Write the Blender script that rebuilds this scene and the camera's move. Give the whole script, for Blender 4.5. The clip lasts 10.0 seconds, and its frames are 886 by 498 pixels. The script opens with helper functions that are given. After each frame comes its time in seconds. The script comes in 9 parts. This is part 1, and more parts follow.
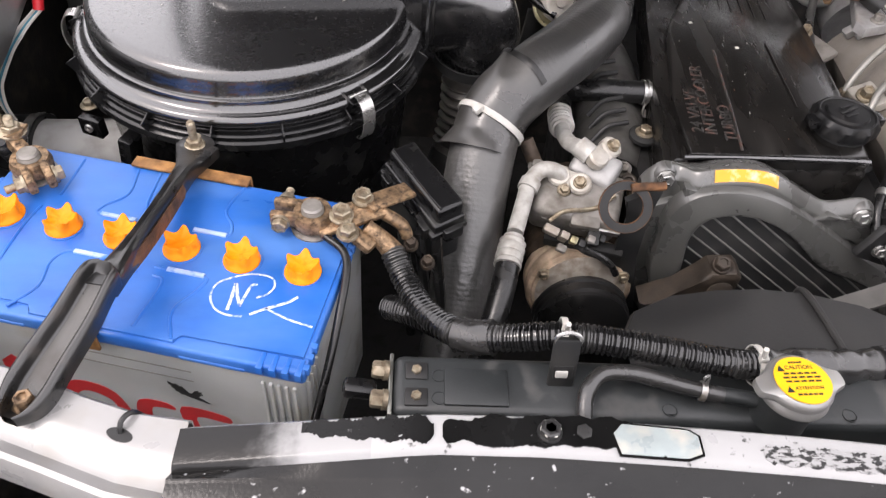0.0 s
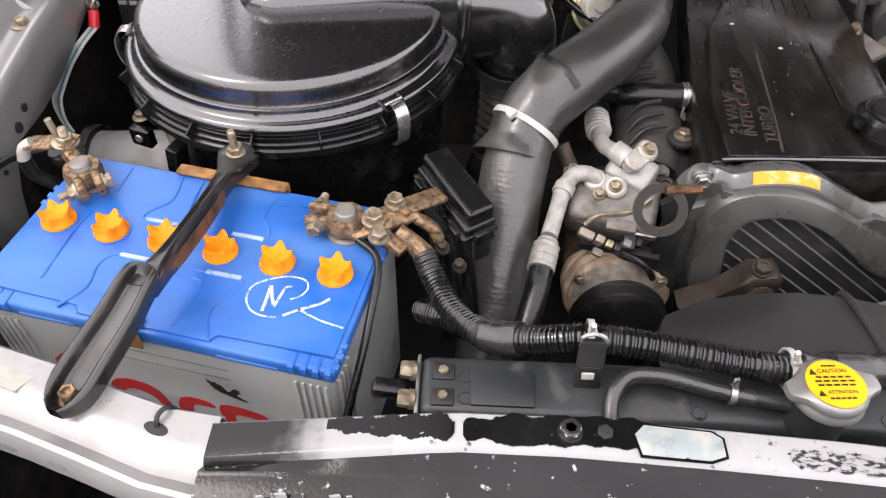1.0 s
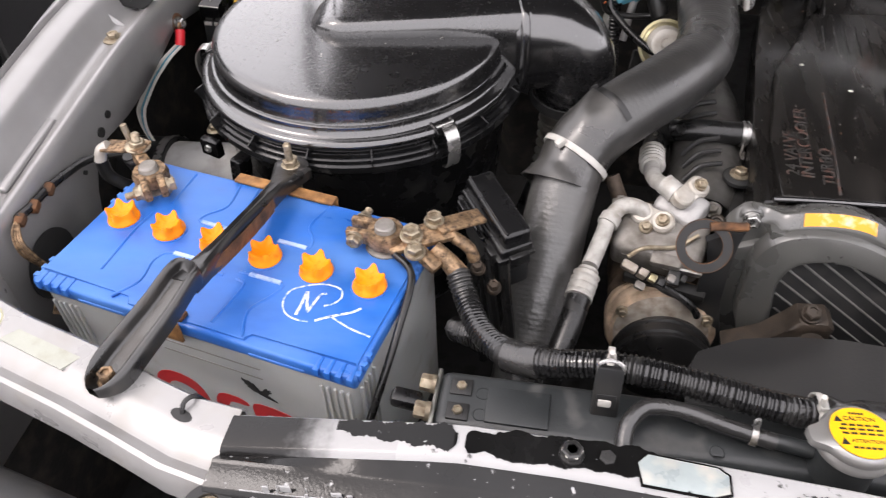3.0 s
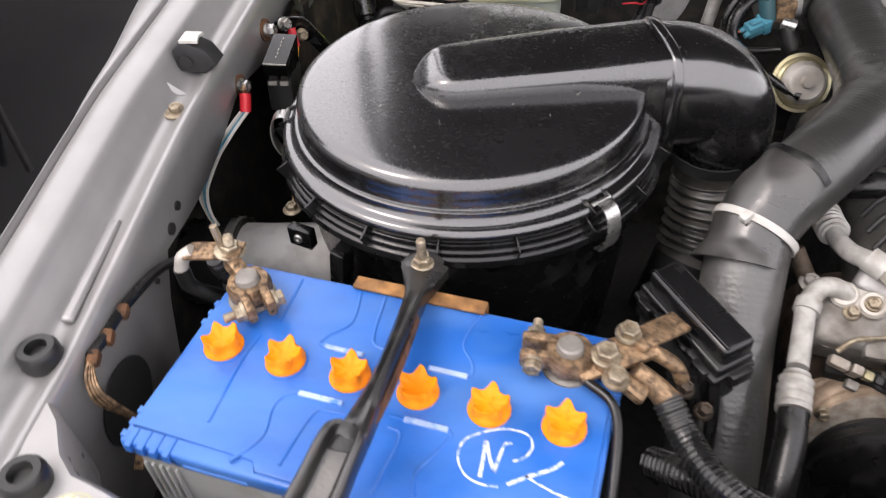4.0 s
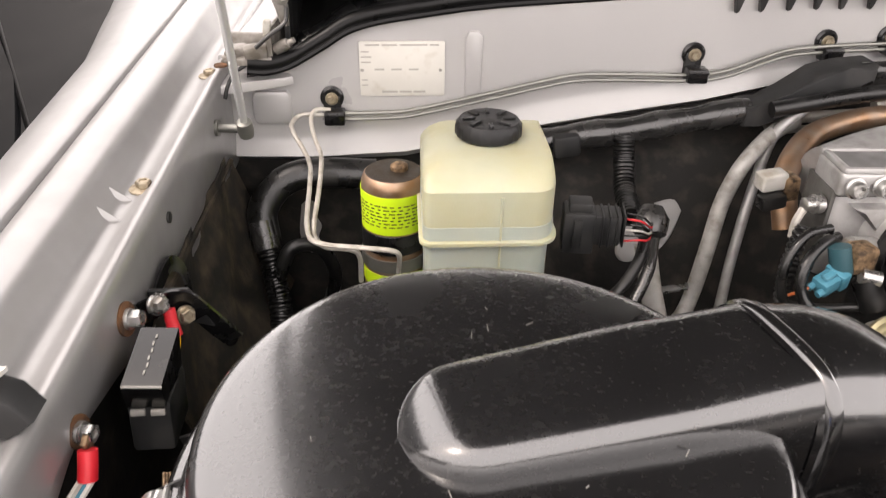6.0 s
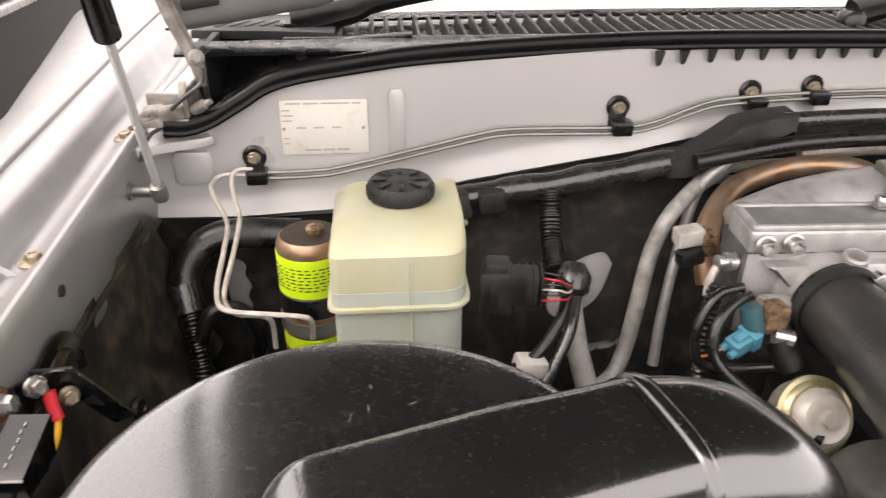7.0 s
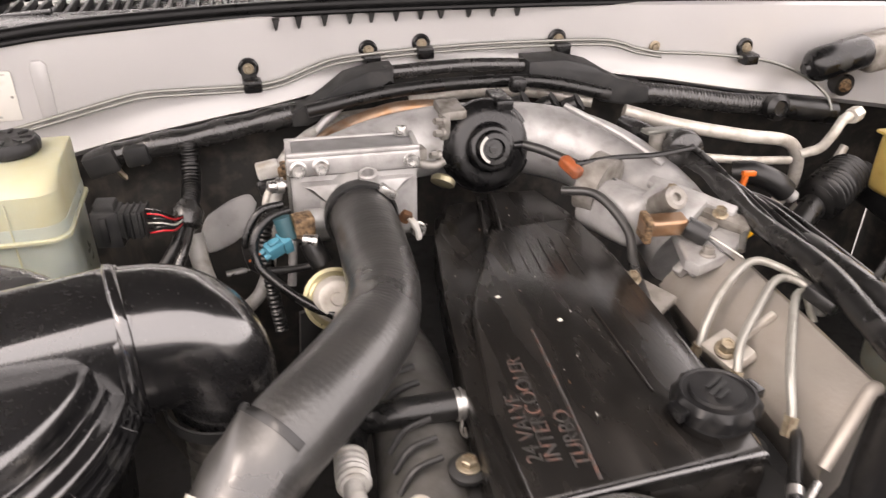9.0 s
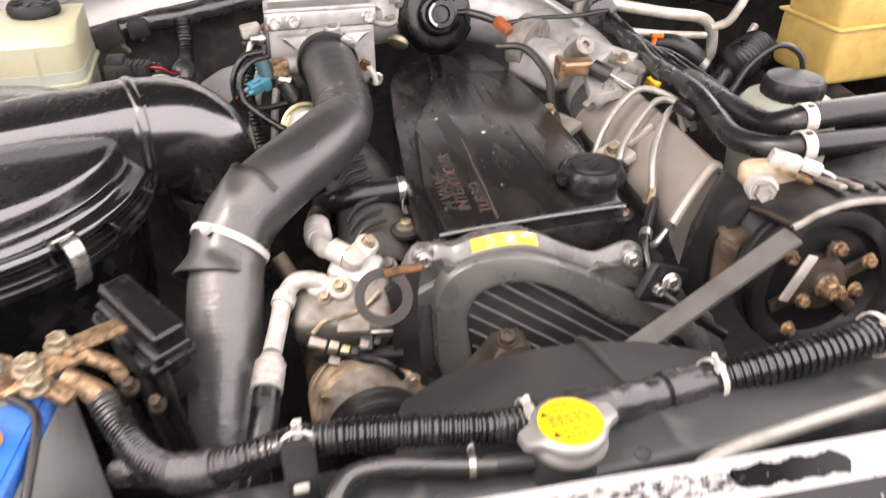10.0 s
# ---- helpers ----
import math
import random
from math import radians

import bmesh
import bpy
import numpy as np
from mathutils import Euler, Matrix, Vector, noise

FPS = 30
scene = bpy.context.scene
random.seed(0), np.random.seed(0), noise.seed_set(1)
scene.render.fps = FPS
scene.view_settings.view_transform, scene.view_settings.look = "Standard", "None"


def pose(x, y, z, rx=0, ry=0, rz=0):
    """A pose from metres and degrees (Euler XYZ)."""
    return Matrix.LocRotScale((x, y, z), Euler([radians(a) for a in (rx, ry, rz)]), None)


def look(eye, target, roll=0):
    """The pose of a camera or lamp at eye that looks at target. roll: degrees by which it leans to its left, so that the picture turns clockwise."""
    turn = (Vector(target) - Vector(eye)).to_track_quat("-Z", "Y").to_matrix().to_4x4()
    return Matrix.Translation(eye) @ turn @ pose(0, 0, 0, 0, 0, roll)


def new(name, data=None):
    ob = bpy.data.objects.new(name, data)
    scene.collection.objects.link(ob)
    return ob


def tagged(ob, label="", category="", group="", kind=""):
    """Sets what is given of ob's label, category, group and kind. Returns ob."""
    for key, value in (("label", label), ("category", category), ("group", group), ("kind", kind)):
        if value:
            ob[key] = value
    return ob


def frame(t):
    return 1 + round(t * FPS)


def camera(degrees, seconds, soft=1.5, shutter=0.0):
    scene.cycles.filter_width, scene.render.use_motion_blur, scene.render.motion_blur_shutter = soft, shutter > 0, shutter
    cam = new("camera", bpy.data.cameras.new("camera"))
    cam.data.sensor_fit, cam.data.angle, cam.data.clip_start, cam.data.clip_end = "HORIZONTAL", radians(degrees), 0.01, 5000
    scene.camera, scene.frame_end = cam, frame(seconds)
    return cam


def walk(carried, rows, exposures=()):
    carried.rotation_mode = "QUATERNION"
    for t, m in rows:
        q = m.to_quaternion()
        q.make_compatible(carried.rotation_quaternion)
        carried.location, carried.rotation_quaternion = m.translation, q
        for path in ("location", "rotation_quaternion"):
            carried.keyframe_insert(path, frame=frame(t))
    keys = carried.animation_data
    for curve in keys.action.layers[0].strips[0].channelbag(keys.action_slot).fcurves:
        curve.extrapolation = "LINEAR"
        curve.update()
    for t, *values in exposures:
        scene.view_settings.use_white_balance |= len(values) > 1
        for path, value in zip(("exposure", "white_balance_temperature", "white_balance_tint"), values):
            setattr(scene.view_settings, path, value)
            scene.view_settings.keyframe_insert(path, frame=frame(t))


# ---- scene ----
cam = camera(61.0, 10.0, soft=1.15, shutter=0.25)
PATH = [
    (0, (0.009, 0.154, 1.455), (0.114, 1.499, -0.022), 5.7),
    (0.2, (0.016, 0.162, 1.451), (0.107, 1.528, -0.007), 5.7),
    (0.5, (0.019, 0.165, 1.45), (0.046, 1.534, -0.008), 4.3),
    (0.7, (0.024, 0.160, 1.450), (0.008, 1.518, -0.018), 2.7),
    (1, (0.031, 0.145, 1.458), (-0.017, 1.506, -0.007), 0.8),
    (1.2, (0.041, 0.140, 1.463), (0.000, 1.516, 0.013), 0.1),
    (1.5, (0.054, 0.138, 1.465), (0.028, 1.535, 0.033), -0.4),
    (1.7, (0.068, 0.136, 1.465), (0.052, 1.548, 0.049), -0.5),
    (2, (0.093, 0.128, 1.466), (0.071, 1.554, 0.064), -0.6),
    (2.2, (0.099, 0.125, 1.465), (0.05, 1.557, 0.07), -0.6),
    (3.3, (0.048, 0.143, 1.447), (-0.282, 1.534, 0.049), -2.8),
    (3.5, (0.021, 0.162, 1.436), (-0.314, 1.564, 0.049), -3.3),
    (3.7, (-0.024, 0.195, 1.429), (-0.330, 1.613, 0.053), -3.4),
    (4, (-0.096, 0.257, 1.418), (-0.323, 1.701, 0.053), -3.4),
    (4.2, (-0.136, 0.291, 1.412), (-0.302, 1.747, 0.052), -2.9),
    (4.5, (-0.162, 0.336, 1.392), (-0.289, 1.802, 0.037), -2.3),
    (4.7, (-0.181, 0.364, 1.379), (-0.263, 1.841, 0.033), -1.7),
    (5, (-0.189, 0.41, 1.373), (-0.237, 1.909, 0.049), -1.2),
    (5.2, (-0.190, 0.447, 1.365), (-0.212, 1.965, 0.063), -1.3),
    (5.5, (-0.197, 0.494, 1.355), (-0.162, 2.087, 0.147), -0.0),
    (5.7, (-0.204, 0.53, 1.352), (-0.109, 2.18, 0.224), 1.3),
    (6.8, (-0.162, 0.594, 1.36), (-0.05, 2.345, 0.401), 0.6),
    (7, (-0.137, 0.591, 1.364), (0.011, 2.344, 0.413), 0.4),
    (7.5, (-0.069, 0.571, 1.374), (0.201, 2.317, 0.435), 0.4),
    (7.7, (-0.037, 0.555, 1.379), (0.275, 2.293, 0.439), 0.4),
    (8, (0.008, 0.525, 1.385), (0.378, 2.253, 0.449), 0.6),
    (8.2, (0.032, 0.500, 1.388), (0.424, 2.219, 0.444), 0.5),
    (8.5, (0.065, 0.463, 1.394), (0.492, 2.165, 0.435), 0.8),
    (8.7, (0.089, 0.435, 1.395), (0.526, 2.129, 0.425), 0.8),
    (9, (0.133, 0.387, 1.393), (0.577, 2.061, 0.393), 0.6),
    (9.2, (0.164, 0.351, 1.393), (0.619, 2.005, 0.364), 0.9),
    (9.5, (0.192, 0.288, 1.381), (0.636, 1.932, 0.332), 0.2),
    (9.7, (0.180, 0.245, 1.375), (0.626, 1.872, 0.300), 0.3),
    (10, (0.126, 0.151, 1.366), (0.566, 1.753, 0.252), 0.2),
]
walk(cam, [(t, look(eye, target, roll)) for t, eye, target, roll in PATH],
     [(0, 0.66, 6650, 17), (4.5, 0.62, 6700, 17), (5.5, 0.95, 7150, 17), (7.5, 1.0, 7220, 18), (9, 1.18, 7320, 20), (9.6, 1.26, 7400, 22), (10, 1.36, 7200, 20)])

# ---- light ----
world = bpy.data.worlds.new("sky")
scene.world = world
world.use_nodes = True
wn, wl = world.node_tree.nodes, world.node_tree.links
sky = wn.new("ShaderNodeTexSky")
sky.sky_type, sky.sun_disc = "NISHITA", False
sky.sun_elevation, sky.sun_rotation = radians(56), radians(246)
sky.air_density, sky.dust_density = 1.0, 7.0
veil = wn.new("ShaderNodeMix")
veil.data_type = "RGBA"
veil.inputs["Factor"].default_value = 0.85
wl.new(sky.outputs[0], veil.inputs[6])
veil.inputs[7].default_value = (13.0, 13.1, 13.4, 1.0)
wl.new(veil.outputs[2], wn["Background"].inputs[0])
wn["Background"].inputs[1].default_value = 0.152
sun_data = bpy.data.lights.new("sun", "SUN")
sun_data.energy, sun_data.angle, sun_data.color = 0.6, radians(16), (1.0, 0.97, 0.93)
sun = new("sun", sun_data)
sun.matrix_world = look((-1.9, -0.1, 4.2), (0.1, 0.8, 1.0))


# ---- materials ----
def mat(name, col, rough=0.5, metal=0.0, var=0.15, scale=25.0, bump=0.12, bscale=420.0, dirt=None, amount=0.3,
        dscale=45.0, spec=0.5, coat=0.0, alpha_glass=0.0, soft=0.10, dr=0.35, rvar=0.12, stretch=(1, 1, 1), sss=0.0, coat_ior=1.5, coat_rough=0.14):
    m = bpy.data.materials.new(name)
    m.use_nodes = True
    n, l = m.node_tree.nodes, m.node_tree.links
    b = n["Principled BSDF"]
    b.inputs["Metallic"].default_value = metal
    b.inputs["Specular IOR Level"].default_value = spec
    b.inputs["Coat Weight"].default_value = coat
    b.inputs["Coat Roughness"].default_value = coat_rough
    b.inputs["Coat IOR"].default_value = coat_ior
    b.inputs["Transmission Weight"].default_value = alpha_glass
    if sss:
        b.inputs["Subsurface Weight"].default_value = sss
        b.inputs["Subsurface Radius"].default_value = (0.02, 0.015, 0.008)
        b.inputs["Subsurface Scale"].default_value = 0.5
    tc = n.new("ShaderNodeTexCoord")
    mp = n.new("ShaderNodeMapping")
    mp.inputs["Scale"].default_value = stretch
    l.new(tc.outputs["Object"], mp.inputs["Vector"])

    def noise_tex(s, d=6.0):
        t = n.new("ShaderNodeTexNoise")
        t.inputs["Scale"].default_value, t.inputs["Detail"].default_value = s, d
        l.new(mp.outputs[0], t.inputs["Vector"])
        return t

    def ramp(src, a, bb):
        r = n.new("ShaderNodeMapRange")
        r.inputs["From Min"].default_value, r.inputs["From Max"].default_value = a, bb
        l.new(src, r.inputs["Value"])
        return r.outputs[0]

    def mix(fac, c1, c2):
        x = n.new("ShaderNodeMix")
        x.data_type = "RGBA"
        l.new(fac, x.inputs["Factor"])
        for k, c in (("A", c1), ("B", c2)):
            sock = [i for i in x.inputs if i.name == k and i.type == "RGBA"][0]
            if isinstance(c, tuple):
                sock.default_value = (*c, 1)
            else:
                l.new(c, sock)
        return [o for o in x.outputs if o.type == "RGBA"][0]

    big, fine = noise_tex(scale), noise_tex(bscale, 3.0)
    lo, hi = tuple(c * (1 - var) for c in col), tuple(min(1, c * (1 + var)) for c in col)
    colour = mix(ramp(big.outputs["Fac"], 0.3, 0.7), lo, hi)
    rsock = ramp(big.outputs["Fac"], 0.25, 0.75)
    rr = n.new("ShaderNodeMapRange")
    rr.inputs["To Min"].default_value, rr.inputs["To Max"].default_value = max(0.03, rough - rvar), min(1, rough + rvar)
    l.new(rsock, rr.inputs["Value"])
    rout = rr.outputs[0]
    if dirt:
        dn = noise_tex(dscale, 9.0)
        edge = 0.72 - 0.44 * amount
        f = ramp(dn.outputs["Fac"], edge - soft * 0.7, edge + soft)
        colour = mix(f, colour, dirt)
        add = n.new("ShaderNodeMath")
        add.operation, add.use_clamp = "MULTIPLY_ADD", True
        l.new(f, add.inputs[0])
        add.inputs[1].default_value = dr
        l.new(rout, add.inputs[2])
        rout = add.outputs[0]
    l.new(colour, b.inputs["Base Color"])
    l.new(rout, b.inputs["Roughness"])
    if bump:
        bp = n.new("ShaderNodeBump")
        bp.inputs["Strength"].default_value, bp.inputs["Distance"].default_value = bump, 0.001
        l.new(fine.outputs["Fac"], bp.inputs["Height"])
        l.new(bp.outputs[0], b.inputs["Normal"])
    return m


BLACK = mat("black_plastic", (0.006, 0.006, 0.0064), 0.25, var=0.3, dirt=(0.022, 0.022, 0.020), amount=0.2, dscale=40, bump=0.05, spec=0.5)
CAPBLK = mat("ribbed_cap_black", (0.007, 0.007, 0.0075), 0.42, var=0.3, dirt=(0.018, 0.017, 0.016), amount=0.25, dscale=60, bump=0.08, spec=0.35)
BARPAINT = mat("chipped_black_paint", (0.006, 0.006, 0.006), 0.20, var=0.2, dirt=(0.36, 0.36, 0.36), amount=0.02, dscale=220, soft=0.03, spec=0.22, bump=0.05)
LOOM = mat("shiny_loom_sleeve", (0.007, 0.007, 0.0073), 0.17, var=0.3, scale=40, dirt=(0.03, 0.029, 0.027), amount=0.2, soft=0.2, spec=0.8, bump=0.15)
LID = mat("glossy_black_lid", (0.006, 0.006, 0.0065), 0.24, var=0.3, scale=9, dirt=(0.012, 0.0117, 0.0113), amount=0.12, dscale=260, dr=0.12, soft=0.2, bump=0.06, bscale=150, rvar=0.06, spec=0.8, coat=1.0, coat_ior=1.75, coat_rough=0.15)
MATTE = mat("matte_black_plastic", (0.014, 0.0145, 0.015), 0.5, var=0.25, dirt=(0.035, 0.034, 0.032), amount=0.25, dscale=30, soft=0.2, spec=0.4)
RUBBER = mat("black_rubber", (0.009, 0.009, 0.009), 0.30, var=0.25, dirt=(0.022, 0.021, 0.020), amount=0.2, spec=0.5)
HOSE = mat("grey_rubber_hose", (0.025, 0.0246, 0.0241), 0.30, var=0.16, scale=14, bump=0.35, bscale=280, spec=0.9, dirt=(0.036, 0.0345, 0.032), amount=0.2, dscale=18, soft=0.25, dr=0.1)
# same rubber as HOSE, its base lightened for the lit lower length
HOSELIT = mat("dusty_lit_hose", (0.046, 0.0448, 0.043), 0.36, var=0.15, scale=14, bump=0.8, bscale=150, spec=1.0, dirt=(0.072, 0.070, 0.066), amount=0.3, dscale=30, soft=0.25, dr=0.1)
BELLOW = mat("bellows_rubber", (0.042, 0.039, 0.035), 0.30, var=0.25, dirt=(0.10, 0.090, 0.075), amount=0.3, soft=0.2, spec=0.9)
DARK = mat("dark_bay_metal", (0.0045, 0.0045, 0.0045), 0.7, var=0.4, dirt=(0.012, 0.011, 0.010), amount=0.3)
FELT = mat("insulation_mat", (0.018, 0.0172, 0.0163), 0.8, var=0.35, scale=9, dirt=(0.065, 0.057, 0.048), amount=0.26, dscale=40, bump=0.6, bscale=160, soft=0.2, spec=0.2)
BAREGREY = mat("bare_grey_patch", (0.30, 0.295, 0.29), 0.5, var=0.08, scale=30, dirt=(0.22, 0.21, 0.20), amount=0.2, dscale=40, soft=0.2)
ARCHFELT = mat("stained_arch_felt", (0.020, 0.0185, 0.0165), 0.85, var=0.4, scale=14, dirt=(0.085, 0.066, 0.046), amount=0.34, dscale=35, bump=0.8, bscale=120, soft=0.22, spec=0.15)
PAINT = mat("silver_white_paint", (0.292, 0.287, 0.283), 0.33, metal=0.2, var=0.06, dirt=(0.27, 0.255, 0.23), amount=0.22, dscale=30, coat=0.3, bump=0.02, soft=0.2)
APRON = mat("grey_primer_paint", (0.285, 0.281, 0.279), 0.36, metal=0.40, var=0.06, dirt=(0.25, 0.245, 0.240), amount=0.2, dscale=26, bump=0.03, coat=0.2, soft=0.3, dr=0.08, rvar=0.05)
FIREWALL = mat("firewall_paint", (0.405, 0.397, 0.39), 0.3, metal=0.15, var=0.03, scale=7, coat=0.3, bump=0.02, rvar=0.04)
BARWHITE = mat("worn_white_paint", (0.32, 0.32, 0.32), 0.35, var=0.05, dirt=(0.05, 0.05, 0.05), amount=0.08, dscale=140, soft=0.04)
BARBLACK = mat("worn_black_paint", (0.010, 0.010, 0.010), 0.16, var=0.3, dirt=(0.40, 0.40, 0.40), amount=0.07, dscale=150, soft=0.04, spec=0.3, rvar=0.06)
SCUFF = mat("speckled_worn_paint", (0.30, 0.30, 0.30), 0.4, var=0.1, dirt=(0.016, 0.016, 0.016), amount=0.46, dscale=300, soft=0.05, stretch=(0.55, 1, 1))
BLUE = mat("blue_battery_plastic", (0.018, 0.125, 0.47), 0.34, var=0.16, scale=14, dirt=(0.072, 0.20, 0.50), amount=0.34, dscale=12, soft=0.22, bump=0.05, stretch=(1, 2.2, 1))
BLUEW = mat("scuffed_pale_blue", (0.34, 0.46, 0.70), 0.45, var=0.2, scale=80, dirt=(0.06, 0.2, 0.55), amount=0.3, dscale=120)
CASE = mat("milky_battery_case", (0.42, 0.43, 0.42), 0.38, var=0.06, dirt=(0.36, 0.34, 0.29), amount=0.2, dscale=20, sss=0.1)
ORANGE = mat("orange_plastic", (0.93, 0.255, 0.003), 0.5, var=0.08, dirt=(0.62, 0.15, 0.004), amount=0.14, dscale=90, spec=0.25)
RUST = mat("rusty_steel", (0.15, 0.068, 0.028), 0.7, metal=0.3, var=0.45, scale=60, dirt=(0.03, 0.022, 0.018), amount=0.4, dscale=70, soft=0.18, bump=0.5)
BRASSY = mat("corroded_terminal", (0.31, 0.205, 0.12), 0.45, metal=0.65, var=0.5, scale=90, dirt=(0.06, 0.042, 0.030), amount=0.42, dscale=210, soft=0.16, bump=0.6, bscale=300)
BRONZE = mat("bronze_tinted_steel", (0.56, 0.43, 0.31), 0.42, metal=0.2, var=0.3, scale=40, dirt=(0.16, 0.11, 0.075), amount=0.3, dscale=60, soft=0.25, bump=0.2)
ZINC = mat("zinc_bolt", (0.36, 0.31, 0.23), 0.45, metal=0.8, var=0.3, scale=120, dirt=(0.15, 0.10, 0.06), amount=0.3, dscale=150, soft=0.2)
YZINC = mat("yellow_passivated_zinc", (0.40, 0.355, 0.21), 0.34, metal=0.75, var=0.2, scale=40, dirt=(0.30, 0.29, 0.24), amount=0.3, dscale=60, soft=0.25)
STEEL = mat("bright_steel", (0.48, 0.475, 0.46), 0.3, metal=0.9, var=0.2, scale=60, dirt=(0.2, 0.165, 0.125), amount=0.16)
ALU = mat("cast_aluminium", (0.40, 0.395, 0.388), 0.42, metal=0.42, var=0.10, scale=26, dirt=(0.19, 0.180, 0.168), amount=0.22, dscale=40, bump=0.35, bscale=300, soft=0.25)
ALUDULL = mat("dull_cast_aluminium", (0.27, 0.255, 0.235), 0.50, metal=0.5, var=0.18, scale=24, dirt=(0.12, 0.105, 0.085), amount=0.38, dscale=50, bump=0.35, bscale=260, soft=0.2)
PLENUM = mat("stained_cast_plenum", (0.33, 0.305, 0.275), 0.42, metal=0.4, var=0.10, scale=14, dirt=(0.20, 0.175, 0.150), amount=0.26, dscale=14, bump=0.3, bscale=300, soft=0.3)
PIPEGREY = mat("dull_zinc_pipe", (0.30, 0.295, 0.27), 0.42, metal=0.45, var=0.12, scale=40, dirt=(0.2, 0.19, 0.16), amount=0.25, soft=0.2)
WHITEPL = mat("white_nylon", (0.46, 0.45, 0.42), 0.4, var=0.08, dirt=(0.27, 0.24, 0.19), amount=0.32, soft=0.15)
TANK = mat("milky_yellow_tank", (0.40, 0.405, 0.295), 0.4, var=0.06, dirt=(0.40, 0.365, 0.20), amount=0.3, dscale=16, soft=0.25, sss=0.3)
TANKLOW = mat("tank_fluid", (0.37, 0.41, 0.36), 0.35, var=0.06, dirt=(0.41, 0.42, 0.33), amount=0.25, dscale=20, soft=0.3, sss=0.25)
YTANK = mat("yellowed_tank", (0.50, 0.36, 0.115), 0.4, var=0.08, dirt=(0.40, 0.28, 0.08), amount=0.25, soft=0.25, sss=0.2)
VCOVER = mat("black_valve_cover", (0.0080, 0.0074, 0.0069), 0.25, var=0.3, dirt=(0.017, 0.0150, 0.0132), amount=0.28, dscale=60, bump=0.14, stretch=(1, 0.22, 1), soft=0.2, spec=0.6, dr=0.12)
TIMING = mat("grey_timing_cover", (0.072, 0.0722, 0.068), 0.25, var=0.14, dirt=(0.090, 0.0895, 0.083), amount=0.25, dscale=30, soft=0.25, spec=1.0)
SHROUD = mat("dark_shroud", (0.018, 0.018, 0.018), 0.45, var=0.2, scale=8, dirt=(0.032, 0.031, 0.029), amount=0.25, dscale=12, soft=0.3)
RADTANK = mat("radiator_tank_plastic", (0.024, 0.027, 0.028), 0.42, var=0.15, dirt=(0.06, 0.06, 0.058), amount=0.2)
COPPER = mat("heat_tinted_copper", (0.36, 0.21, 0.12), 0.35, metal=0.8, var=0.25, scale=20, dirt=(0.40, 0.33, 0.27), amount=0.35, soft=0.25)
YELLOW = mat("yellow_sticker", (0.86, 0.45, 0.008), 0.4, var=0.04, bump=0.02)
LIME = mat("lime_label", (0.55, 0.78, 0.02), 0.4, var=0.05, bump=0.02)
RED = mat("red_print", (0.55, 0.015, 0.02), 0.45, var=0.1)
REDW = mat("red_insulation", (0.6, 0.02, 0.03), 0.4, var=0.1)
INK = mat("black_print", (0.015, 0.015, 0.015), 0.5, var=0.1, bump=0)
CHALK = mat("white_marker", (0.56, 0.64, 0.76), 0.7, var=0.1, dirt=(0.10, 0.22, 0.55), amount=0.40, dscale=260, soft=0.10)
TEALDK = mat("dark_teal_body", (0.022, 0.070, 0.085), 0.45, var=0.15)
TEAL = mat("teal_connector", (0.05, 0.20, 0.27), 0.45, var=0.15, dirt=(0.02, 0.10, 0.14), amount=0.25)
GREYPL = mat("grey_plastic", (0.020, 0.0205, 0.021), 0.5, var=0.15, dirt=(0.05, 0.048, 0.046), amount=0.25, soft=0.2, spec=0.4)
SNORKEL = mat("silver_grey_plastic", (0.34, 0.335, 0.325), 0.4, metal=0.1, var=0.12, scale=12, dirt=(0.22, 0.21, 0.19), amount=0.3, soft=0.25)
BRAKEPIPE = mat("dull_steel_pipe", (0.22, 0.22, 0.20), 0.4, metal=0.7, var=0.15, scale=40)
# HOLD's steel again, with the sky's reflection put into a lighter grey
HOLDGREY = mat("sky_grey_steel", (0.062, 0.061, 0.059), 0.30, metal=0.3, var=0.2, scale=30, dirt=(0.055, 0.048, 0.043), amount=0.25, dscale=50, soft=0.2, spec=0.8)
HOLD = mat("black_pressed_steel", (0.010, 0.0098, 0.0096), 0.30, var=0.3, dirt=(0.04, 0.032, 0.027), amount=0.16, dscale=60, soft=0.15, spec=0.9, rvar=0.08)
PLATE = mat("pale_data_plate", (0.55, 0.535, 0.49), 0.4, var=0.04, dirt=(0.46, 0.43, 0.37), amount=0.2)
PALE = mat("pale_alloy_pipe", (0.50, 0.475, 0.43), 0.38, metal=0.35, var=0.1, scale=40, dirt=(0.30, 0.265, 0.22), amount=0.3, dscale=60, soft=0.2)
FILM = mat("yellowed_clear_film", (0.335, 0.345, 0.30), 0.4, var=0.08, scale=40, dirt=(0.28, 0.28, 0.22), amount=0.25)
OLIVE = mat("faded_olive_print", (0.36, 0.35, 0.22), 0.5, var=0.15)
PINKPR = mat("faded_pink_print", (0.46, 0.33, 0.29), 0.5, var=0.15)
PALECAP = mat("satin_silver_cap", (0.31, 0.305, 0.295), 0.34, metal=0.6, var=0.06, dirt=(0.30, 0.29, 0.27), amount=0.2, soft=0.2)
PSTANK = mat("pale_steering_tank", (0.24, 0.26, 0.225), 0.4, var=0.06, dirt=(0.27, 0.25, 0.19), amount=0.25, soft=0.25, sss=0.15)
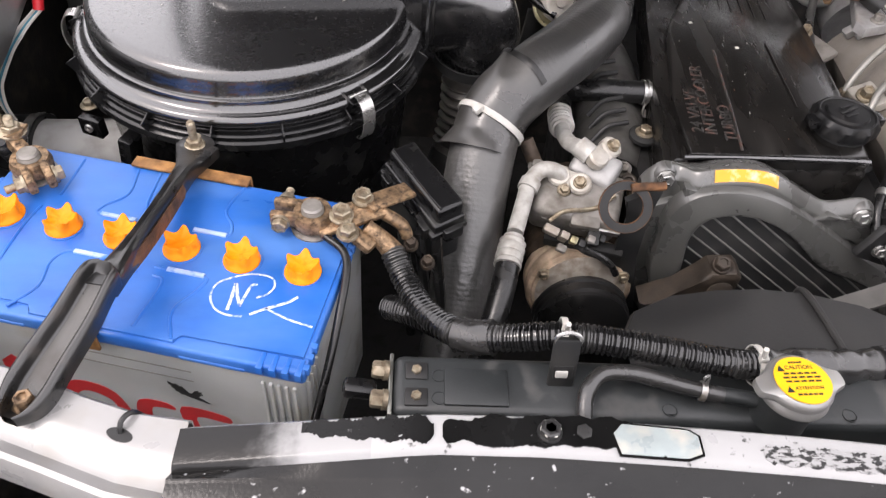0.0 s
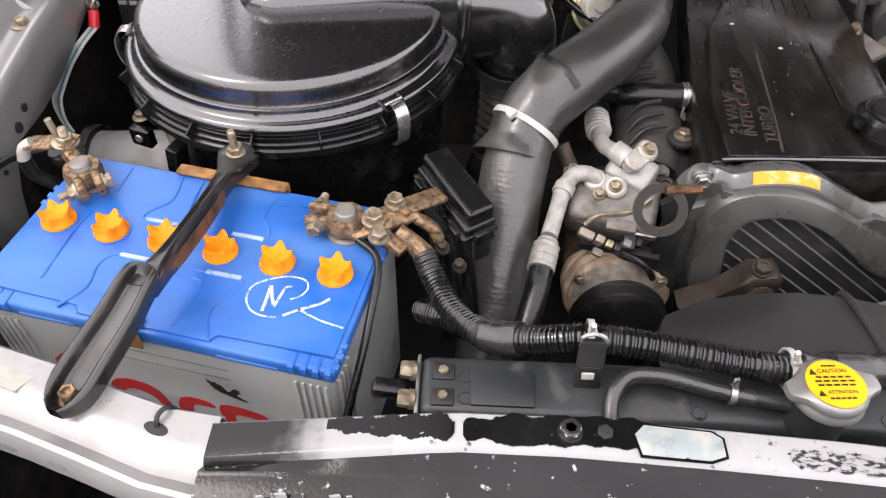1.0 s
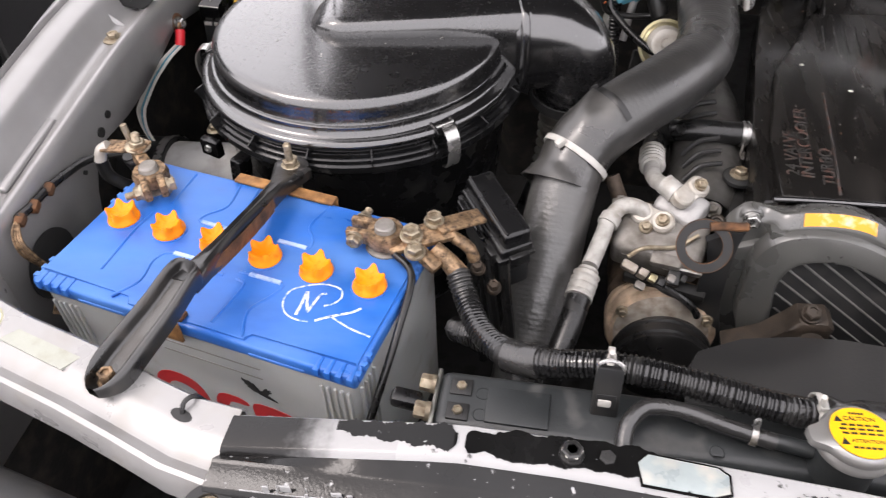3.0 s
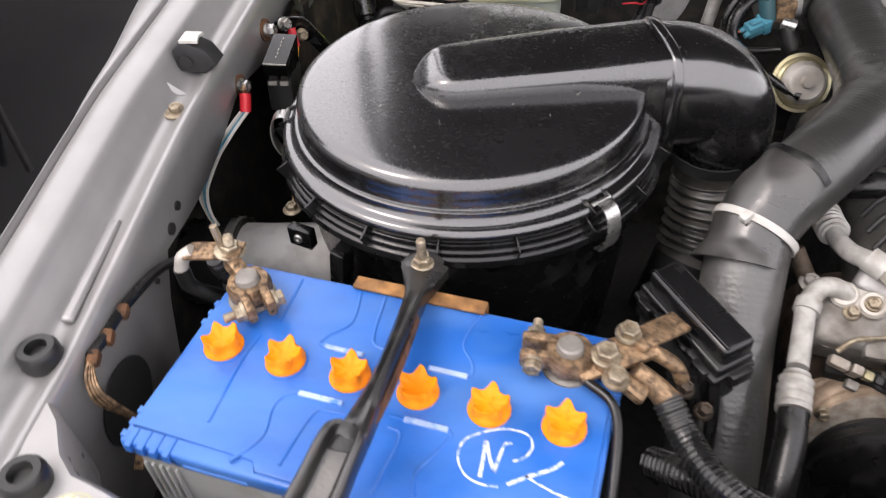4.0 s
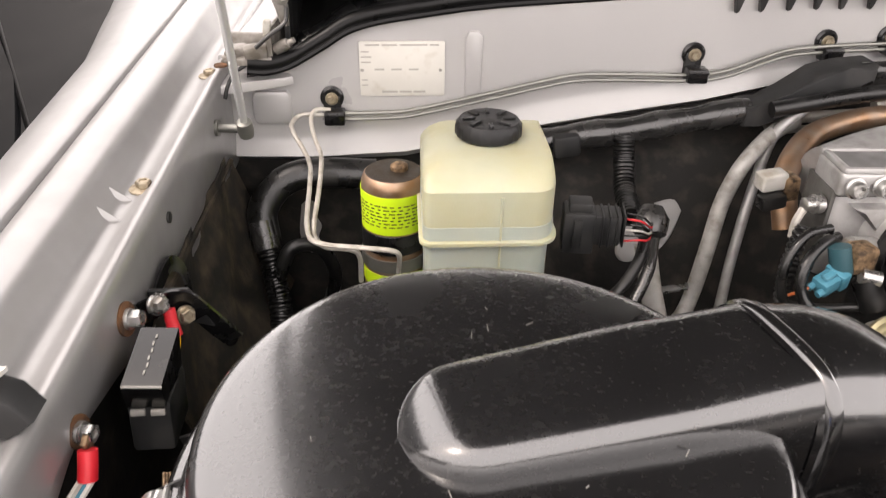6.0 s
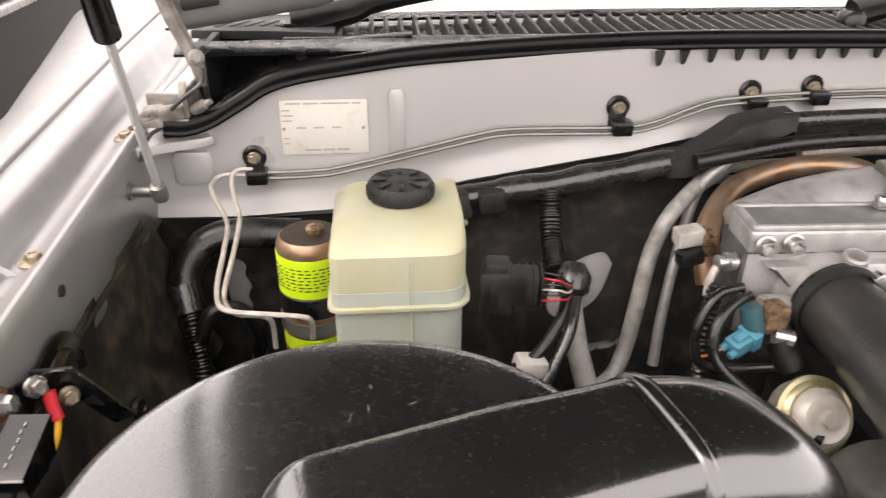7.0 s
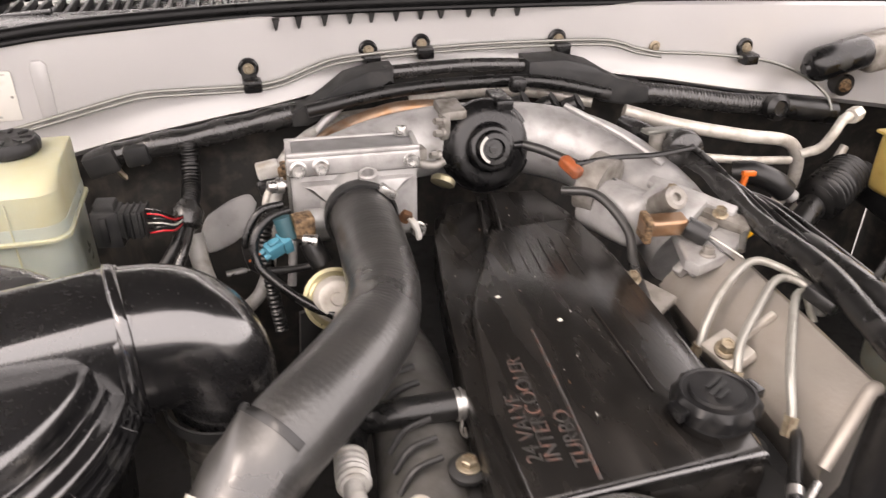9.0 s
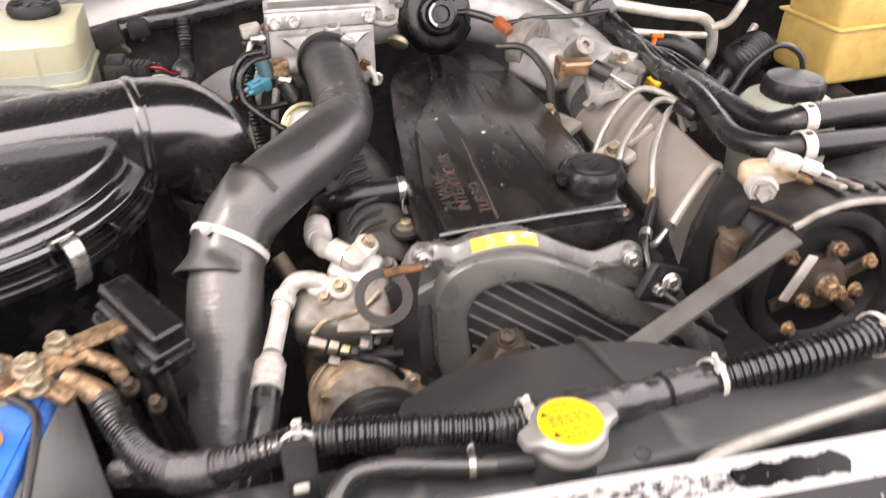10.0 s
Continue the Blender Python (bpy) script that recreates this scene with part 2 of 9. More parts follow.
CLIPRUST = mat("bright_rust", (0.30, 0.145, 0.045), 0.7, var=0.4, scale=70, dirt=(0.10, 0.045, 0.02), amount=0.35, dscale=80, soft=0.2, bump=0.4)
ORANGERED = mat("orange_red_plastic", (0.62, 0.13, 0.015), 0.45, var=0.1)
BURNT = mat("burnt_orange_plastic", (0.30, 0.075, 0.022), 0.5, var=0.3, scale=80, dirt=(0.12, 0.05, 0.03), amount=0.3)
FADED = mat("faded_yellow_strip", (0.80, 0.33, 0.012), 0.4, var=0.06, dirt=(0.70, 0.64, 0.50), amount=0.25, dscale=70, soft=0.1)
PLATEINK = mat("faint_plate_print", (0.33, 0.32, 0.29), 0.6, var=0.1, bump=0)
GREYINK = mat("grey_print", (0.25, 0.24, 0.22), 0.6, var=0.1, bump=0)
TAPE = mat("black_tape", (0.022, 0.0215, 0.021), 0.24, var=0.3, scale=60, bump=0.3, bscale=120, spec=0.8)
VINYL = mat("dusty_black_vinyl", (0.026, 0.0252, 0.024), 0.27, var=0.25, scale=30, dirt=(0.060, 0.057, 0.053), amount=0.3, dscale=25, soft=0.3, bump=0.5, bscale=70, spec=0.9)
SEALBLK = mat("glossy_seal_rubber", (0.005, 0.005, 0.0052), 0.34, var=0.2, spec=0.2, bump=0.04)
CHROME = mat("chrome_rod", (0.66, 0.66, 0.65), 0.26, metal=0.55, var=0.05, bump=0.02, rvar=0.04)
LIDGREY = mat("grey_machined_lid", (0.21, 0.21, 0.213), 0.38, metal=0.4, var=0.12, scale=30, dirt=(0.15, 0.147, 0.142), amount=0.25, dscale=30, soft=0.3, bump=0.1)
ACALU = mat("dirty_pale_aluminium", (0.44, 0.43, 0.405), 0.42, metal=0.15, var=0.12, scale=60, dirt=(0.22, 0.20, 0.17), amount=0.32, dscale=70, soft=0.2, bump=0.15)
SHIELD = mat("dark_heat_shield", (0.115, 0.112, 0.106), 0.42, metal=0.5, var=0.25, scale=30, dirt=(0.06, 0.055, 0.048), amount=0.35, dscale=40, soft=0.25, bump=0.2)
ASPHALT = mat("grey_ground", (0.16, 0.155, 0.15), 0.85, var=0.2, scale=3, bump=0.4, bscale=90)
CARBODY = mat("dark_car_paint", (0.008, 0.0084, 0.0095), 0.16, var=0.1, scale=2, bump=0, spec=0.3)
GLASSD = mat("dark_window_glass", (0.01, 0.012, 0.013), 0.06, var=0.1, bump=0)
GLASS = mat("windscreen_glass", (0.95, 0.97, 0.96), 0.02, var=0.01, bump=0, alpha_glass=1.0, rvar=0.01)
BELTGREY = mat("worn_grey_belt", (0.070, 0.068, 0.064), 0.45, var=0.15, scale=30, dirt=(0.10, 0.096, 0.09), amount=0.3, dscale=60, soft=0.3, stretch=(1, 1, 1))
SKYSHEET = mat("pale_sky_sheet", (0.62, 0.615, 0.60), 0.6, var=0.05)
TRANSP = mat("foggy_label", (0.27, 0.31, 0.31), 0.3, var=0.15, scale=50, dirt=(0.44, 0.41, 0.36), amount=0.36, dscale=60, soft=0.15)
OILY = mat("oily_dark_casting", (0.040, 0.032, 0.025), 0.42, metal=0.3, var=0.35, scale=50, dirt=(0.075, 0.055, 0.040), amount=0.3, dscale=70, soft=0.25, bump=0.4)
STEELWORN = mat("worn_clutch_steel", (0.40, 0.36, 0.31), 0.4, metal=0.4, var=0.25, scale=60, dirt=(0.17, 0.125, 0.09), amount=0.35, dscale=80, soft=0.2, bump=0.25)
RIBGREY = mat("rubbed_rib_edges", (0.15, 0.15, 0.142), 0.4, var=0.2, scale=60, spec=0.6)
GRIME = mat("oily_brown_casting", (0.075, 0.052, 0.035), 0.55, metal=0.3, var=0.4, scale=50, dirt=(0.025, 0.02, 0.016), amount=0.45, dscale=70, soft=0.25, bump=0.5)
WORN = mat("worn_letter", (0.026, 0.024, 0.0225), 0.45, var=0.35, scale=80, dirt=(0.085, 0.040, 0.029), amount=0.36, dscale=90)

# ---- builders ----
HOME = {}


def thing(name, at, label, category, group="", kind=""):
    """An empty at a thing's base, under which its parts hang."""
    ob = new(name)
    ob.empty_display_size = 0.02
    ob.location = at
    HOME[ob] = Vector(at)
    return tagged(ob, label, category, group, kind)


def finish(bm, name, material, angle=38):
    bmesh.ops.recalc_face_normals(bm, faces=bm.faces)
    me = bpy.data.meshes.new(name)
    bm.to_mesh(me)
    bm.free()
    me.materials.append(material)
    me.polygons.foreach_set("use_smooth", [True] * len(me.polygons))
    me.set_sharp_from_angle(angle=radians(angle))
    return me


def part(name, bm, material, parent, label="", angle=38):
    """One mesh under a thing or a part, from a bmesh in world places."""
    at = HOME[parent]
    bmesh.ops.translate(bm, verts=bm.verts, vec=-at)
    ob = new(name, finish(bm, name, material, angle))
    ob.parent = parent
    HOME[ob] = at
    return tagged(ob, label)


def solid(name, bm, material, at, label, category="", group="", kind="", angle=38):
    """A thing that is one mesh."""
    at = Vector(at)
    bmesh.ops.translate(bm, verts=bm.verts, vec=-at)
    ob = new(name, finish(bm, name, material, angle))
    ob.location = at
    HOME[ob] = at
    return tagged(ob, label, category, group, kind)


def M(at=(0, 0, 0), rx=0, ry=0, rz=0):
    return pose(*at, rx, ry, rz)


def toward(at, d, spin=0):
    """A pose at a place with its z along d."""
    q = Vector(d).to_track_quat("Z", "Y").to_matrix().to_4x4()
    return Matrix.Translation(at) @ q @ pose(0, 0, 0, 0, 0, spin)


def box(bm, size, m, bevel=0.0, seg=2, taper=1.0):
    vs = bmesh.ops.create_cube(bm, size=1.0)["verts"]
    for v in vs:
        k = taper if v.co.z > 0 else 1.0
        v.co = Vector((v.co.x * size[0] * k, v.co.y * size[1] * k, v.co.z * size[2]))
    if bevel:
        es = list({e for v in vs for e in v.link_edges})
        vs = list({v for f in bmesh.ops.bevel(bm, geom=es, offset=bevel, segments=seg, profile=0.5, affect="EDGES", clamp_overlap=True)["faces"] for v in f.verts} | {v for v in vs if v.is_valid})
    bmesh.ops.transform(bm, matrix=m, verts=vs)
    return bm


def lathe(bm, profile, m, seg=32, wave=None):
    """Turns (radius, height) pairs about the z axis of m."""
    rings = []
    for r, z in profile:
        ring = []
        for i in range(seg):
            a = 2 * math.pi * i / seg
            k = wave(a, r, z) if wave else 1.0
            ring.append(bm.verts.new(m @ Vector((r * k * math.cos(a), r * k * math.sin(a), z))))
        rings.append(ring)
    for a, b in zip(rings, rings[1:]):
        for i in range(seg):
            bm.faces.new((a[i], a[(i + 1) % seg], b[(i + 1) % seg], b[i]))
    if len(profile) > 3 and abs(profile[0][0] - profile[-1][0]) < 1e-5 and profile[0][0] > 1e-6:
        if abs(profile[0][1] - profile[-1][1]) > 1e-6:
            for i in range(seg):
                bm.faces.new((rings[-1][i], rings[-1][(i + 1) % seg], rings[0][(i + 1) % seg], rings[0][i]))
        return bm
    for ring, r in ((rings[0], profile[0][0]), (rings[-1], profile[-1][0])):
        if r > 1e-6:
            bm.faces.new(ring)
    return bm


def smooth_path(pts, n):
    """Catmull-Rom through points, n steps a span."""
    p = [Vector(q) for q in pts]
    p = [p[0] * 2 - p[1]] + p + [p[-1] * 2 - p[-2]]
    out = []
    for i in range(1, len(p) - 2):
        for k in range(n):
            t = k / n
            out.append(0.5 * ((2 * p[i]) + (p[i + 1] - p[i - 1]) * t + (2 * p[i - 1] - 5 * p[i] + 4 * p[i + 1] - p[i + 2]) * t * t + (3 * p[i] - p[i - 1] - 3 * p[i + 1] + p[i + 2]) * t ** 3))
    out.append(p[-2])
    return out


def even(path, step):
    """Points of a path at even steps."""
    out, carry = [path[0]], 0.0
    for a, b in zip(path, path[1:]):
        d = (b - a).length
        s = step - carry
        while s <= d:
            out.append(a.lerp(b, s / d))
            s += step
        carry = d - (s - step)
    return out


def tube(bm, pts, r, seg=12, n=8, radius=None, step=None, flat=1.0):
    """A round bar along a smooth path. radius(s, length): its own radius at s metres."""
    path = smooth_path(pts, n) if n > 1 else [Vector(q) for q in pts]
    if step:
        path = even(smooth_path(pts, 24), step)
    total = sum((b - a).length for a, b in zip(path, path[1:]))
    tan = [(path[min(i + 1, len(path) - 1)] - path[max(i - 1, 0)]).normalized() for i in range(len(path))]
    side = tan[0].orthogonal().normalized()
    rings, s = [], 0.0
    for i, p in enumerate(path):
        if i:
            side = (side - tan[i] * side.dot(tan[i])).normalized()
            s += (p - path[i - 1]).length
        up = tan[i].cross(side)
        rad = radius(s, total) if radius else r
        rings.append([bm.verts.new(p + (side * math.cos(2 * math.pi * k / seg) + up * math.sin(2 * math.pi * k / seg) * flat) * rad) for k in range(seg)])
    for a, b in zip(rings, rings[1:]):
        for k in range(seg):
            bm.faces.new((a[k], a[(k + 1) % seg], b[(k + 1) % seg], b[k]))
    bm.faces.new(rings[0])
    bm.faces.new(rings[-1])
    return bm


def ridged(r, pitch, depth):
    """A corrugated radius with square ridges."""
    return lambda s, total: r - depth * (1.0 if (s / pitch) % 1.0 < 0.4 else 0.0)


def prism(bm, outline, z0, z1, m=None, bevel=0.0, seg=2):
    """A plate of an outline, from z0 to z1 of m."""
    m = m or Matrix.Identity(4)
    start = len(bm.verts)
    low = [bm.verts.new((x, y, z0)) for x, y in outline]
    top = [bm.verts.new((x, y, z1)) for x, y in outline]
    k = len(outline)
    fs = [bm.faces.new(low), bm.faces.new(top)]
    for i in range(k):
        fs.append(bm.faces.new((low[i], low[(i + 1) % k], top[(i + 1) % k], top[i])))
    vs = low + top
    if bevel:
        es = [e for e in fs[1].edges]
        res = bmesh.ops.bevel(bm, geom=es, offset=bevel, segments=seg, profile=0.5, affect="EDGES", clamp_overlap=True)
        vs = list({v for v in vs if v.is_valid} | set(res["verts"]))
    bmesh.ops.transform(bm, matrix=m, verts=vs)
    return bm


def hexbolt(bm, at, d, r=0.006, h=0.005, flange=1.55, stud=0.0):
    """A hexagon head with its washer, and a threaded end where stud is given."""
    m = toward(at, d, 17)
    if flange:
        lathe(bm, [(r * flange, 0), (r * flange, h * 0.2), (r * 1.15, h * 0.4)], m, 18)
    ring = [(r * 1.0, h * 0.3), (r * 1.0, h * 0.85 + h * 0.3), (r * 0.85, h + h * 0.3), (r * 0.55, h + h * 0.3), (r * 0.5, h * 1.12)]
    lathe(bm, ring, m, 6)
    if stud:
        lathe(bm, [(r * 0.5, h)] + [(r * (0.5 if i % 2 else 0.56), h + stud * i / 16) for i in range(1, 16)] + [(r * 0.36, h + stud)], m, 12)
    return bm


def ribbon(bm, pts, w, up=(0, 0, 1), thick=0.0005, n=6, width=None):
    """A flat strip along a smooth path."""
    path = smooth_path(pts, n) if n > 1 else [Vector(q) for q in pts]
    up = Vector(up)
    rows = []
    for i, p in enumerate(path):
        t = (path[min(i + 1, len(path) - 1)] - path[max(i - 1, 0)]).normalized()
        sd = t.cross(up).normalized() * 0.5 * (width(i / (len(path) - 1)) if width else w)
        rows.append([bm.verts.new(q) for q in (p - sd, p + sd, p + sd + up * thick, p - sd + up * thick)])
    for a, b in zip(rows, rows[1:]):
        for k in range(4):
            bm.faces.new((a[k], a[(k + 1) % 4], b[(k + 1) % 4], b[k]))
    bm.faces.new(rows[0])
    bm.faces.new(rows[-1])
    return bm


def lettering(text, size, m, depth=0.0006):
    """A bmesh of raised letters that lie in the xy plane of m."""
    cu = bpy.data.curves.new("letters", "FONT")
    cu.body, cu.size, cu.extrude = text, size, depth
    cu.align_x = cu.align_y = "CENTER"
    ob = bpy.data.objects.new("letters", cu)
    scene.collection.objects.link(ob)
    dg = bpy.context.evaluated_depsgraph_get()
    me = bpy.data.meshes.new_from_object(ob.evaluated_get(dg))
    bm = bmesh.new()
    bm.from_mesh(me)
    bmesh.ops.transform(bm, matrix=m, verts=bm.verts)
    bpy.data.objects.remove(ob)
    bpy.data.curves.remove(cu)
    bpy.data.meshes.remove(me)
    return bm


def strip_loft(bm, rows, closed=False):
    """Faces between rows of points of one length."""
    vs = [[bm.verts.new(p) for p in row] for row in rows]
    for a, b in zip(vs, vs[1:]):
        k = len(a)
        for i in range(k if closed else k - 1):
            bm.faces.new((a[i], a[(i + 1) % k], b[(i + 1) % k], b[i]))
    return vs


def strip_loft_bm(rows):
    """A new bmesh of a loft."""
    bm = bmesh.new()
    strip_loft(bm, [[Vector(p) for p in row] for row in rows])
    return bm


def thicken(bm, d):
    """Gives a sheet a thickness."""
    bmesh.ops.recalc_face_normals(bm, faces=bm.faces)
    bmesh.ops.solidify(bm, geom=bm.faces[:], thickness=d)
    return bm


B = bmesh.new

# ---- the setting ----
ground = solid("ground", prism(B(), [(-400, -400), (400, -400), (400, 400), (-400, 400)], -0.2, 0.0), ASPHALT, (0, 0, 0), "grey weathered concrete ground under the car", "ground", kind="structure")
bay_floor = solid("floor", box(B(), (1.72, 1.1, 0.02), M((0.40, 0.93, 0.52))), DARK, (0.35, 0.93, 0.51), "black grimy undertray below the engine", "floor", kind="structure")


def curve_at(line, x):
    for (x0, z0), (x1, z1) in zip(line, line[1:]):
        if x <= x1:
            return z0 + (z1 - z0) * (x - x0) / (x1 - x0)
    return line[-1][1]


FALL = [(0.30, -0.042), (0.42, -0.038), (0.55, -0.033), (0.65, -0.020), (0.72, -0.010), (0.78, -0.0025), (0.806, 0.0), (1.60, 0.040), (3.0, 0.080)]


def wing_rise(y):
    """How far the wing's top stands above its height by the battery."""
    return curve_at(FALL, y)


def fender_side(sx, x0, name, label):
    """The wing with its channel, flange and inner apron; sx mirrors it."""
    bm = B()
    rows = []
    section = [(-0.078, 1.074), (-0.0765, 1.080), (-0.073, 1.0825), (-0.066, 1.0838), (-0.056, 1.0838), (-0.047, 1.082), (-0.042, 1.0795), (-0.0385, 1.074), (-0.035, 1.066), (-0.031, 1.058), (-0.027, 1.0545), (-0.022, 1.053),
               (-0.016, 1.0535), (-0.010, 1.0565), (-0.006, 1.0588), (-0.002, 1.0585), (0.0005, 1.055), (0.0015, 1.046), (0.001, 1.02), (0.001, 0.0), (-0.012, -0.006)]
    flare = [(0.30, 0.002), (0.75, 0.002), (0.85, 0.012), (0.95, 0.034), (1.05, 0.050), (1.20, 0.060), (1.42, 0.072), (1.66, 0.120), (2.10, 0.22)]
    low = [(0.40, 0.82), (0.60, 0.83), (0.64, 0.86), (0.665, 0.94), (0.69, 0.985), (0.75, 0.985), (0.80, 0.992), (0.85, 1.005), (0.905, 1.022), (0.98, 1.010), (1.10, 0.985), (1.16, 0.972), (1.23, 0.972), (1.32, 0.985), (1.45, 0.985)]
    for i in range(80):
        y = 0.36 + i * 0.022
        rise = wing_rise(y)
        edge = curve_at(low, y) - rise * 0.5
        wide = curve_at(flare, y)
        skin = [(-0.081 - wide - dx, 1.080 + dz - wide * 0.22) for dx, dz in ((0.055, -0.40), (0.050, -0.18), (0.036, -0.085), (0.022, -0.036), (0.008, -0.012))] + [(-0.081 - wide * q, 1.0832 - wide * 0.22 * q * q) for q in (0.85, 0.6, 0.3)] + [(-0.082, 1.0825), (-0.0805, 1.080), (-0.080, 1.073)]
        rows.append([Vector((x0 + sx * dx, y, edge + z if z < 0.5 else z + rise)) for dx, z in skin + section])
    strip_loft(bm, rows)
    thicken(bm, 0.0012)
    return solid(name, bm, APRON, (x0, 0.9, 0.52), label, "car wing", kind="structure", angle=70)


apron = fender_side(1, -0.401, "wall_left", "silver-grey painted inner wing with a stepped channel and apron")
apron_r = fender_side(-1, 1.20, "wall_right", "silver-grey painted inner wing on the far side")
for sx, x0 in ((1, -0.462), (-1, 1.262)):
    part("liner", box(B(), (0.02, 1.0, 0.44), M((x0, 0.93, 0.73))), FELT, apron if sx > 0 else apron_r, "black wheel-arch liner")
# pressed stiffeners, holes and bolts of the wing
for y in (0.835, 1.085, 1.115):
    z = 1.054 + wing_rise(y)
    part("gusset", strip_loft_bm([[(-0.4385, y - 0.006, z + 0.002), (-0.4385, y, z + 0.014), (-0.4385, y + 0.006, z + 0.002)], [(-0.420, y - 0.001, z - 0.001), (-0.4205, y, z), (-0.420, y + 0.001, z - 0.001)]]), APRON, apron)
part("arch_hole", lathe(B(), [(0.035, 0), (0.035, 0.001), (0.030, 0.001)], toward((-0.3985, 0.570, 0.945), (1, 0, 0)), 28), INK, apron, "black round opening")
bm = B()
box(bm, (0.010, 0.100, 0.006), M((-0.4215, 0.626, 1.032), 5.5, 0, 2), 0.0028, 3)
part("pressed_bead", bm, APRON, apron)
for y, z, r in ((0.725, 1.012, 0.0042), (0.705, 1.003, 0.0055), (0.66, 0.985, 0.0025), (1.13, 1.045, 0.005), (1.02, 1.03, 0.004)):
    part("hole", lathe(B(), [(r, -0.001), (r, 0.0016), (r * 0.7, 0.0016)], toward((-0.3995, y, z), (1, 0, 0)), 16), INK, apron, "dark punched hole")
bolt_at = [(-0.419, 0.807, 1.053), (-0.416, 1.135, 1.0695), (-0.413, 1.383, 1.082)]
for p in bolt_at:
    part("bolt", hexbolt(B(), p, (0, 0, 1), 0.0065, 0.006, 1.9), ZINC, apron, "zinc wing bolt")

# front panel: white pressed support plate with the bar
bm = B()
inner = [(-0.402, 0.517), (-0.388, 0.503), (-0.374, 0.480), (-0.360, 0.467), (-0.345, 0.462), (-0.316, 0.451), (-0.239, 0.429), (-0.190, 0.411), (-0.154, 0.400), (-0.120, 0.396)]
outer = [(-0.407, 0.440), (-0.398, 0.424), (-0.384, 0.414), (-0.366, 0.408), (-0.345, 0.403), (-0.315, 0.396), (-0.250, 0.377), (-0.205, 0.362), (-0.160, 0.346), (-0.120, 0.338)]
rows = []
for (xi, yi), (xo, yo) in zip(inner, outer):
    z = 1.022
    rows.append([Vector(p) for p in ((xi, yi, z - 0.07), (xi, yi - 0.001, z - 0.003), (xi - 0.001, yi - 0.004, z + 0.001), (xi * 0.6 + xo * 0.4, yi * 0.6 + yo * 0.4, z), (xo * 0.52 + xi * 0.48, yo * 0.52 + yi * 0.48, z - 0.001), (xo * 0.66 + xi * 0.34, yo * 0.66 + yi * 0.34, z - 0.0065), (xo * 0.84 + xi * 0.16, yo * 0.84 + yi * 0.16, z - 0.008),
                                     (xo * 0.95 + xi * 0.05, yo * 0.95 + yi * 0.05, z - 0.003), (xo, yo, z - 0.001), (xo - 0.002, yo - 0.003, z - 0.002), (xo - 0.003, yo - 0.006, z - 0.010), (xo - 0.002, yo - 0.006, z - 0.03))])
strip_loft(bm, rows)
thicken(bm, 0.0015)
front_panel = solid("wall_front", bm, PAINT, (-0.26, 0.40, 0.95), "white painted pressed panel below the battery bar bolt", "front panel", kind="structure")
part("hole", prism(B(), [(-0.161 + 0.0085 * math.cos(a), 0.382 + 0.0045 * math.sin(a) - 0.0022 * math.cos(a)) for a in [math.pi * k / 12 for k in range(24)]], 1.0212, 1.0224), INK, front_panel, "black slot hole in the panel")
part("zip_tie", tube(B(), [(-0.161, 0.381, 1.017), (-0.1605, 0.388, 1.0275), (-0.156, 0.396, 1.0255), (-0.152, 0.401, 1.010)], 0.0018, 8), RUBBER, front_panel, "black cable tie through the hole")
seal_mark = part("sticker", lathe(B(), [(0.0175, 0), (0.0175, 0.0007), (0.0, 0.0009)], M((-0.350, 0.4365, 1.0218)), 36), PLATE, front_panel, "faded round sticker with olive print")
part("print_ring", lathe(B(), [(0.0155, 0), (0.0168, 0), (0.0168, 0.0004), (0.0155, 0.0004)], M((-0.350, 0.4365, 1.0225)), 36), OLIVE, seal_mark)
part("print_ring", lathe(B(), [(0.0105, 0), (0.0112, 0), (0.0112, 0.0004), (0.0105, 0.0004)], M((-0.350, 0.4365, 1.0226)), 30), OLIVE, seal_mark)
for k in range(14):
    a = k * 2 * math.pi / 14
    part("print_bar", box(B(), (0.0036, 0.0022, 0.0004), Matrix.Translation((-0.350 + 0.0133 * math.cos(a), 0.4365 + 0.0133 * math.sin(a), 1.0227)) @ pose(0, 0, 0, 0, 0, math.degrees(a) + 90)), OLIVE, seal_mark)
part("print_shape", prism(B(), [(-0.357, 0.432), (-0.351, 0.430), (-0.344, 0.433), (-0.343, 0.439), (-0.350, 0.442), (-0.356, 0.438)], 1.0224, 1.0229), PINKPR, seal_mark)
part("clear_film", prism(B(), [(-0.326, 0.4235), (-0.310, 0.4400), (-0.252, 0.4205), (-0.264, 0.4045)], 1.0205, 1.0223), FILM, front_panel, "yellowed clear film label")
for p in ((-0.423, 0.546, 1.019), (-0.383, 0.455, 1.020)):
    part("rubber_buffer", lathe(B(), [(0.013, 0), (0.0145, 0.005), (0.014, 0.014), (0.012, 0.017), (0.0075, 0.017), (0.006, 0.011), (0.0, 0.011)], M(p), 26), RUBBER, front_panel, "black rubber buffer")

# cross bar over the radiator
bar = thing("radiator_bar", (0.3, 0.36, 0.98), "white steel cross bar with worn black paint", "cross bar", kind="structure")
bm = B()
prof = [(0.386, 0.985), (0.386, 1.052), (0.383, 1.056), (0.364, 1.056), (0.361, 1.054), (0.3595, 1.0517), (0.352, 1.040), (0.349, 1.0385), (0.334, 1.0375), (0.331, 1.035), (0.322, 1.000), (0.318, 0.96)]


LEAN = [(-0.5, 0.0), (0.10, 0.0), (0.19, -0.004), (0.26, -0.008), (0.33, -0.0135), (0.43, -0.020), (0.95, -0.052)]


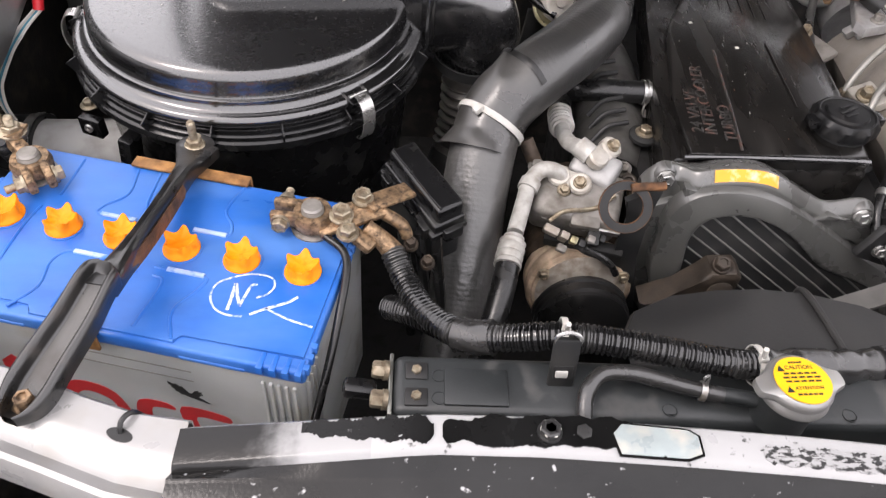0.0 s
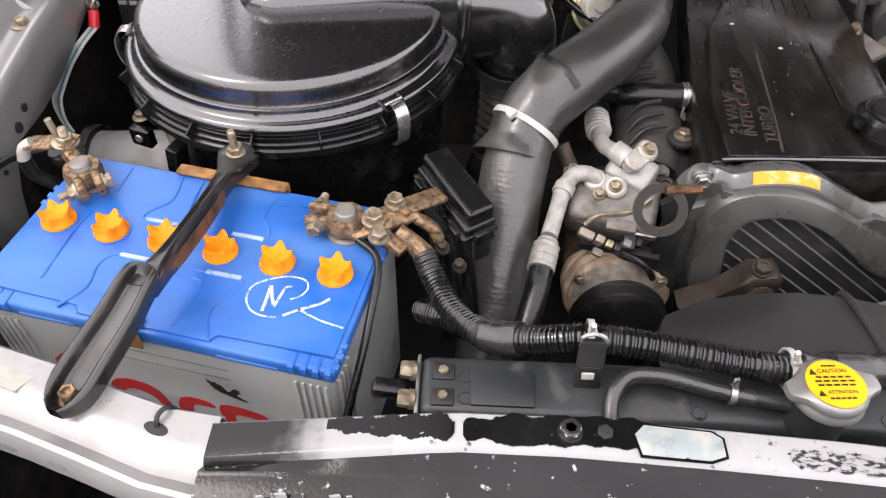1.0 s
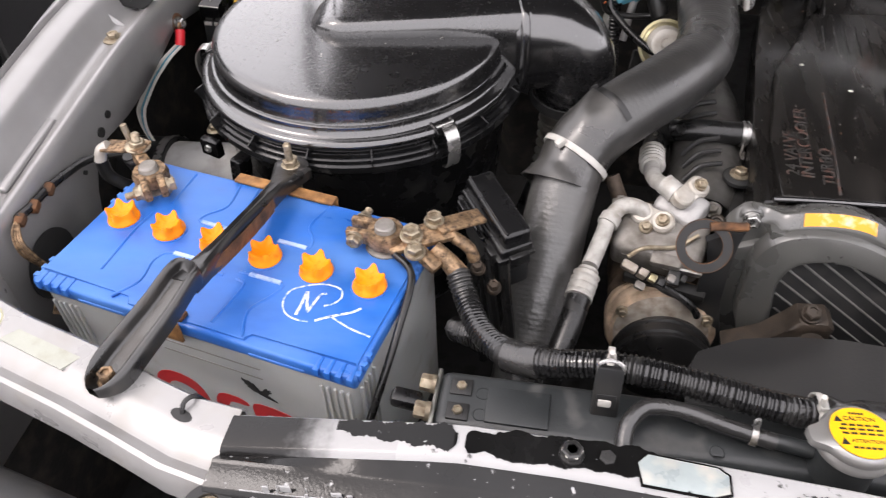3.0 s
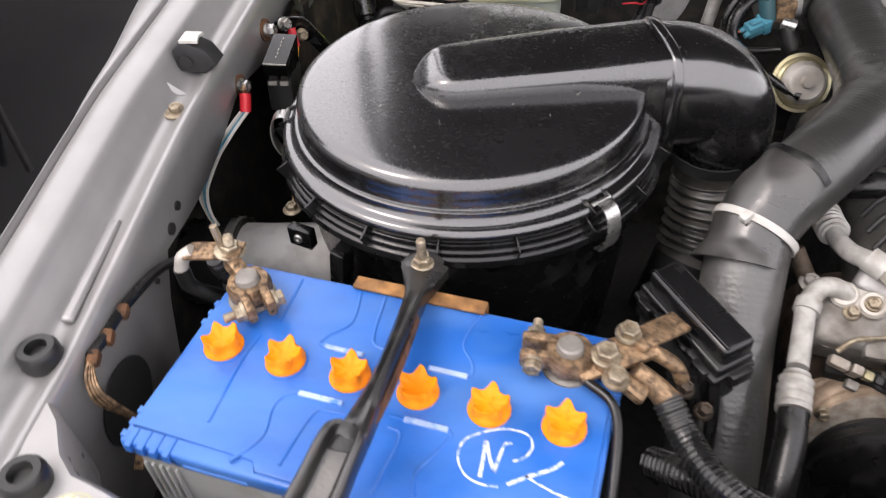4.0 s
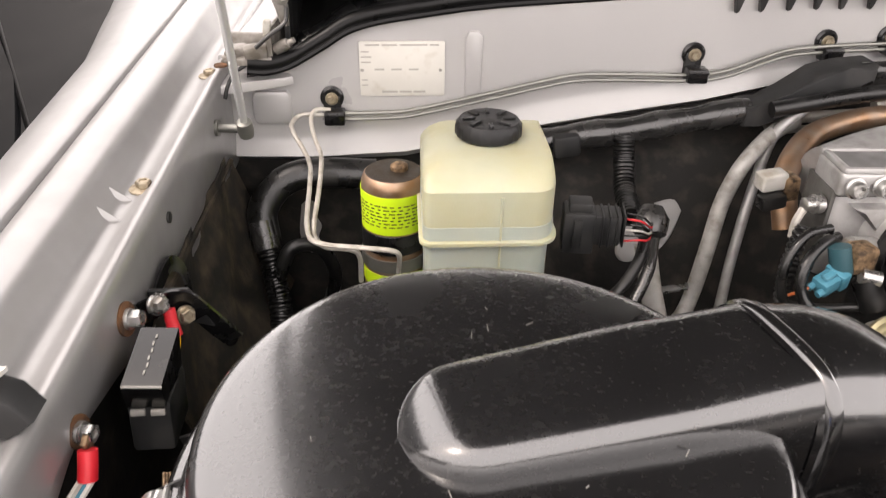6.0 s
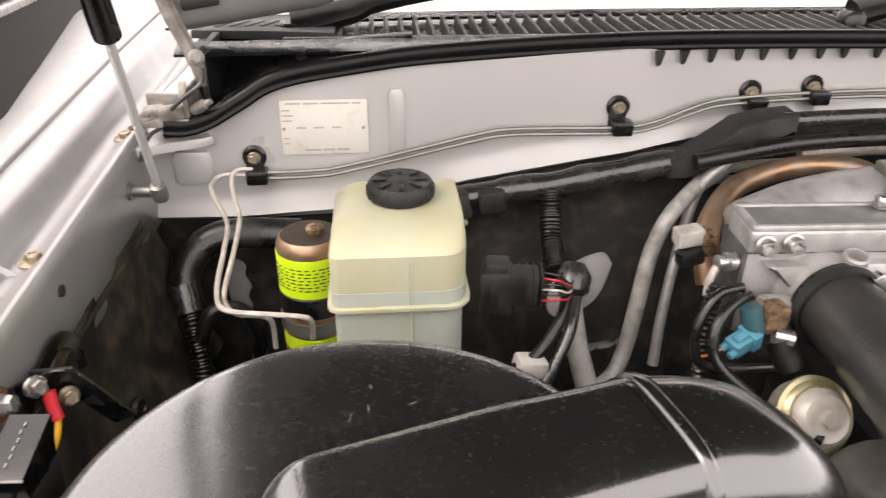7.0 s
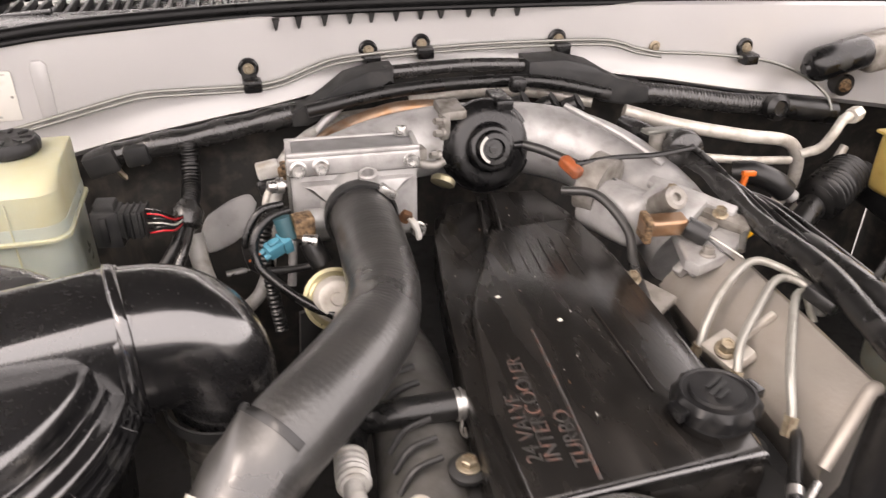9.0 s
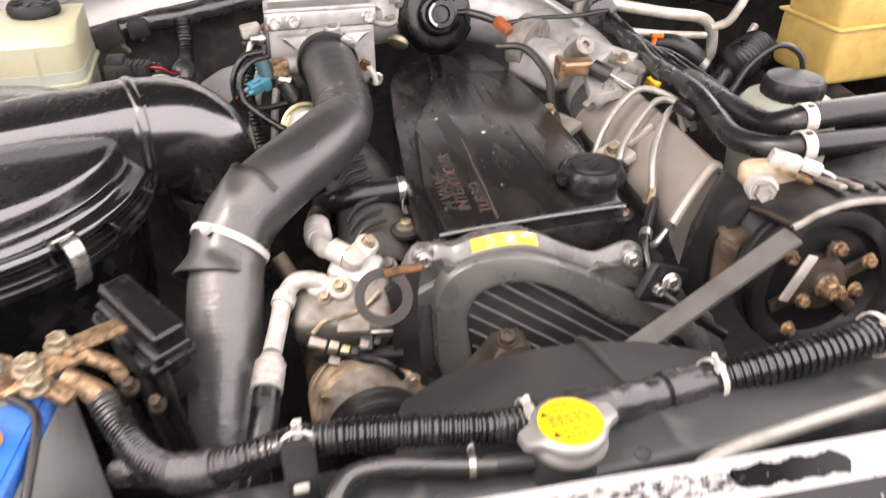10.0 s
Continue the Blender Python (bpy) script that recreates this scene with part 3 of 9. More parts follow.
def lean(x):
    """How far the bar curves forward."""
    return curve_at(LEAN, x)


OVERSPRAY = mat("black_overspray", (0.010, 0.010, 0.010), 0.2, var=0.2, spec=0.3)
on, ol = OVERSPRAY.node_tree.nodes, OVERSPRAY.node_tree.links
where = on.new("ShaderNodeNewGeometry")
split = on.new("ShaderNodeSeparateXYZ")
ol.new(where.outputs["Position"], split.inputs[0])
cloud = on.new("ShaderNodeTexNoise")
cloud.inputs["Scale"].default_value, cloud.inputs["Detail"].default_value = 55.0, 4.0
ol.new(where.outputs["Position"], cloud.inputs["Vector"])
drift = on.new("ShaderNodeMath")
drift.operation = "MULTIPLY_ADD"
drift.inputs[1].default_value = 0.05
ol.new(cloud.outputs["Fac"], drift.inputs[0])
ol.new(split.outputs["X"], drift.inputs[2])
fade = on.new("ShaderNodeMapRange")
fade.interpolation_type = "SMOOTHSTEP"
fade.inputs["From Min"].default_value, fade.inputs["From Max"].default_value = -0.052, -0.014
ol.new(drift.outputs[0], fade.inputs["Value"])
tint = on.new("ShaderNodeMix")
tint.data_type = "RGBA"
ol.new(fade.outputs[0], tint.inputs["Factor"])
tint.inputs[6].default_value, tint.inputs[7].default_value = (0.010, 0.010, 0.010, 1), (0.30, 0.30, 0.30, 1)
ol.new(tint.outputs[2], on["Principled BSDF"].inputs["Base Color"])


def bar_row(x):
    k = min(1.0, max(0.0, (x + 0.13) / 0.16))
    drop = 0.034 * (1 - k)
    return [Vector((x, y + lean(x) + (0.004 if i < 3 else 0.0) * (1 - k), max(0.96, z - drop * (1 if z > 1.04 else 0.4)))) for i, (y, z) in enumerate(prof)]


xs = [-0.125 + i * 0.02 for i in range(52)]
for lo, hi, nm, mt, lb in ((0, 2, "rear_lip", BARWHITE, "white painted rear lip"), (5, 11, "front_face", BARBLACK, "glossy black paint scraped white along its edge")):
    bm = B()
    strip_loft(bm, [bar_row(x)[lo:hi + 1] for x in xs])
    thicken(bm, 0.0015)
    part(nm, bm, mt, bar, lb)


for run, nm, mt, lb in ((xs[:7], "top_face", OVERSPRAY, "black sprayed end fading into white"), (xs[6:], "top_face", BARWHITE, "white painted top")):
    bm = B()
    strip_loft(bm, [bar_row(x)[2:6] for x in run])
    thicken(bm, 0.0015)
    part(nm, bm, mt, bar, lb)


def blot(x0, x1, y0, y1, seed, z=1.0562):
    """A ragged patch of black paint."""
    rng = random.Random(seed)
    k = max(8, int((x1 - x0) / 0.0012))
    coarse = [[rng.random() ** 2 for _ in range(k // 5 + 3)] for _ in range(2)]

    def wob(i, q):
        a, f = divmod(i / 5, 1)
        return 0.0003 + 0.0034 * (coarse[q][int(a)] * (1 - f) + coarse[q][int(a) + 1] * f) + 0.0007 * rng.random()

    def end(i):
        return 0.004 * (max(0.0, 1 - i / 3) ** 2 + max(0.0, 1 - (k - i) / 3) ** 2)

    top = [(x0 + (x1 - x0) * i / k, y1 - wob(i, 0) - end(i)) for i in range(k + 1)]
    low = [(x0 + (x1 - x0) * i / k, y0 + wob(i, 1) + end(i)) for i in range(k + 1)]
    return prism(B(), low + top[::-1], z - 0.001, z + 0.0004)


rng = random.Random(11)
up, lo = [], []
for i in range(70):
    x = -0.048 + i * 0.00115
    k = i / 69
    drop = 0.034 * (1 - min(1.0, max(0.0, (x + 0.13) / 0.16)))
    up.append((x, 0.3845 + 0.004 * (1 - k) * 0.6 - 0.0016 * rng.random() - 0.001 * (1 + math.sin(i * 0.5)) - (0.006 * max(0, k - 0.94) / 0.06), 1.0563 - drop))
    lo.append((x, 0.3765 - 0.0125 * k ** 0.8 + 0.0018 * rng.random() + 0.001 * math.sin(i * 0.37) + (0.005 * max(0, k - 0.95) / 0.05), 1.0563 - drop))
bm = B()
strip_loft(bm, [[Vector(q) for q in lo], [Vector(q) for q in up]])
thicken(bm, 0.0006)
part("paint_patch", bm, BARPAINT, bar, "ragged black paint wedge")
for x0, x1, y0, y1, sd, up in ((0.0365, 0.058, 0.3635, 0.3825, 5, 0.0), (0.053, 0.092, 0.3620, 0.3850, 2, 0.0003), (0.084, 0.150, 0.3625, 0.3855, 3, 0.0006)):
    part("paint_patch", blot(x0, x1, y0, y1, sd, 1.0562 + up), BARPAINT, bar, "ragged black paint patch")
part("bolt", hexbolt(B(), (0.100, 0.373, 1.056), (0, 0, 1), 0.0066, 0.006, 1.15), HOLD, bar, "black hexagon bolt with paint worn off its edges")
part("worn_edge", prism(B(), [(0.100 + 0.0064 * math.cos(math.radians(60 * k)), 0.373 + 0.0064 * math.sin(math.radians(60 * k))) for k in range(6)], 1.0612, 1.0623), PLATE, bar, "bare worn bolt edge")
part("bolt_top", prism(B(), [(0.100 + 0.0053 * math.cos(math.radians(60 * k)), 0.373 + 0.0053 * math.sin(math.radians(60 * k))) for k in range(6)], 1.0615, 1.0626), BARPAINT, bar, "black painted bolt head")
part("bolt_dish", lathe(B(), [(0.0042, 0), (0.0046, 0.0005), (0.0050, 0)], M((0.100, 0.373, 1.0628)), 24), STEEL, bar)
part("bolt", hexbolt(B(), (0.121, 0.374, 1.056), (0, 0, 1), 0.005, 0.002, 1.3), MATTE, bar, "black painted screw")
rim_pts = [(0.1372, 0.3740), (0.1436, 0.3810), (0.1842, 0.3780), (0.1912, 0.3735), (0.1912, 0.3605), (0.1812, 0.3570), (0.1402, 0.3590)]
part("label_edge", prism(B(), rim_pts, 1.056, 1.0574), BARPAINT, bar, "black grime round the label")
part("label", prism(B(), [(0.1385, 0.3735), (0.1443, 0.3798), (0.1838, 0.3768), (0.1898, 0.3728), (0.1898, 0.3615), (0.1808, 0.3582), (0.168, 0.3588), (0.1672, 0.3606), (0.166, 0.3589), (0.1414, 0.3602)], 1.056, 1.0581, bevel=0.0006), TRANSP, bar, "clouded plastic warranty label")
for i in range(110):
    rng = random.Random(400 + i)
    x = -0.10 + rng.random() * 0.62
    w = 0.0008 + rng.random() ** 3 * 0.007
    y = 0.3325 + lean(x) + rng.random() * 0.004
    part("paint_chip", prism(B(), [(x, y), (x + w, y + 0.0004), (x + w * 0.8, y + 0.0006 + w * 0.2), (x - w * 0.1, y + 0.0008)], 1.0355, 1.0379 - 0.0136 * (1 - min(1.0, max(0.0, (x + 0.13) / 0.16)))), BARWHITE, bar)


rows = []
rng = random.Random(77)
for i in range(430):
    x = -0.10 + i * 0.0015
    z = 1.0383 - 0.0136 * (1 - min(1.0, max(0.0, (x + 0.13) / 0.16)))
    w = 0.0009 * (0.6 + 0.4 * math.sin(x * 61) * math.sin(x * 23)) * (0.5 + 0.8 * rng.random())
    y = 0.3337 + lean(x)
    rows.append([Vector((x, y - w, z - 0.0012)), Vector((x, y - w, z)), Vector((x, y + w, z)), Vector((x, y + w, z - 0.0012))])
part("worn_edge", strip_loft_bm(rows), BARWHITE, bar, "bare white line worn along the front edge")


def paint_strip(x0, x1, y0, y1, seed):
    """A thin coat with ragged edges along the bar's top."""
    rng = random.Random(seed)
    rows = []
    k = int((x1 - x0) / 0.0012)
    for i in range(k + 1):
        x = x0 + (x1 - x0) * i / k
        taper = 0.004 * (max(0.0, 1 - i / 4) + max(0.0, 1 - (k - i) / 4))
        a = y0 + lean(x) + 0.0012 * rng.random() + 0.0008 * math.sin(x * 420 + seed) + taper
        b = y1 + lean(x) - 0.0014 * rng.random() - 0.0010 * math.sin(x * 310 + seed) - taper
        rows.append([Vector((x, a, 1.0556)), Vector((x, a, 1.0565)), Vector((x, b, 1.0565)), Vector((x, b, 1.0556))])
    return strip_loft_bm(rows)


part("scuffed_strip", paint_strip(0.228, 0.337, 0.3625, 0.3765, 3), SCUFF, bar, "white paint scuffed with fine black specks")
part("paint_patch", paint_strip(0.335, 0.402, 0.3620, 0.3765, 8), BARPAINT, bar, "solid black paint patch")
for i in range(60):
    rng = random.Random(100 + i)
    x = 0.226 + rng.random() * 0.115
    y = 0.3630 + lean(x) + rng.random() * 0.0125
    w, h = 0.0010 + rng.random() ** 2 * 0.006, 0.0002 + rng.random() * 0.0005
    part("scrape", prism(B(), [(x, y), (x + w * 0.6, y - h * 0.4), (x + w, y + h * 0.3), (x + w * 0.5, y + h)], 1.0560, 1.0568), INK, bar)

# lamp unit and bumper top outside the front panel
lamp = thing("headlamp", (-0.40, 0.33, 0.80), "dark headlamp housing below the front panel", "headlamp")
part("housing", box(B(), (0.42, 0.10, 0.16), M((-0.36, 0.325, 0.89), 8, 0, -12), 0.02, 3), MATTE, lamp)
part("trim", box(B(), (0.40, 0.05, 0.03), M((-0.42, 0.245, 0.90), 10, 0, -12), 0.008, 3), APRON, lamp, "grey trim strip")
part("bracket", box(B(), (0.05, 0.05, 0.02), M((-0.30, 0.27, 0.935), 12, 0, -14), 0.004, 2), GREYPL, lamp)
bumper = solid("bumper", box(B(), (1.7, 0.22, 0.25), M((0.35, 0.17, 0.62)), 0.06, 5), PAINT, (0.35, 0.17, 0.5), "silver front bumper below the lamps", "bumper")
grille_panel = thing("grille", (0.35, 0.30, 0.70), "black grille shell ahead of the bar", "grille")
part("shell", box(B(), (0.95, 0.03, 0.26), M((0.37, 0.285, 0.85), 8, 0, 0), 0.008, 2), BLACK, grille_panel)
part("rubber_buffer", lathe(B(), [(0.018, 0), (0.019, 0.006), (0.016, 0.012), (0.009, 0.012), (0.008, 0.006)], M((-0.118, 0.322, 1.010)), 24), RUBBER, bar, "black rubber buffer with a brass core")
part("buffer_core", lathe(B(), [(0.0085, 0), (0.0085, 0.008), (0.004, 0.009)], M((-0.118, 0.322, 1.012)), 16), ZINC, bar)

# firewall
low_edge = [(-0.42, 0.975), (-0.30, 0.972), (-0.20, 0.976), (-0.12, 0.992), (-0.04, 1.010), (0.08, 1.030), (0.20, 1.048), (0.39, 1.074), (0.58, 1.066), (0.727, 1.046), (0.89, 1.015), (1.02, 0.995), (1.24, 0.955)]
high_edge = [(-0.42, 1.078), (-0.37, 1.086), (-0.33, 1.094), (-0.29, 1.111), (-0.252, 1.131), (-0.183, 1.144), (-0.06, 1.157), (0.20, 1.166), (0.58, 1.163), (0.85, 1.155), (1.24, 1.138)]


BOW = [(-0.5, 0.0), (0.0, 0.0), (0.15, 0.002), (0.27, 0.022), (0.42, 0.028), (0.55, 0.014), (0.70, -0.012), (0.85, -0.018), (1.2, -0.018)]


def bow(x):
    """How far the firewall stands back of its plane."""
    return curve_at(BOW, x)


MATZ = [(0.49, 1.285), (0.82, 1.285), (0.90, 1.310), (0.94, 1.335), (1.00, 1.390), (1.03, 1.412), (1.2, 1.42)]
SWELL = [(-0.5, 0.0), (-0.10, 0.0), (-0.02, 1.0), (0.55, 1.0), (0.66, 0.0), (1.3, 0.0)]


def mat_y(x, z):
    """The front of the insulation mat, which swells forward over the gearbox."""
    return 1.422 + (curve_at(MATZ, z) - 1.422) * curve_at(SWELL, x)


firewall = thing("wall_rear", (0.35, 1.41, 0.60), "silver-white painted firewall with a black lower insulation mat", "firewall", kind="structure")
bm = B()
rows = []
for i in range(127):
    x = -0.42 + i * 0.013
    lo, hi = curve_at(low_edge, x), curve_at(high_edge, x)
    rows.append([Vector((x, y + bow(x), lo + (hi - lo) * k)) for k, y in ((-0.02, 1.425), (0.0, 1.405), (0.05, 1.398), (0.16, 1.406), (0.24, 1.409), (0.5, 1.41), (0.8, 1.412), (0.97, 1.413), (1.0, 1.418), (1.0, 1.45))])
strip_loft(bm, rows)
thicken(bm, 0.0015)
part("panel", bm, FIREWALL, firewall)


def mat_front(x, z):
    """The mat's face, tucked under the panel's lower edge."""
    k = min(1.0, max(0.0, 1 - (curve_at(low_edge, x) + 0.003 - z) / 0.06))
    return mat_y(x, z) * (1 - k) + (1.409 + bow(x)) * k


rows = []
for i in range(86):
    x = -0.46 + i * 0.02
    top = curve_at(low_edge, x) + 0.003
    zs = [0.49, 0.70, 0.80] + [0.80 + (top - 0.80) * q / 12 for q in range(1, 13)]
    rows.append([Vector((x, mat_front(x, z), z)) for z in zs] + [Vector((x, mat_front(x, z) + 0.012, z)) for z in zs[::-1]])
bm = B()
strip_loft(bm, rows, True)
part("insulation", bm, FELT, firewall, "black insulation mat with scuffs", angle=70)
for o in ([(-0.333, 0.902), (-0.323, 0.909), (-0.313, 0.900), (-0.315, 0.886), (-0.309, 0.870), (-0.314, 0.855), (-0.311, 0.838), (-0.326, 0.830), (-0.338, 0.858)],
          [(0.123, 0.936), (0.114, 0.946), (0.093, 0.943), (0.072, 0.935), (0.055, 0.925), (0.046, 0.909), (0.043, 0.893), (0.052, 0.883), (0.068, 0.885), (0.090, 0.894), (0.106, 0.907), (0.116, 0.922)]):
    pts = [Vector((x, 0, z)) for x, z in o]
    loop = smooth_path(pts + [pts[0]], 6)[:-1]
    mid = sum(loop, Vector()) / len(loop)
    bm = B()
    strip_loft(bm, [[Vector((q.x, mat_front(q.x, q.z) - lift, q.z)) for q in (mid + (p - mid) * k for p in loop)] for k, lift in ((0.02, 0.0025), (0.5, 0.0025), (0.92, 0.0025), (0.97, 0.002), (1.0, -0.001))], True)
    part("patch", bm, BAREGREY, firewall, "bare grey patch in the mat", angle=80)
# pressed beads of the panel
UPRIGHT = Matrix(((1, 0, 0, 0), (0, 0, -1, 0), (0, 1, 0, 0), (0, 0, 0, 1)))


def plate_xz(bm, outline, y_back, y_front, bevel=0.0):
    """A plate of an (x, z) outline that faces the front."""
    return prism(bm, outline, -y_back, -y_front, UPRIGHT, bevel)


part("pressed_bead", plate_xz(B(), [(-0.131, 1.043), (-0.112, 1.043), (-0.111, 1.118), (-0.116, 1.124), (-0.127, 1.124), (-0.131, 1.118)], 1.413, 1.407, 0.003), FIREWALL, firewall)
part("pressed_bead", plate_xz(B(), [(-0.376, 1.020), (-0.371, 1.015), (-0.336, 1.015), (-0.331, 1.020), (-0.331, 1.050), (-0.336, 1.056), (-0.371, 1.056), (-0.376, 1.050)], 1.413, 1.406, 0.004), FIREWALL, firewall)
part("shelf", prism(B(), [(-0.392, 1.370), (-0.362, 1.384), (-0.336, 1.396), (-0.326, 1.404), (-0.330, 1.415), (-0.42, 1.440), (-0.42, 1.362)], 1.066, 1.076, bevel=0.004), FIREWALL, firewall)
part("shelf_slot", box(B(), (0.010, 0.004, 0.001), M((-0.372, 1.400, 1.0763), 0, 0, 25), 0.0003), INK, firewall)
plate = part("data_plate", plate_xz(B(), [(-0.251, 1.051), (-0.249, 1.0495), (-0.156, 1.0495), (-0.154, 1.051), (-0.154, 1.1115), (-0.156, 1.113), (-0.249, 1.113), (-0.251, 1.1115)], 1.4105, 1.4085, 0.0004), PLATE, firewall, "pale metal data plate with grey print")
for k, (x0, x1, z, h) in enumerate(((-0.244, -0.228, 1.108, 0.002), (-0.225, -0.208, 1.108, 0.002), (-0.205, -0.174, 1.108, 0.002), (-0.171, -0.161, 1.108, 0.002), (-0.249, -0.240, 1.1005, 0.0016), (-0.249, -0.237, 1.0945, 0.0016), (-0.249, -0.238, 1.0885, 0.0016), (-0.234, -0.223, 1.080, 0.002), (-0.215, -0.203, 1.080, 0.002), (-0.195, -0.184, 1.080, 0.002), (-0.249, -0.242, 1.068, 0.0014), (-0.249, -0.242, 1.062, 0.0014), (-0.226, -0.208, 1.0535, 0.0025), (-0.206, -0.192, 1.0535, 0.0025), (-0.190, -0.176, 1.0535, 0.0025))):
    part("print_bar", plate_xz(B(), [(x0, z), (x1, z), (x1, z + h), (x0, z + h)], 1.4088, 1.4081), PLATEINK, plate)
for x in (-0.248, -0.159):
    part("rivet", lathe(B(), [(0.002, 0), (0.0015, 0.0008)], toward((x, 1.4085, 1.080), (0, -1, 0)), 10), GREYINK, plate)

# clamps and the two brake pipes along the firewall
pipe_line = [(-0.295, 1.034), (-0.275, 1.033), (-0.22, 1.034), (-0.185, 1.038), (-0.10, 1.057), (-0.04, 1.071), (0.0, 1.078), (0.06, 1.078), (0.135, 1.077), (0.175, 1.081), (0.215, 1.093), (0.25, 1.101), (0.30, 1.104), (0.36, 1.106), (0.45, 1.108), (0.56, 1.110), (0.645, 1.110), (0.69, 1.098), (0.73, 1.090), (0.80, 1.084), (0.876, 1.074), (0.93, 1.062)]
pipe_pts = [(x, 1.397 + bow(x), z) for x, z in pipe_line] + [(0.972, 1.36, 1.045), (1.000, 1.335, 1.020), (1.004, 1.32, 1.00)]
pipes = thing("brake_pipe", (0.3, 1.395, 1.03), "pair of thin steel brake pipes clipped along the firewall", "brake pipe")
part("pipe", tube(B(), pipe_pts, 0.0024, 8), BRAKEPIPE, pipes)
part("pipe", tube(B(), [(x, y - 0.002, z - 0.0062) for x, y, z in pipe_pts[:19]], 0.0022, 8), BRAKEPIPE, pipes)


def pipe_clamp(x, z, drop):
    b = bow(x)
    c = thing("pipe_clamp", (x, 1.405 + b, z), "black plastic pipe clamp bolted to the firewall", "pipe clamp", "clamps along the firewall")
    bm = B()
    lathe(bm, [(0.0135, 0), (0.0135, 0.004), (0.011, 0.006)], toward((x, 1.411 + b, z), (0, -1, 0)), 24)
    if drop > 0.003:
        box(bm, (0.020, 0.006, drop + 0.006), M((x, 1.407 + b, z - drop * 0.5)), 0.002)
    part("base", bm, BLACK, c)
    if drop > 0.003:
        part("clip", box(B(), (0.024, 0.020, 0.017), M((x + 0.003, 1.397 + b, z - drop)), 0.003), BLACK, c)
        part("clip_ridge", box(B(), (0.022, 0.003, 0.003), M((x + 0.003, 1.3865 + b, z - drop + 0.005)), 0.0008), BLACK, c)
    part("bolt", hexbolt(B(), (x, 1.404 + b, z), (0, -1, 0), 0.0058, 0.005, 1.3), ZINC, c)


for x, z, d in ((-0.284, 1.048, 0.019), (0.133, 1.098, 0.021), (0.298, 1.107, 0.012), (0.375, 1.111, 0.010), (0.576, 1.111, 0.012), (0.876, 1.088, 0.015)):
    pipe_clamp(x, z, d)
part("bolt", hexbolt(B(), (0.724, 1.408 + bow(0.724), 1.096), (0, -1, 0), 0.006, 0.005, 1.5), ZINC, firewall)

# cowl: seals, grille, screen and wipers
cowl = thing("cowl", (0.35, 1.50, 1.10), "black plastic cowl with a louvred air grille", "cowl", kind="structure")
seal_pts = [(-0.372, 1.388, 1.096), (-0.350, 1.392, 1.094), (-0.325, 1.400, 1.099), (-0.290, 1.408, 1.117), (-0.252, 1.413, 1.137), (-0.183, 1.416, 1.150), (-0.06, 1.420, 1.163), (0.2, 1.43, 1.171), (0.58, 1.42, 1.169), (0.85, 1.418, 1.161), (1.22, 1.408, 1.144)]
part("seal", tube(B(), seal_pts, 0.0085, 14), SEALBLK, cowl, "black rubber bonnet seal")
part("seal_lip", tube(B(), [(x, y - 0.008, z - 0.008) for x, y, z in seal_pts], 0.004, 8), SEALBLK, cowl)
bm = B()
strip_loft(bm, [[Vector((x, y, z + 0.006 * math.cos((x - 0.35) * 1.6))) for x in [-0.36 + i * 0.05 for i in range(31)]] for y, z in ((1.425, 1.158), (1.45, 1.166), (1.475, 1.158), (1.49, 1.145), (1.60, 1.148), (1.63, 1.146), (1.66, 1.13))])
thicken(bm, 0.003)
part("tray", bm, BLACK, cowl)
bm = B()
strip_loft(bm, [[Vector(p) for p in row] for row in (
    ((-0.330, 1.426, 1.092), (-0.330, 1.445, 1.090), (-0.328, 1.50, 1.112), (-0.328, 1.58, 1.150)),
    ((-0.310, 1.426, 1.106), (-0.315, 1.445, 1.098), (-0.318, 1.50, 1.118), (-0.320, 1.58, 1.154)),
    ((-0.275, 1.426, 1.124), (-0.280, 1.445, 1.116), (-0.285, 1.49, 1.136), (-0.285, 1.58, 1.158)),
    ((-0.245, 1.427, 1.143), (-0.245, 1.445, 1.144), (-0.245, 1.48, 1.154), (-0.245, 1.58, 1.160)),
    ((-0.185, 1.428, 1.156), (-0.185, 1.445, 1.1605), (-0.185, 1.48, 1.162), (-0.185, 1.58, 1.162)))])
thicken(bm, 0.002)
part("corner_panel", bm, MATTE, cowl, "dished black corner panel")
part("corner_moulding", tube(B(), [(-0.318, 1.440, 1.098), (-0.290, 1.444, 1.112), (-0.262, 1.448, 1.130), (-0.225, 1.450, 1.146), (-0.17, 1.452, 1.157), (-0.10, 1.454, 1.162)], 0.016, 14, flat=0.6), BLACK, cowl, "rounded black moulding behind the seal")
part("corner_wall", prism(B(), [(-0.334, 1.428), (-0.328, 1.428), (-0.322, 1.60), (-0.334, 1.60)], 1.098, 1.166, None, 0.001), MATTE, cowl)
part("wing_filler", prism(B(), [(-0.412, 1.425), (-0.340, 1.418), (-0.336, 1.60), (-0.336, 2.05), (-0.43, 2.05)], 1.02, 1.094, None, 0.004), APRON, cowl, "silver wing corner behind the hinge")
part("grille_end", prism(B(), [(-0.36, 1.515), (-0.26, 1.502), (-0.19, 1.492), (-0.19, 1.60), (-0.34, 1.59)], 1.158, 1.168, None, 0.003), GREYPL, cowl, "grey plastic grille end")
for i in range(5):
    part("grille_slot", box(B(), (0.006, 0.036, 0.004), M((-0.325 + 0.018 * i, 1.545, 1.1675), 0, 0, -28), 0.001), INK, cowl)
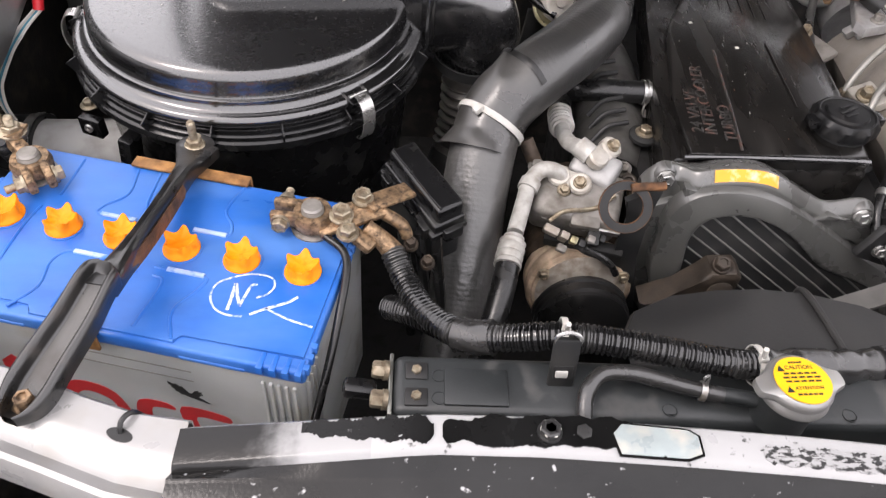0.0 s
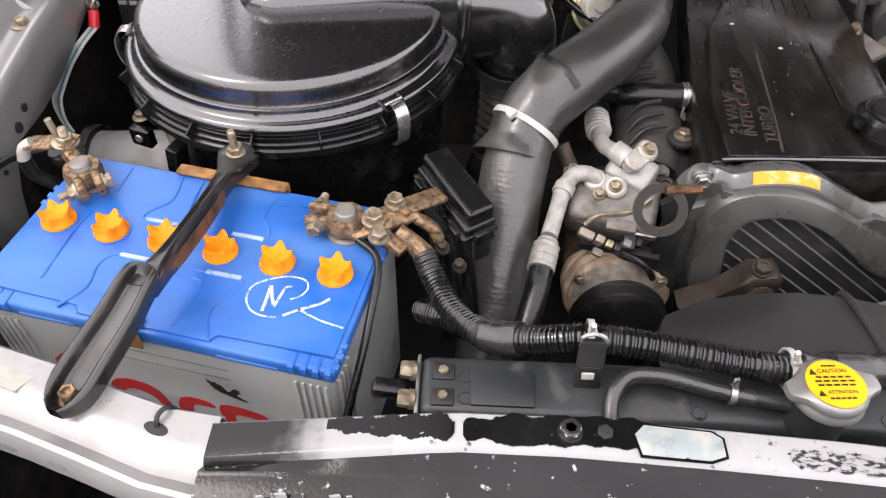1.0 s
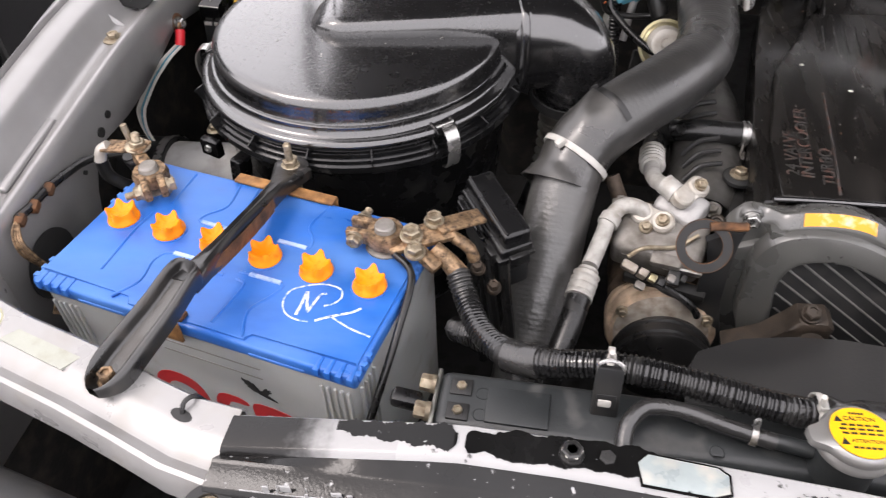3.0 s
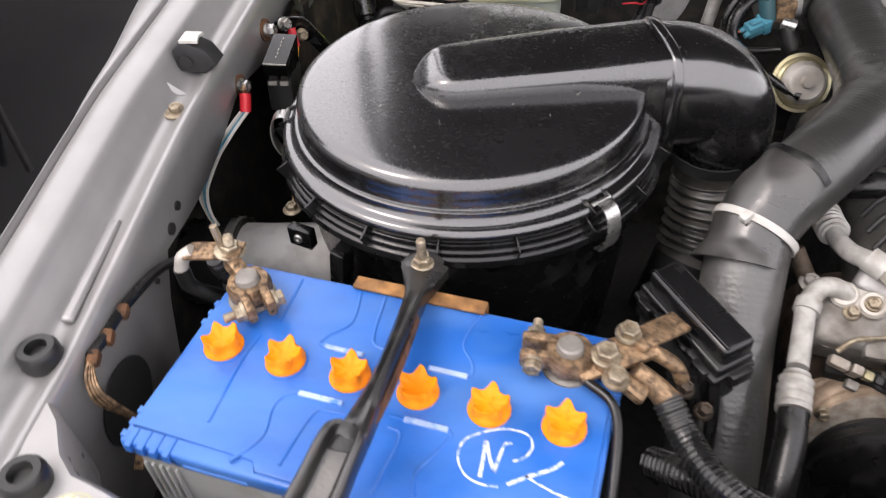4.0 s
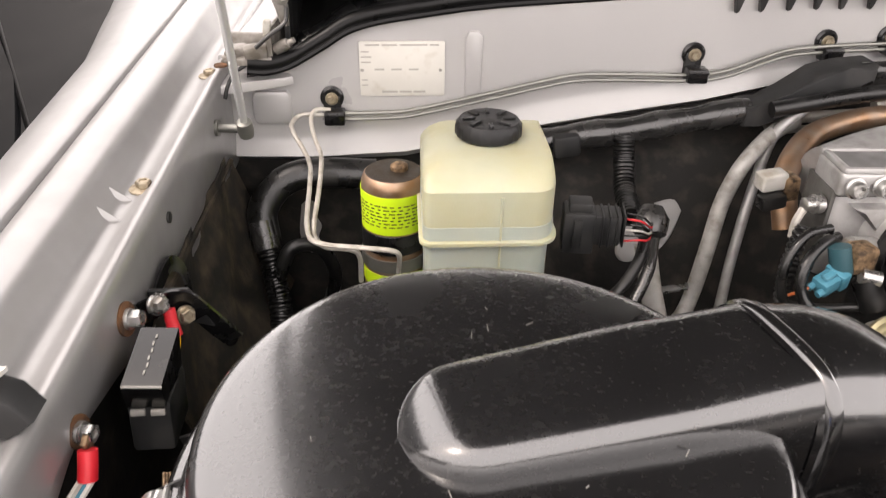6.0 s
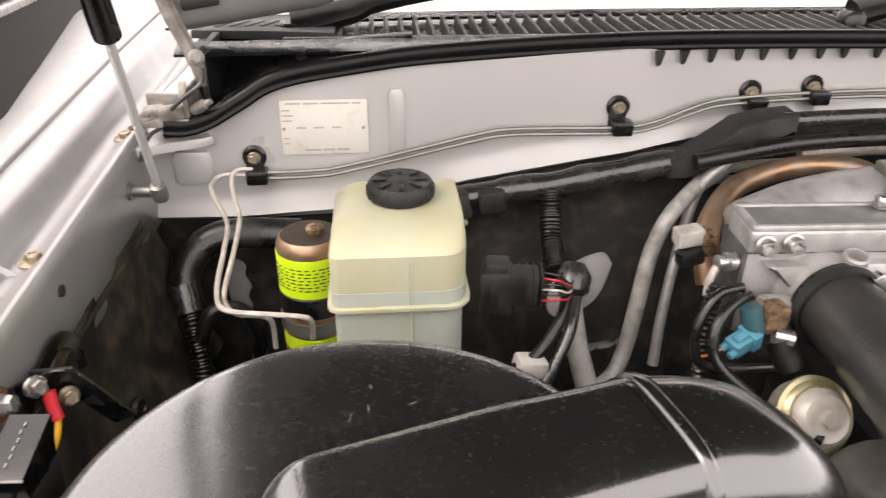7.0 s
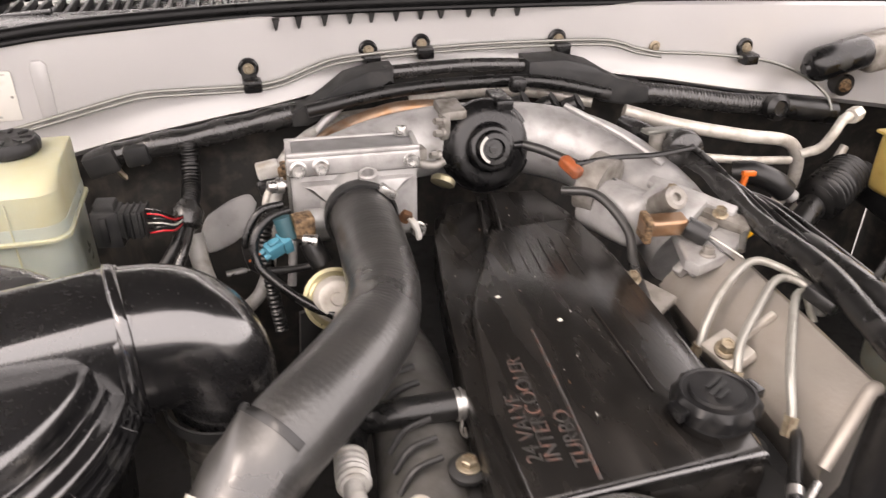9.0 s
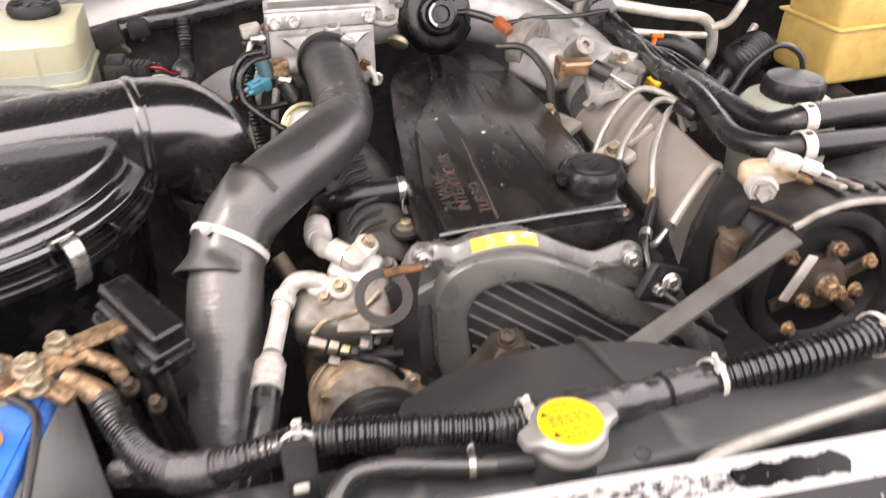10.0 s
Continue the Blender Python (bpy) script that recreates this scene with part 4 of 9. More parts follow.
for i in range(58):
    x = -0.185 + i * 0.0185
    part("louvre", box(B(), (0.0045, 0.115, 0.014), M((x, 1.545, 1.158), 0, 14, 0), 0.001, 1), GREYPL, cowl)
part("grille_edge", box(B(), (1.30, 0.006, 0.012), M((0.40, 1.488, 1.158)), 0.002), BLACK, cowl)
for x in (0.17, 0.20, 0.235, 0.27, 0.30, 0.335, 0.37, 0.40, 0.44, 0.475, 0.51):
    part("seal_tab", plate_xz(B(), [(x, 1.160), (x + 0.010, 1.160), (x + 0.006, 1.146), (x + 0.003, 1.144)], 1.411 + bow(x), 1.404 + bow(x)), RUBBER, cowl)
# windscreen
bm = B()
strip_loft(bm, [[Vector((x, 1.63 + 0.55 * k - 0.18 * ((x - 0.35) / 0.75) ** 2 * 0.4, 1.158 + 0.42 * k)) for x in [-0.40 + i * 0.075 for i in range(21)]] for k in (0, 0.25, 0.5, 0.75, 1)])
thicken(bm, 0.005)
screen = thing("windscreen", (0.35, 1.63, 1.158), "pale windscreen that mirrors the bright sky", "windscreen")
pane = part("pane", bm, GLASS, screen)
pane.visible_shadow = False
part("lower_seal", tube(B(), [(-0.40, 1.60, 1.160), (0.0, 1.622, 1.160), (0.35, 1.632, 1.160), (0.7, 1.622, 1.160), (1.10, 1.60, 1.160)], 0.005, 8), RUBBER, screen)
# added pale sheet behind the glass, standing for the sky it mirrors
bm = B()
strip_loft(bm, [[Vector((x, 1.66 + 0.55 * k, 1.150 + 0.42 * k)) for x in (-0.40, 1.10)] for k in (0, 1)])
thicken(bm, 0.004)
solid("sunshade", bm, SKYSHEET, (0.35, 1.66, 1.15), "added pale sheet behind the windscreen for the mirrored sky", "sunshade")


def wiper(x, y, z, k):
    w = thing("wiper", (x, y, z), "black wiper arm parked at the foot of the windscreen", "wiper", "wipers")
    part("pivot", lathe(B(), [(0.018, 0), (0.018, 0.014), (0.014, 0.020), (0.006, 0.022)], M((x, y, z)), 22), BLACK, w)
    bm = B()
    tube(bm, [(x, y, z + 0.016), (x + 0.07 * k, y + 0.01, z + 0.030), (x + 0.13 * k, y + 0.025, z + 0.046), (x + 0.42 * k, y + 0.09, z + 0.078)], 0.011, 10, flat=0.7, radius=lambda s, t: 0.019 - 0.008 * s / t)
    part("arm", bm, SEALBLK, w)
    part("blade", tube(B(), [(x + 0.10 * k, y + 0.105, z + 0.030), (x + 0.34 * k, y + 0.115, z + 0.058), (x + 0.55 * k, y + 0.12, z + 0.075)], 0.0055, 8), SEALBLK, w)


wiper(-0.243, 1.535, 1.152, 1)
wiper(0.465, 1.532, 1.160, 1)

# bonnet, open above the bay, with its hinge and gas strut
bonnet = thing("bonnet", (0.35, 1.47, 1.22), "silver bonnet propped open above the engine bay", "bonnet")
bm = B()
strip_loft(bm, [[Vector((0.35 + sx, 1.49 - 0.74 * k, 1.26 + 0.82 * k + 0.02 * math.sin(math.pi * k))) for sx in (-0.72, -0.4, 0, 0.4, 0.72)] for k in (0, 0.25, 0.5, 0.75, 1)])
thicken(bm, 0.03)
part("skin", bm, APRON, bonnet, "silver bonnet skin")
bm = B()
strip_loft(bm, [[Vector((0.35 + sx, 1.455 - 0.74 * k, 1.235 + 0.82 * k)) for sx in (-0.70, 0, 0.70)] for k in (0.03, 0.5, 0.97)])
thicken(bm, 0.012)
part("liner", bm, FELT, bonnet, "black felt bonnet liner")
bm = B()
box(bm, (0.20, 0.10, 0.075), M((-0.275, 1.465, 1.236), 12, -9, 0), 0.030, 5)
corner = part("rear_corner", bm, APRON, bonnet, "rounded silver bonnet corner")
part("slot", box(B(), (0.040, 0.006, 0.012), M((-0.322, 1.4135, 1.217), 12, -9, 0), 0.003), INK, corner)
hinge = part("hinge", prism(B(), [(-0.398, 1.378), (-0.345, 1.386), (-0.340, 1.425), (-0.392, 1.425)], 1.094, 1.102, None, 0.002), ALUDULL, bonnet, "silver steel hinge on the wing corner")
part("upright", prism(B(), [(-0.349, 1.390), (-0.344, 1.390), (-0.338, 1.470), (-0.343, 1.470)], 1.098, 1.132, None, 0.003), ALUDULL, hinge)
part("rear_fold", prism(B(), [(-0.398, 1.428), (-0.345, 1.420), (-0.344, 1.425), (-0.398, 1.434)], 1.098, 1.118, None, 0.003), ALUDULL, hinge)
part("foot_fold", box(B(), (0.026, 0.020, 0.014), M((-0.362, 1.392, 1.107), 0, -6, 8), 0.003), ALUDULL, hinge)
part("foot_fold", box(B(), (0.022, 0.024, 0.010), M((-0.384, 1.400, 1.106), 0, -4, 8), 0.003), ALUDULL, hinge)
part("white_tab", box(B(), (0.008, 0.006, 0.020), M((-0.347, 1.388, 1.133), 8, 8, 0), 0.002), WHITEPL, hinge, "white plastic tube clip")
part("foot_pin", lathe(B(), [(0.006, -0.010), (0.0068, 0.0), (0.0055, 0.008), (0.0035, 0.009), (0.003, 0.016), (0.0, 0.016)], toward((-0.332, 1.392, 1.113), (0.8, -0.3, 0.45)), 20), ALUDULL, hinge)
bm = B()
strip_loft(bm, [[Vector((x + w * sx, 1.408 + y, z + h)) for sx, y, h in ((-1, 0, 0), (-0.6, -0.006, 0.001), (0.6, -0.006, -0.001), (1, 0, 0), (0.6, 0.004, 0), (-0.6, 0.004, 0))] for x, z, w in ((-0.330, 1.132, 0.005), (-0.332, 1.150, 0.0075), (-0.340, 1.175, 0.0085), (-0.350, 1.200, 0.009), (-0.361, 1.235, 0.009), (-0.370, 1.275, 0.009))], True)
part("arm", bm, ALUDULL, hinge, "grey pressed hinge arm")
part("pivot", hexbolt(B(), (-0.331, 1.402, 1.163), (0.3, -1, 0.2), 0.006, 0.006, 1.5), ALUDULL, hinge)
part("lead", tube(B(), [(-0.326, 1.400, 1.152), (-0.328, 1.392, 1.138), (-0.345, 1.384, 1.126), (-0.360, 1.380, 1.114)], 0.0024, 8), RUBBER, hinge, "thin black washer tube")
part("washer_tube", tube(B(), [(-0.372, 1.386, 1.094), (-0.384, 1.378, 1.088), (-0.392, 1.370, 1.076), (-0.396, 1.366, 1.062)], 0.0022, 8), MATTE, hinge)
for p in ((-0.390, 1.388, 1.102), (-0.372, 1.412, 1.102), (-0.388, 1.412, 1.102)):
    part("bolt", hexbolt(B(), p, (0, 0, 1), 0.0055, 0.005, 1.6), ALUDULL, hinge)
part("grommet", lathe(B(), [(0.007, 0), (0.007, 0.002), (0.004, 0.003)], M((-0.398, 1.374, 1.096)), 16), RUST, hinge)
strut = thing("gas_strut", (-0.368, 1.32, 1.045), "gas strut with a chrome rod and black sleeve", "gas strut")
part("rod", tube(B(), [(-0.368, 1.318, 1.050), (-0.3605, 1.255, 1.175), (-0.357, 1.225, 1.232)], 0.0042, 14, 2), CHROME, strut, "chrome rod")
part("sleeve", tube(B(), [(-0.3575, 1.230, 1.224), (-0.352, 1.165, 1.355), (-0.343, 1.03, 1.63)], 0.0115, 14, 2), BLACK, strut)
part("ball_joint", lathe(B(), [(0.008, -0.008), (0.009, 0), (0.008, 0.010), (0.004, 0.012)], M((-0.368, 1.319, 1.046), 20, 0, 0), 14), BRAKEPIPE, strut)
part("stud", lathe(B(), [(0.005, 0), (0.005, 0.03), (0.009, 0.03), (0.009, 0.036)], toward((-0.366, 1.320, 1.046), (-1, 0.1, 0)), 12), BRAKEPIPE, strut)

# dark car parked alongside
FLANK = ((-1.32, 0.25), (-1.25, 0.45), (-1.22, 0.70), (-1.23, 0.95), (-1.26, 1.14), (-1.32, 1.22), (-1.6, 1.25), (-2.6, 1.24), (-2.7, 0.3))
car = thing("car", (-1.9, 0.9, 0.0), "tall dark grey car parked alongside", "car")
bm = B()
strip_loft(bm, [[Vector((x, y, z)) for x, z in FLANK] for y in (-1.6, -0.6, 0.4, 1.4, 2.4, 3.2)])
for y, d in ((-1.6, -0.35), (3.2, 0.30)):
    strip_loft(bm, [[Vector((x, y, z)) for x, z in FLANK], [Vector((x * 0.7 - 0.59, y + d * 0.8, z * 0.8 + 0.1)) for x, z in FLANK], [Vector((x * 0.3 - 1.37, y + d, z * 0.3 + 0.42)) for x, z in FLANK]])
thicken(bm, 0.01)
part("body", bm, CARBODY, car)
bm = B()
strip_loft(bm, [[Vector((x, y, z)) for x, z in ((-1.34, 1.22), (-1.42, 1.50), (-1.54, 1.74), (-2.3, 1.77), (-2.6, 1.22))] for y in (-0.3, 0.6, 1.6, 2.4)])
thicken(bm, 0.008)
part("window", bm, GLASSD, car, "dark tinted glass")
for y in (0.2, 1.25):
    part("door_seam", box(B(), (0.012, 0.012, 0.55), M((-1.225, y, 0.70)), 0.002), INK, car)
part("sill_trim", box(B(), (0.02, 3.0, 0.03), M((-1.222, 1.0, 0.93)), 0.006), STEEL, car)
for y in (-0.9, 2.4):
    w = part("wheel", lathe(B(), [(0.1, -0.08), (0.30, -0.1), (0.33, -0.06), (0.33, 0.06), (0.30, 0.1), (0.1, 0.08)], toward((-1.42, y, 0.33), (1, 0, 0)), 32), RUBBER, car)
car.location.y = 2.2

# ---- battery ----
BA = Matrix.Translation((-0.357, 0.502, 0.0)) @ pose(0, 0, 0, 0, 0, -11.2)
BTOP = 1.003


def bat(u, v, z=BTOP):
    return BA @ Vector((u, v, z))


battery = thing("battery", bat(0.153, 0.0865, 0.785), "blue-topped lead-acid battery with a milky case and orange caps", "battery")
bm = B()
box(bm, (0.298, 0.165, 0.20), BA @ M((0.153, 0.0865, 0.885)), 0.006, 3)
case = part("case", bm, CASE, battery, "milky white plastic case")
for k in range(5):
    for u in (0.010 + k * 0.006, 0.296 - k * 0.006):
        part("rib", box(B(), (0.0028, 0.004, 0.18), BA @ M((u, 0.0035, 0.885)), 0.001), CASE, case)
for k in range(4):
    part("rib", box(B(), (0.004, 0.0028, 0.18), BA @ M((0.303, 0.012 + k * 0.007, 0.885)), 0.001), CASE, case)
bm = B()
box(bm, (0.306, 0.173, 0.014), BA @ M((0.153, 0.0865, BTOP - 0.009)), 0.003, 3)
lid_part = part("lid", bm, BLUE, battery, "blue plastic lid with moulded panels")
bm = B()
prism(bm, [(0.004, 0.012), (0.095, 0.012), (0.098, 0.004), (0.208, 0.004), (0.211, 0.012), (0.302, 0.012), (0.302, 0.168), (0.004, 0.168)], BTOP - 0.003, BTOP, BA, 0.0012)
part("top_panel", bm, BLUE, lid_part)
# raised seams of the lid
seams = [[(0.105, 0.165), (0.110, 0.135), (0.098, 0.118), (0.098, 0.108), (0.128, 0.108)], [(0.200, 0.168), (0.195, 0.138), (0.206, 0.122), (0.206, 0.110), (0.178, 0.110)],
         [(0.080, 0.006), (0.092, 0.028), (0.088, 0.052), (0.098, 0.066), (0.132, 0.066)], [(0.206, 0.006), (0.196, 0.030), (0.206, 0.052), (0.206, 0.066), (0.166, 0.066)],
         [(0.112, 0.012), (0.116, 0.052), (0.126, 0.058), (0.155, 0.058)], [(0.175, 0.010), (0.178, 0.052), (0.168, 0.058)], [(0.052, 0.028), (0.048, 0.080), (0.050, 0.105)],
         [(0.055, 0.165), (0.058, 0.120)], [(0.125, 0.165), (0.132, 0.122), (0.150, 0.118)]]
for sm in seams:
    bm = B()
    tube(bm, [bat(u, v, BTOP - 0.0004) for u, v in sm], 0.0015, 8, 4)
    part("seam", bm, BLUE, lid_part)
for u0, u1, v in ((0.100, 0.130, 0.109), (0.178, 0.206, 0.111), (0.100, 0.132, 0.0668), (0.176, 0.206, 0.067)):
    part("step", prism(B(), [(u0, v - 0.003), (u1, v - 0.003), (u1, v + 0.001), (u0, v + 0.001)], BTOP - 0.001, BTOP + 0.0018, BA, 0.0009), BLUEW, lid_part)
for k in range(4):
    for u in (0.006 + 0.0095 * k, 0.271 + 0.0095 * k):
        part("tooth", prism(B(), [(u, -0.0025), (u + 0.005, -0.0025), (u + 0.0042, 0.012), (u + 0.0008, 0.012)], BTOP - 0.0085, BTOP - 0.001, BA, 0.001), BLUE, lid_part)
for k in range(3):
    for v in (0.004 + 0.0095 * k, 0.105 + 0.0095 * k):
        for u in (0.302, -0.001):
            part("tooth", prism(B(), [(u, v), (u + 0.006, v), (u + 0.006, v + 0.005), (u, v + 0.005)], BTOP - 0.0085, BTOP - 0.0015, BA, 0.001), BLUE, lid_part)
for u0, u1 in ((0.046, 0.094), (0.212, 0.262)):
    part("ledge", box(B(), (u1 - u0, 0.004, 0.004), BA @ M(((u0 + u1) / 2, 0.001, BTOP - 0.012)), 0.0015), BLUE, lid_part)


def filler_cap(at, turn):
    """A round foot that rises in hollow sides to a crown of five points."""
    c = B()
    m = Matrix.Translation(at) @ pose(0, 0, 0, 0, 0, turn)
    rings = []
    n = 60
    for r, z, hollow, peak in ((0.0142, 0.0, 0, 0), (0.0146, 0.0016, 0, 0), (0.0142, 0.0030, 0, 0), (0.0136, 0.0042, 0.06, 0), (0.0132, 0.0060, 0.16, 0), (0.0134, 0.0085, 0.25, 0.0006), (0.0136, 0.0102, 0.27, 0.0036), (0.0128, 0.0108, 0.27, 0.0042), (0.0108, 0.0102, 0.22, 0.0026), (0.0070, 0.0090, 0.08, 0.0006), (0.0025, 0.0088, 0, 0)):
        ring = []
        for i in range(n):
            a = 2 * math.pi * i / n
            k = abs(math.cos(2.5 * a))
            rr = r * (1 - hollow * (1 - k ** 2.2))
            ring.append(c.verts.new(m @ Vector((rr * math.cos(a), rr * math.sin(a), z + peak * k ** 5))))
        rings.append(ring)
    for p, q in zip(rings, rings[1:]):
        for i in range(n):
            c.faces.new((p[i], p[(i + 1) % n], q[(i + 1) % n], q[i]))
    c.faces.new(rings[0])
    c.faces.new(rings[-1])
    p = part("filler_cap", c, ORANGE, battery, "orange crown-shaped filler cap")
    part("foot_ring", lathe(B(), [(0.0150, -0.0005), (0.0160, 0.0), (0.0160, 0.0010), (0.0148, 0.0012)], m, 36), BLUE, p)


for k in range(6):
    filler_cap(bat(0.0293 + 0.0495 * k, 0.0885, BTOP - 0.0005), (54, 78, 90, 84, 80, 82)[k])
for u in (0.026, 0.268):
    bm = B()
    lathe(bm, [(0.0185, -0.002), (0.0185, 0.0015), (0.015, 0.003), (0.0105, 0.003), (0.0092, 0.021), (0.0085, 0.022)], Matrix.Translation(bat(u if u < 0.1 else 0.270, 0.138)), 28)
    part("post", bm, ALUDULL, battery, "lead terminal post on a pale ring")
# marker writing
pen = thing("marker_writing", bat(0.235, 0.045, BTOP + 0.0002), "white marker scrawl of a ringed letter N", "writing")
strokes = [([(0.2513, 0.0556), (0.2577, 0.0605), (0.2606, 0.0693), (0.2553, 0.0769), (0.2403, 0.0768), (0.226, 0.0693), (0.2176, 0.0607), (0.2178, 0.0488), (0.2248, 0.039), (0.2353, 0.0354), (0.2469, 0.0365)], 0.0015),
           ([(0.2344, 0.0396), (0.2335, 0.0500), (0.2315, 0.0650)], 0.0025), ([(0.2318, 0.0652), (0.2365, 0.0550), (0.2418, 0.0455)], 0.0025), ([(0.2418, 0.0452), (0.2425, 0.0560), (0.2436, 0.0652), (0.2474, 0.0685)], 0.0021),
           ([(0.2516, 0.0394), (0.2613, 0.0472), (0.2696, 0.0527), (0.2768, 0.0584), (0.2811, 0.0636)], 0.0023), ([(0.2609, 0.048), (0.2802, 0.042), (0.2999, 0.0393)], 0.0016)]
for st, w in strokes:
    bm = B()
    ribbon(bm, [bat(u, v, BTOP + 0.0003) for u, v in st], w, thick=0.0003)
    part("stroke", bm, CHALK, pen)
# print on the case front: a red word mark as plain bars, a dark emblem
FR = BA @ UPRIGHT


def case_plate(outline, t=0.0009):
    bm = B()
    prism(bm, outline, -0.0036, -0.0036 + 0.0005 + t, FR)
    return bm


for o in ([(0.088, 0.872), (0.094, 0.905), (0.112, 0.918), (0.134, 0.915), (0.144, 0.900), (0.148, 0.872), (0.138, 0.872), (0.134, 0.896), (0.116, 0.904), (0.104, 0.895), (0.098, 0.872)],
          [(0.152, 0.872), (0.156, 0.900), (0.166, 0.910), (0.184, 0.910), (0.190, 0.902), (0.170, 0.899), (0.164, 0.872)], [(0.196, 0.872), (0.196, 0.909), (0.232, 0.909), (0.236, 0.898), (0.208, 0.898), (0.208, 0.872)]):
    soft = smooth_path([Vector((u, v, 0)) for u, v in o + o[:1]], 4)[:-1]
    part("print", prism(B(), [(q.x, q.y) for q in soft], -0.0045, -0.0036, FR), RED, case, "red printed mark")
part("print", prism(B(), [(0.046, 0.900), (0.048, 0.925), (0.060, 0.937), (0.074, 0.925), (0.076, 0.900), (0.068, 0.900), (0.066, 0.918), (0.056, 0.918), (0.054, 0.900)], -0.0045, -0.0036, FR), RED, case)
bird = [(0.1920, 0.9460), (0.1965, 0.9435), (0.1985, 0.9450), (0.2010, 0.9415), (0.2030, 0.9425), (0.2050, 0.9385), (0.2075, 0.9340), (0.2100, 0.9345), (0.2125, 0.9385), (0.2160, 0.9405), (0.2155, 0.9385), (0.2190, 0.9390), (0.2170, 0.9365), (0.2195, 0.9355), (0.2160, 0.9330), (0.2150, 0.9300), (0.2200, 0.9265), (0.2235, 0.9235),
        (0.2170, 0.9250), (0.2120, 0.9265), (0.2065, 0.9285), (0.2040, 0.9300), (0.2005, 0.9305), (0.1985, 0.9335), (0.1955, 0.9345), (0.1965, 0.9365), (0.1935, 0.9385), (0.1945, 0.9405), (0.1920, 0.9425)]
part("emblem", prism(B(), bird, -0.0048, -0.0036, FR), INK, case, "black printed emblem")
for z in (0.953, 0.966):
    part("print", prism(B(), [(0.118, z), (0.215, z), (0.215, z + 0.0012), (0.118, z + 0.0012)], -0.0045, -0.0036, FR), GREYINK, case)
part("vent_wire", tube(B(), [bat(0.282, 0.125, 1.010), bat(0.306, 0.108, 1.006), bat(0.3128, 0.062, 0.990), bat(0.3122, 0.012, 0.955), bat(0.306, -0.012, 0.915), bat(0.298, -0.016, 0.87), bat(0.290, -0.016, 0.83)], 0.0033, 12), RUBBER, battery, "black vent tube")

# hold-down bar across the battery
hold = thing("hold_down_bar", (-0.215, 0.40, 1.024), "black pressed-steel battery hold-down bar with rust", "battery clamp")
bm = B()
cl = smooth_path([(-0.2265, 0.3855, 1.026), (-0.217, 0.420, 1.033), (-0.205, 0.452, 1.042), (-0.197, 0.478, 1.050), (-0.193, 0.492, 1.050)], 9)
rows, floor_rows = [], []
for i, p in enumerate(cl):
    k = i / (len(cl) - 1)
    w = 0.0182 * math.sqrt(1 - max(0.0, 1 - k / 0.20) ** 2 * 0.93) * (1 - 0.30 * k) * math.sqrt(1 - max(0.0, (k - 0.88) / 0.12) ** 2 * 0.8)
    h = 0.0090
    d = Vector((0.93, -0.30, 0))
    shut = max(0.0, (k - 0.86) / 0.14) ** 1.5 + max(0.0, (0.05 - k) / 0.05)
    rows.append([p + d * (w * q) + Vector((0, 0, h * (t if abs(q) > 0.60 else t + (0.85 - t) * min(1.0, shut)))) for q, t in ((-0.98, -0.9 * min(1.0, 0.15 + k * 7)), (-1.04, -0.1), (-1.03, 0.40), (-0.97, 0.72), (-0.87, 0.91), (-0.76, 0.94), (-0.66, 0.80), (-0.58, 0.42), (-0.52, 0.02), (-0.45, -0.16), (0, -0.20), (0.45, -0.16), (0.52, 0.02), (0.58, 0.42), (0.66, 0.80), (0.76, 0.94), (0.87, 0.91), (0.97, 0.72), (1.03, 0.40), (1.04, -0.1), (0.98, -0.9 * min(1.0, 0.15 + k * 7)))])
    if 0.10 < k < 0.84:
        floor_rows.append([p + d * (w * q) + Vector((0, 0, -0.0018 + z)) for q, z in ((-0.42, -0.0006), (-0.38, 0.0004), (0.38, 0.0004), (0.42, -0.0006))])
# the strip's pale grey stands for sky mirrored in the black channel
part("channel_floor", strip_loft_bm(floor_rows), HOLDGREY, hold, "channel floor in lighter grey for the reflected sky")
strip_loft(bm, rows, True)
part("channel", bm, HOLD, hold, angle=60)
bm = B()
blade = smooth_path([(-0.196, 0.478, 1.048), (-0.187, 0.515, 1.042), (-0.181, 0.565, 1.032), (-0.177, 0.620, 1.022), (-0.175, 0.666, 1.014)], 6)
rows = []
for i, p in enumerate(blade):
    k = i / (len(blade) - 1)
    w = 0.0115 * (1 - min(1, k * 3)) + 0.0085 * min(1, k * 3) - 0.003 * math.sin(math.pi * min(1, k * 1.15)) + 0.010 * max(0, k - 0.8) / 0.2
    up = 0.007 * math.sin(math.pi * min(1, k * 1.1)) + 0.002
    d = Vector((0.98, -0.12, 0))
    rows.append([p + d * (w * s) + Vector((0, 0, z)) for s, z in ((-1, -0.010), (-1.05, up * 0.2), (-0.9, up * 0.75), (-0.5, up * 1.05), (0, up * 0.85), (0.5, up * 1.05), (0.9, up * 0.75), (1.05, up * 0.2), (1, -0.010))])
strip_loft(bm, rows)
thicken(bm, 0.0012)
part("strap", bm, HOLD, hold, "black narrow strap chipped to rust")
bm = B()
rr = [[p + Vector((w, 0, z)) for w, z in ((0.0062, -0.013), (0.0085, -0.004), (0.0072, 0.002))] for p in blade[3:17]]
strip_loft(bm, rr)
thicken(bm, 0.001)
part("rust_flank", bm, RUST, hold, "bare rusted flank")
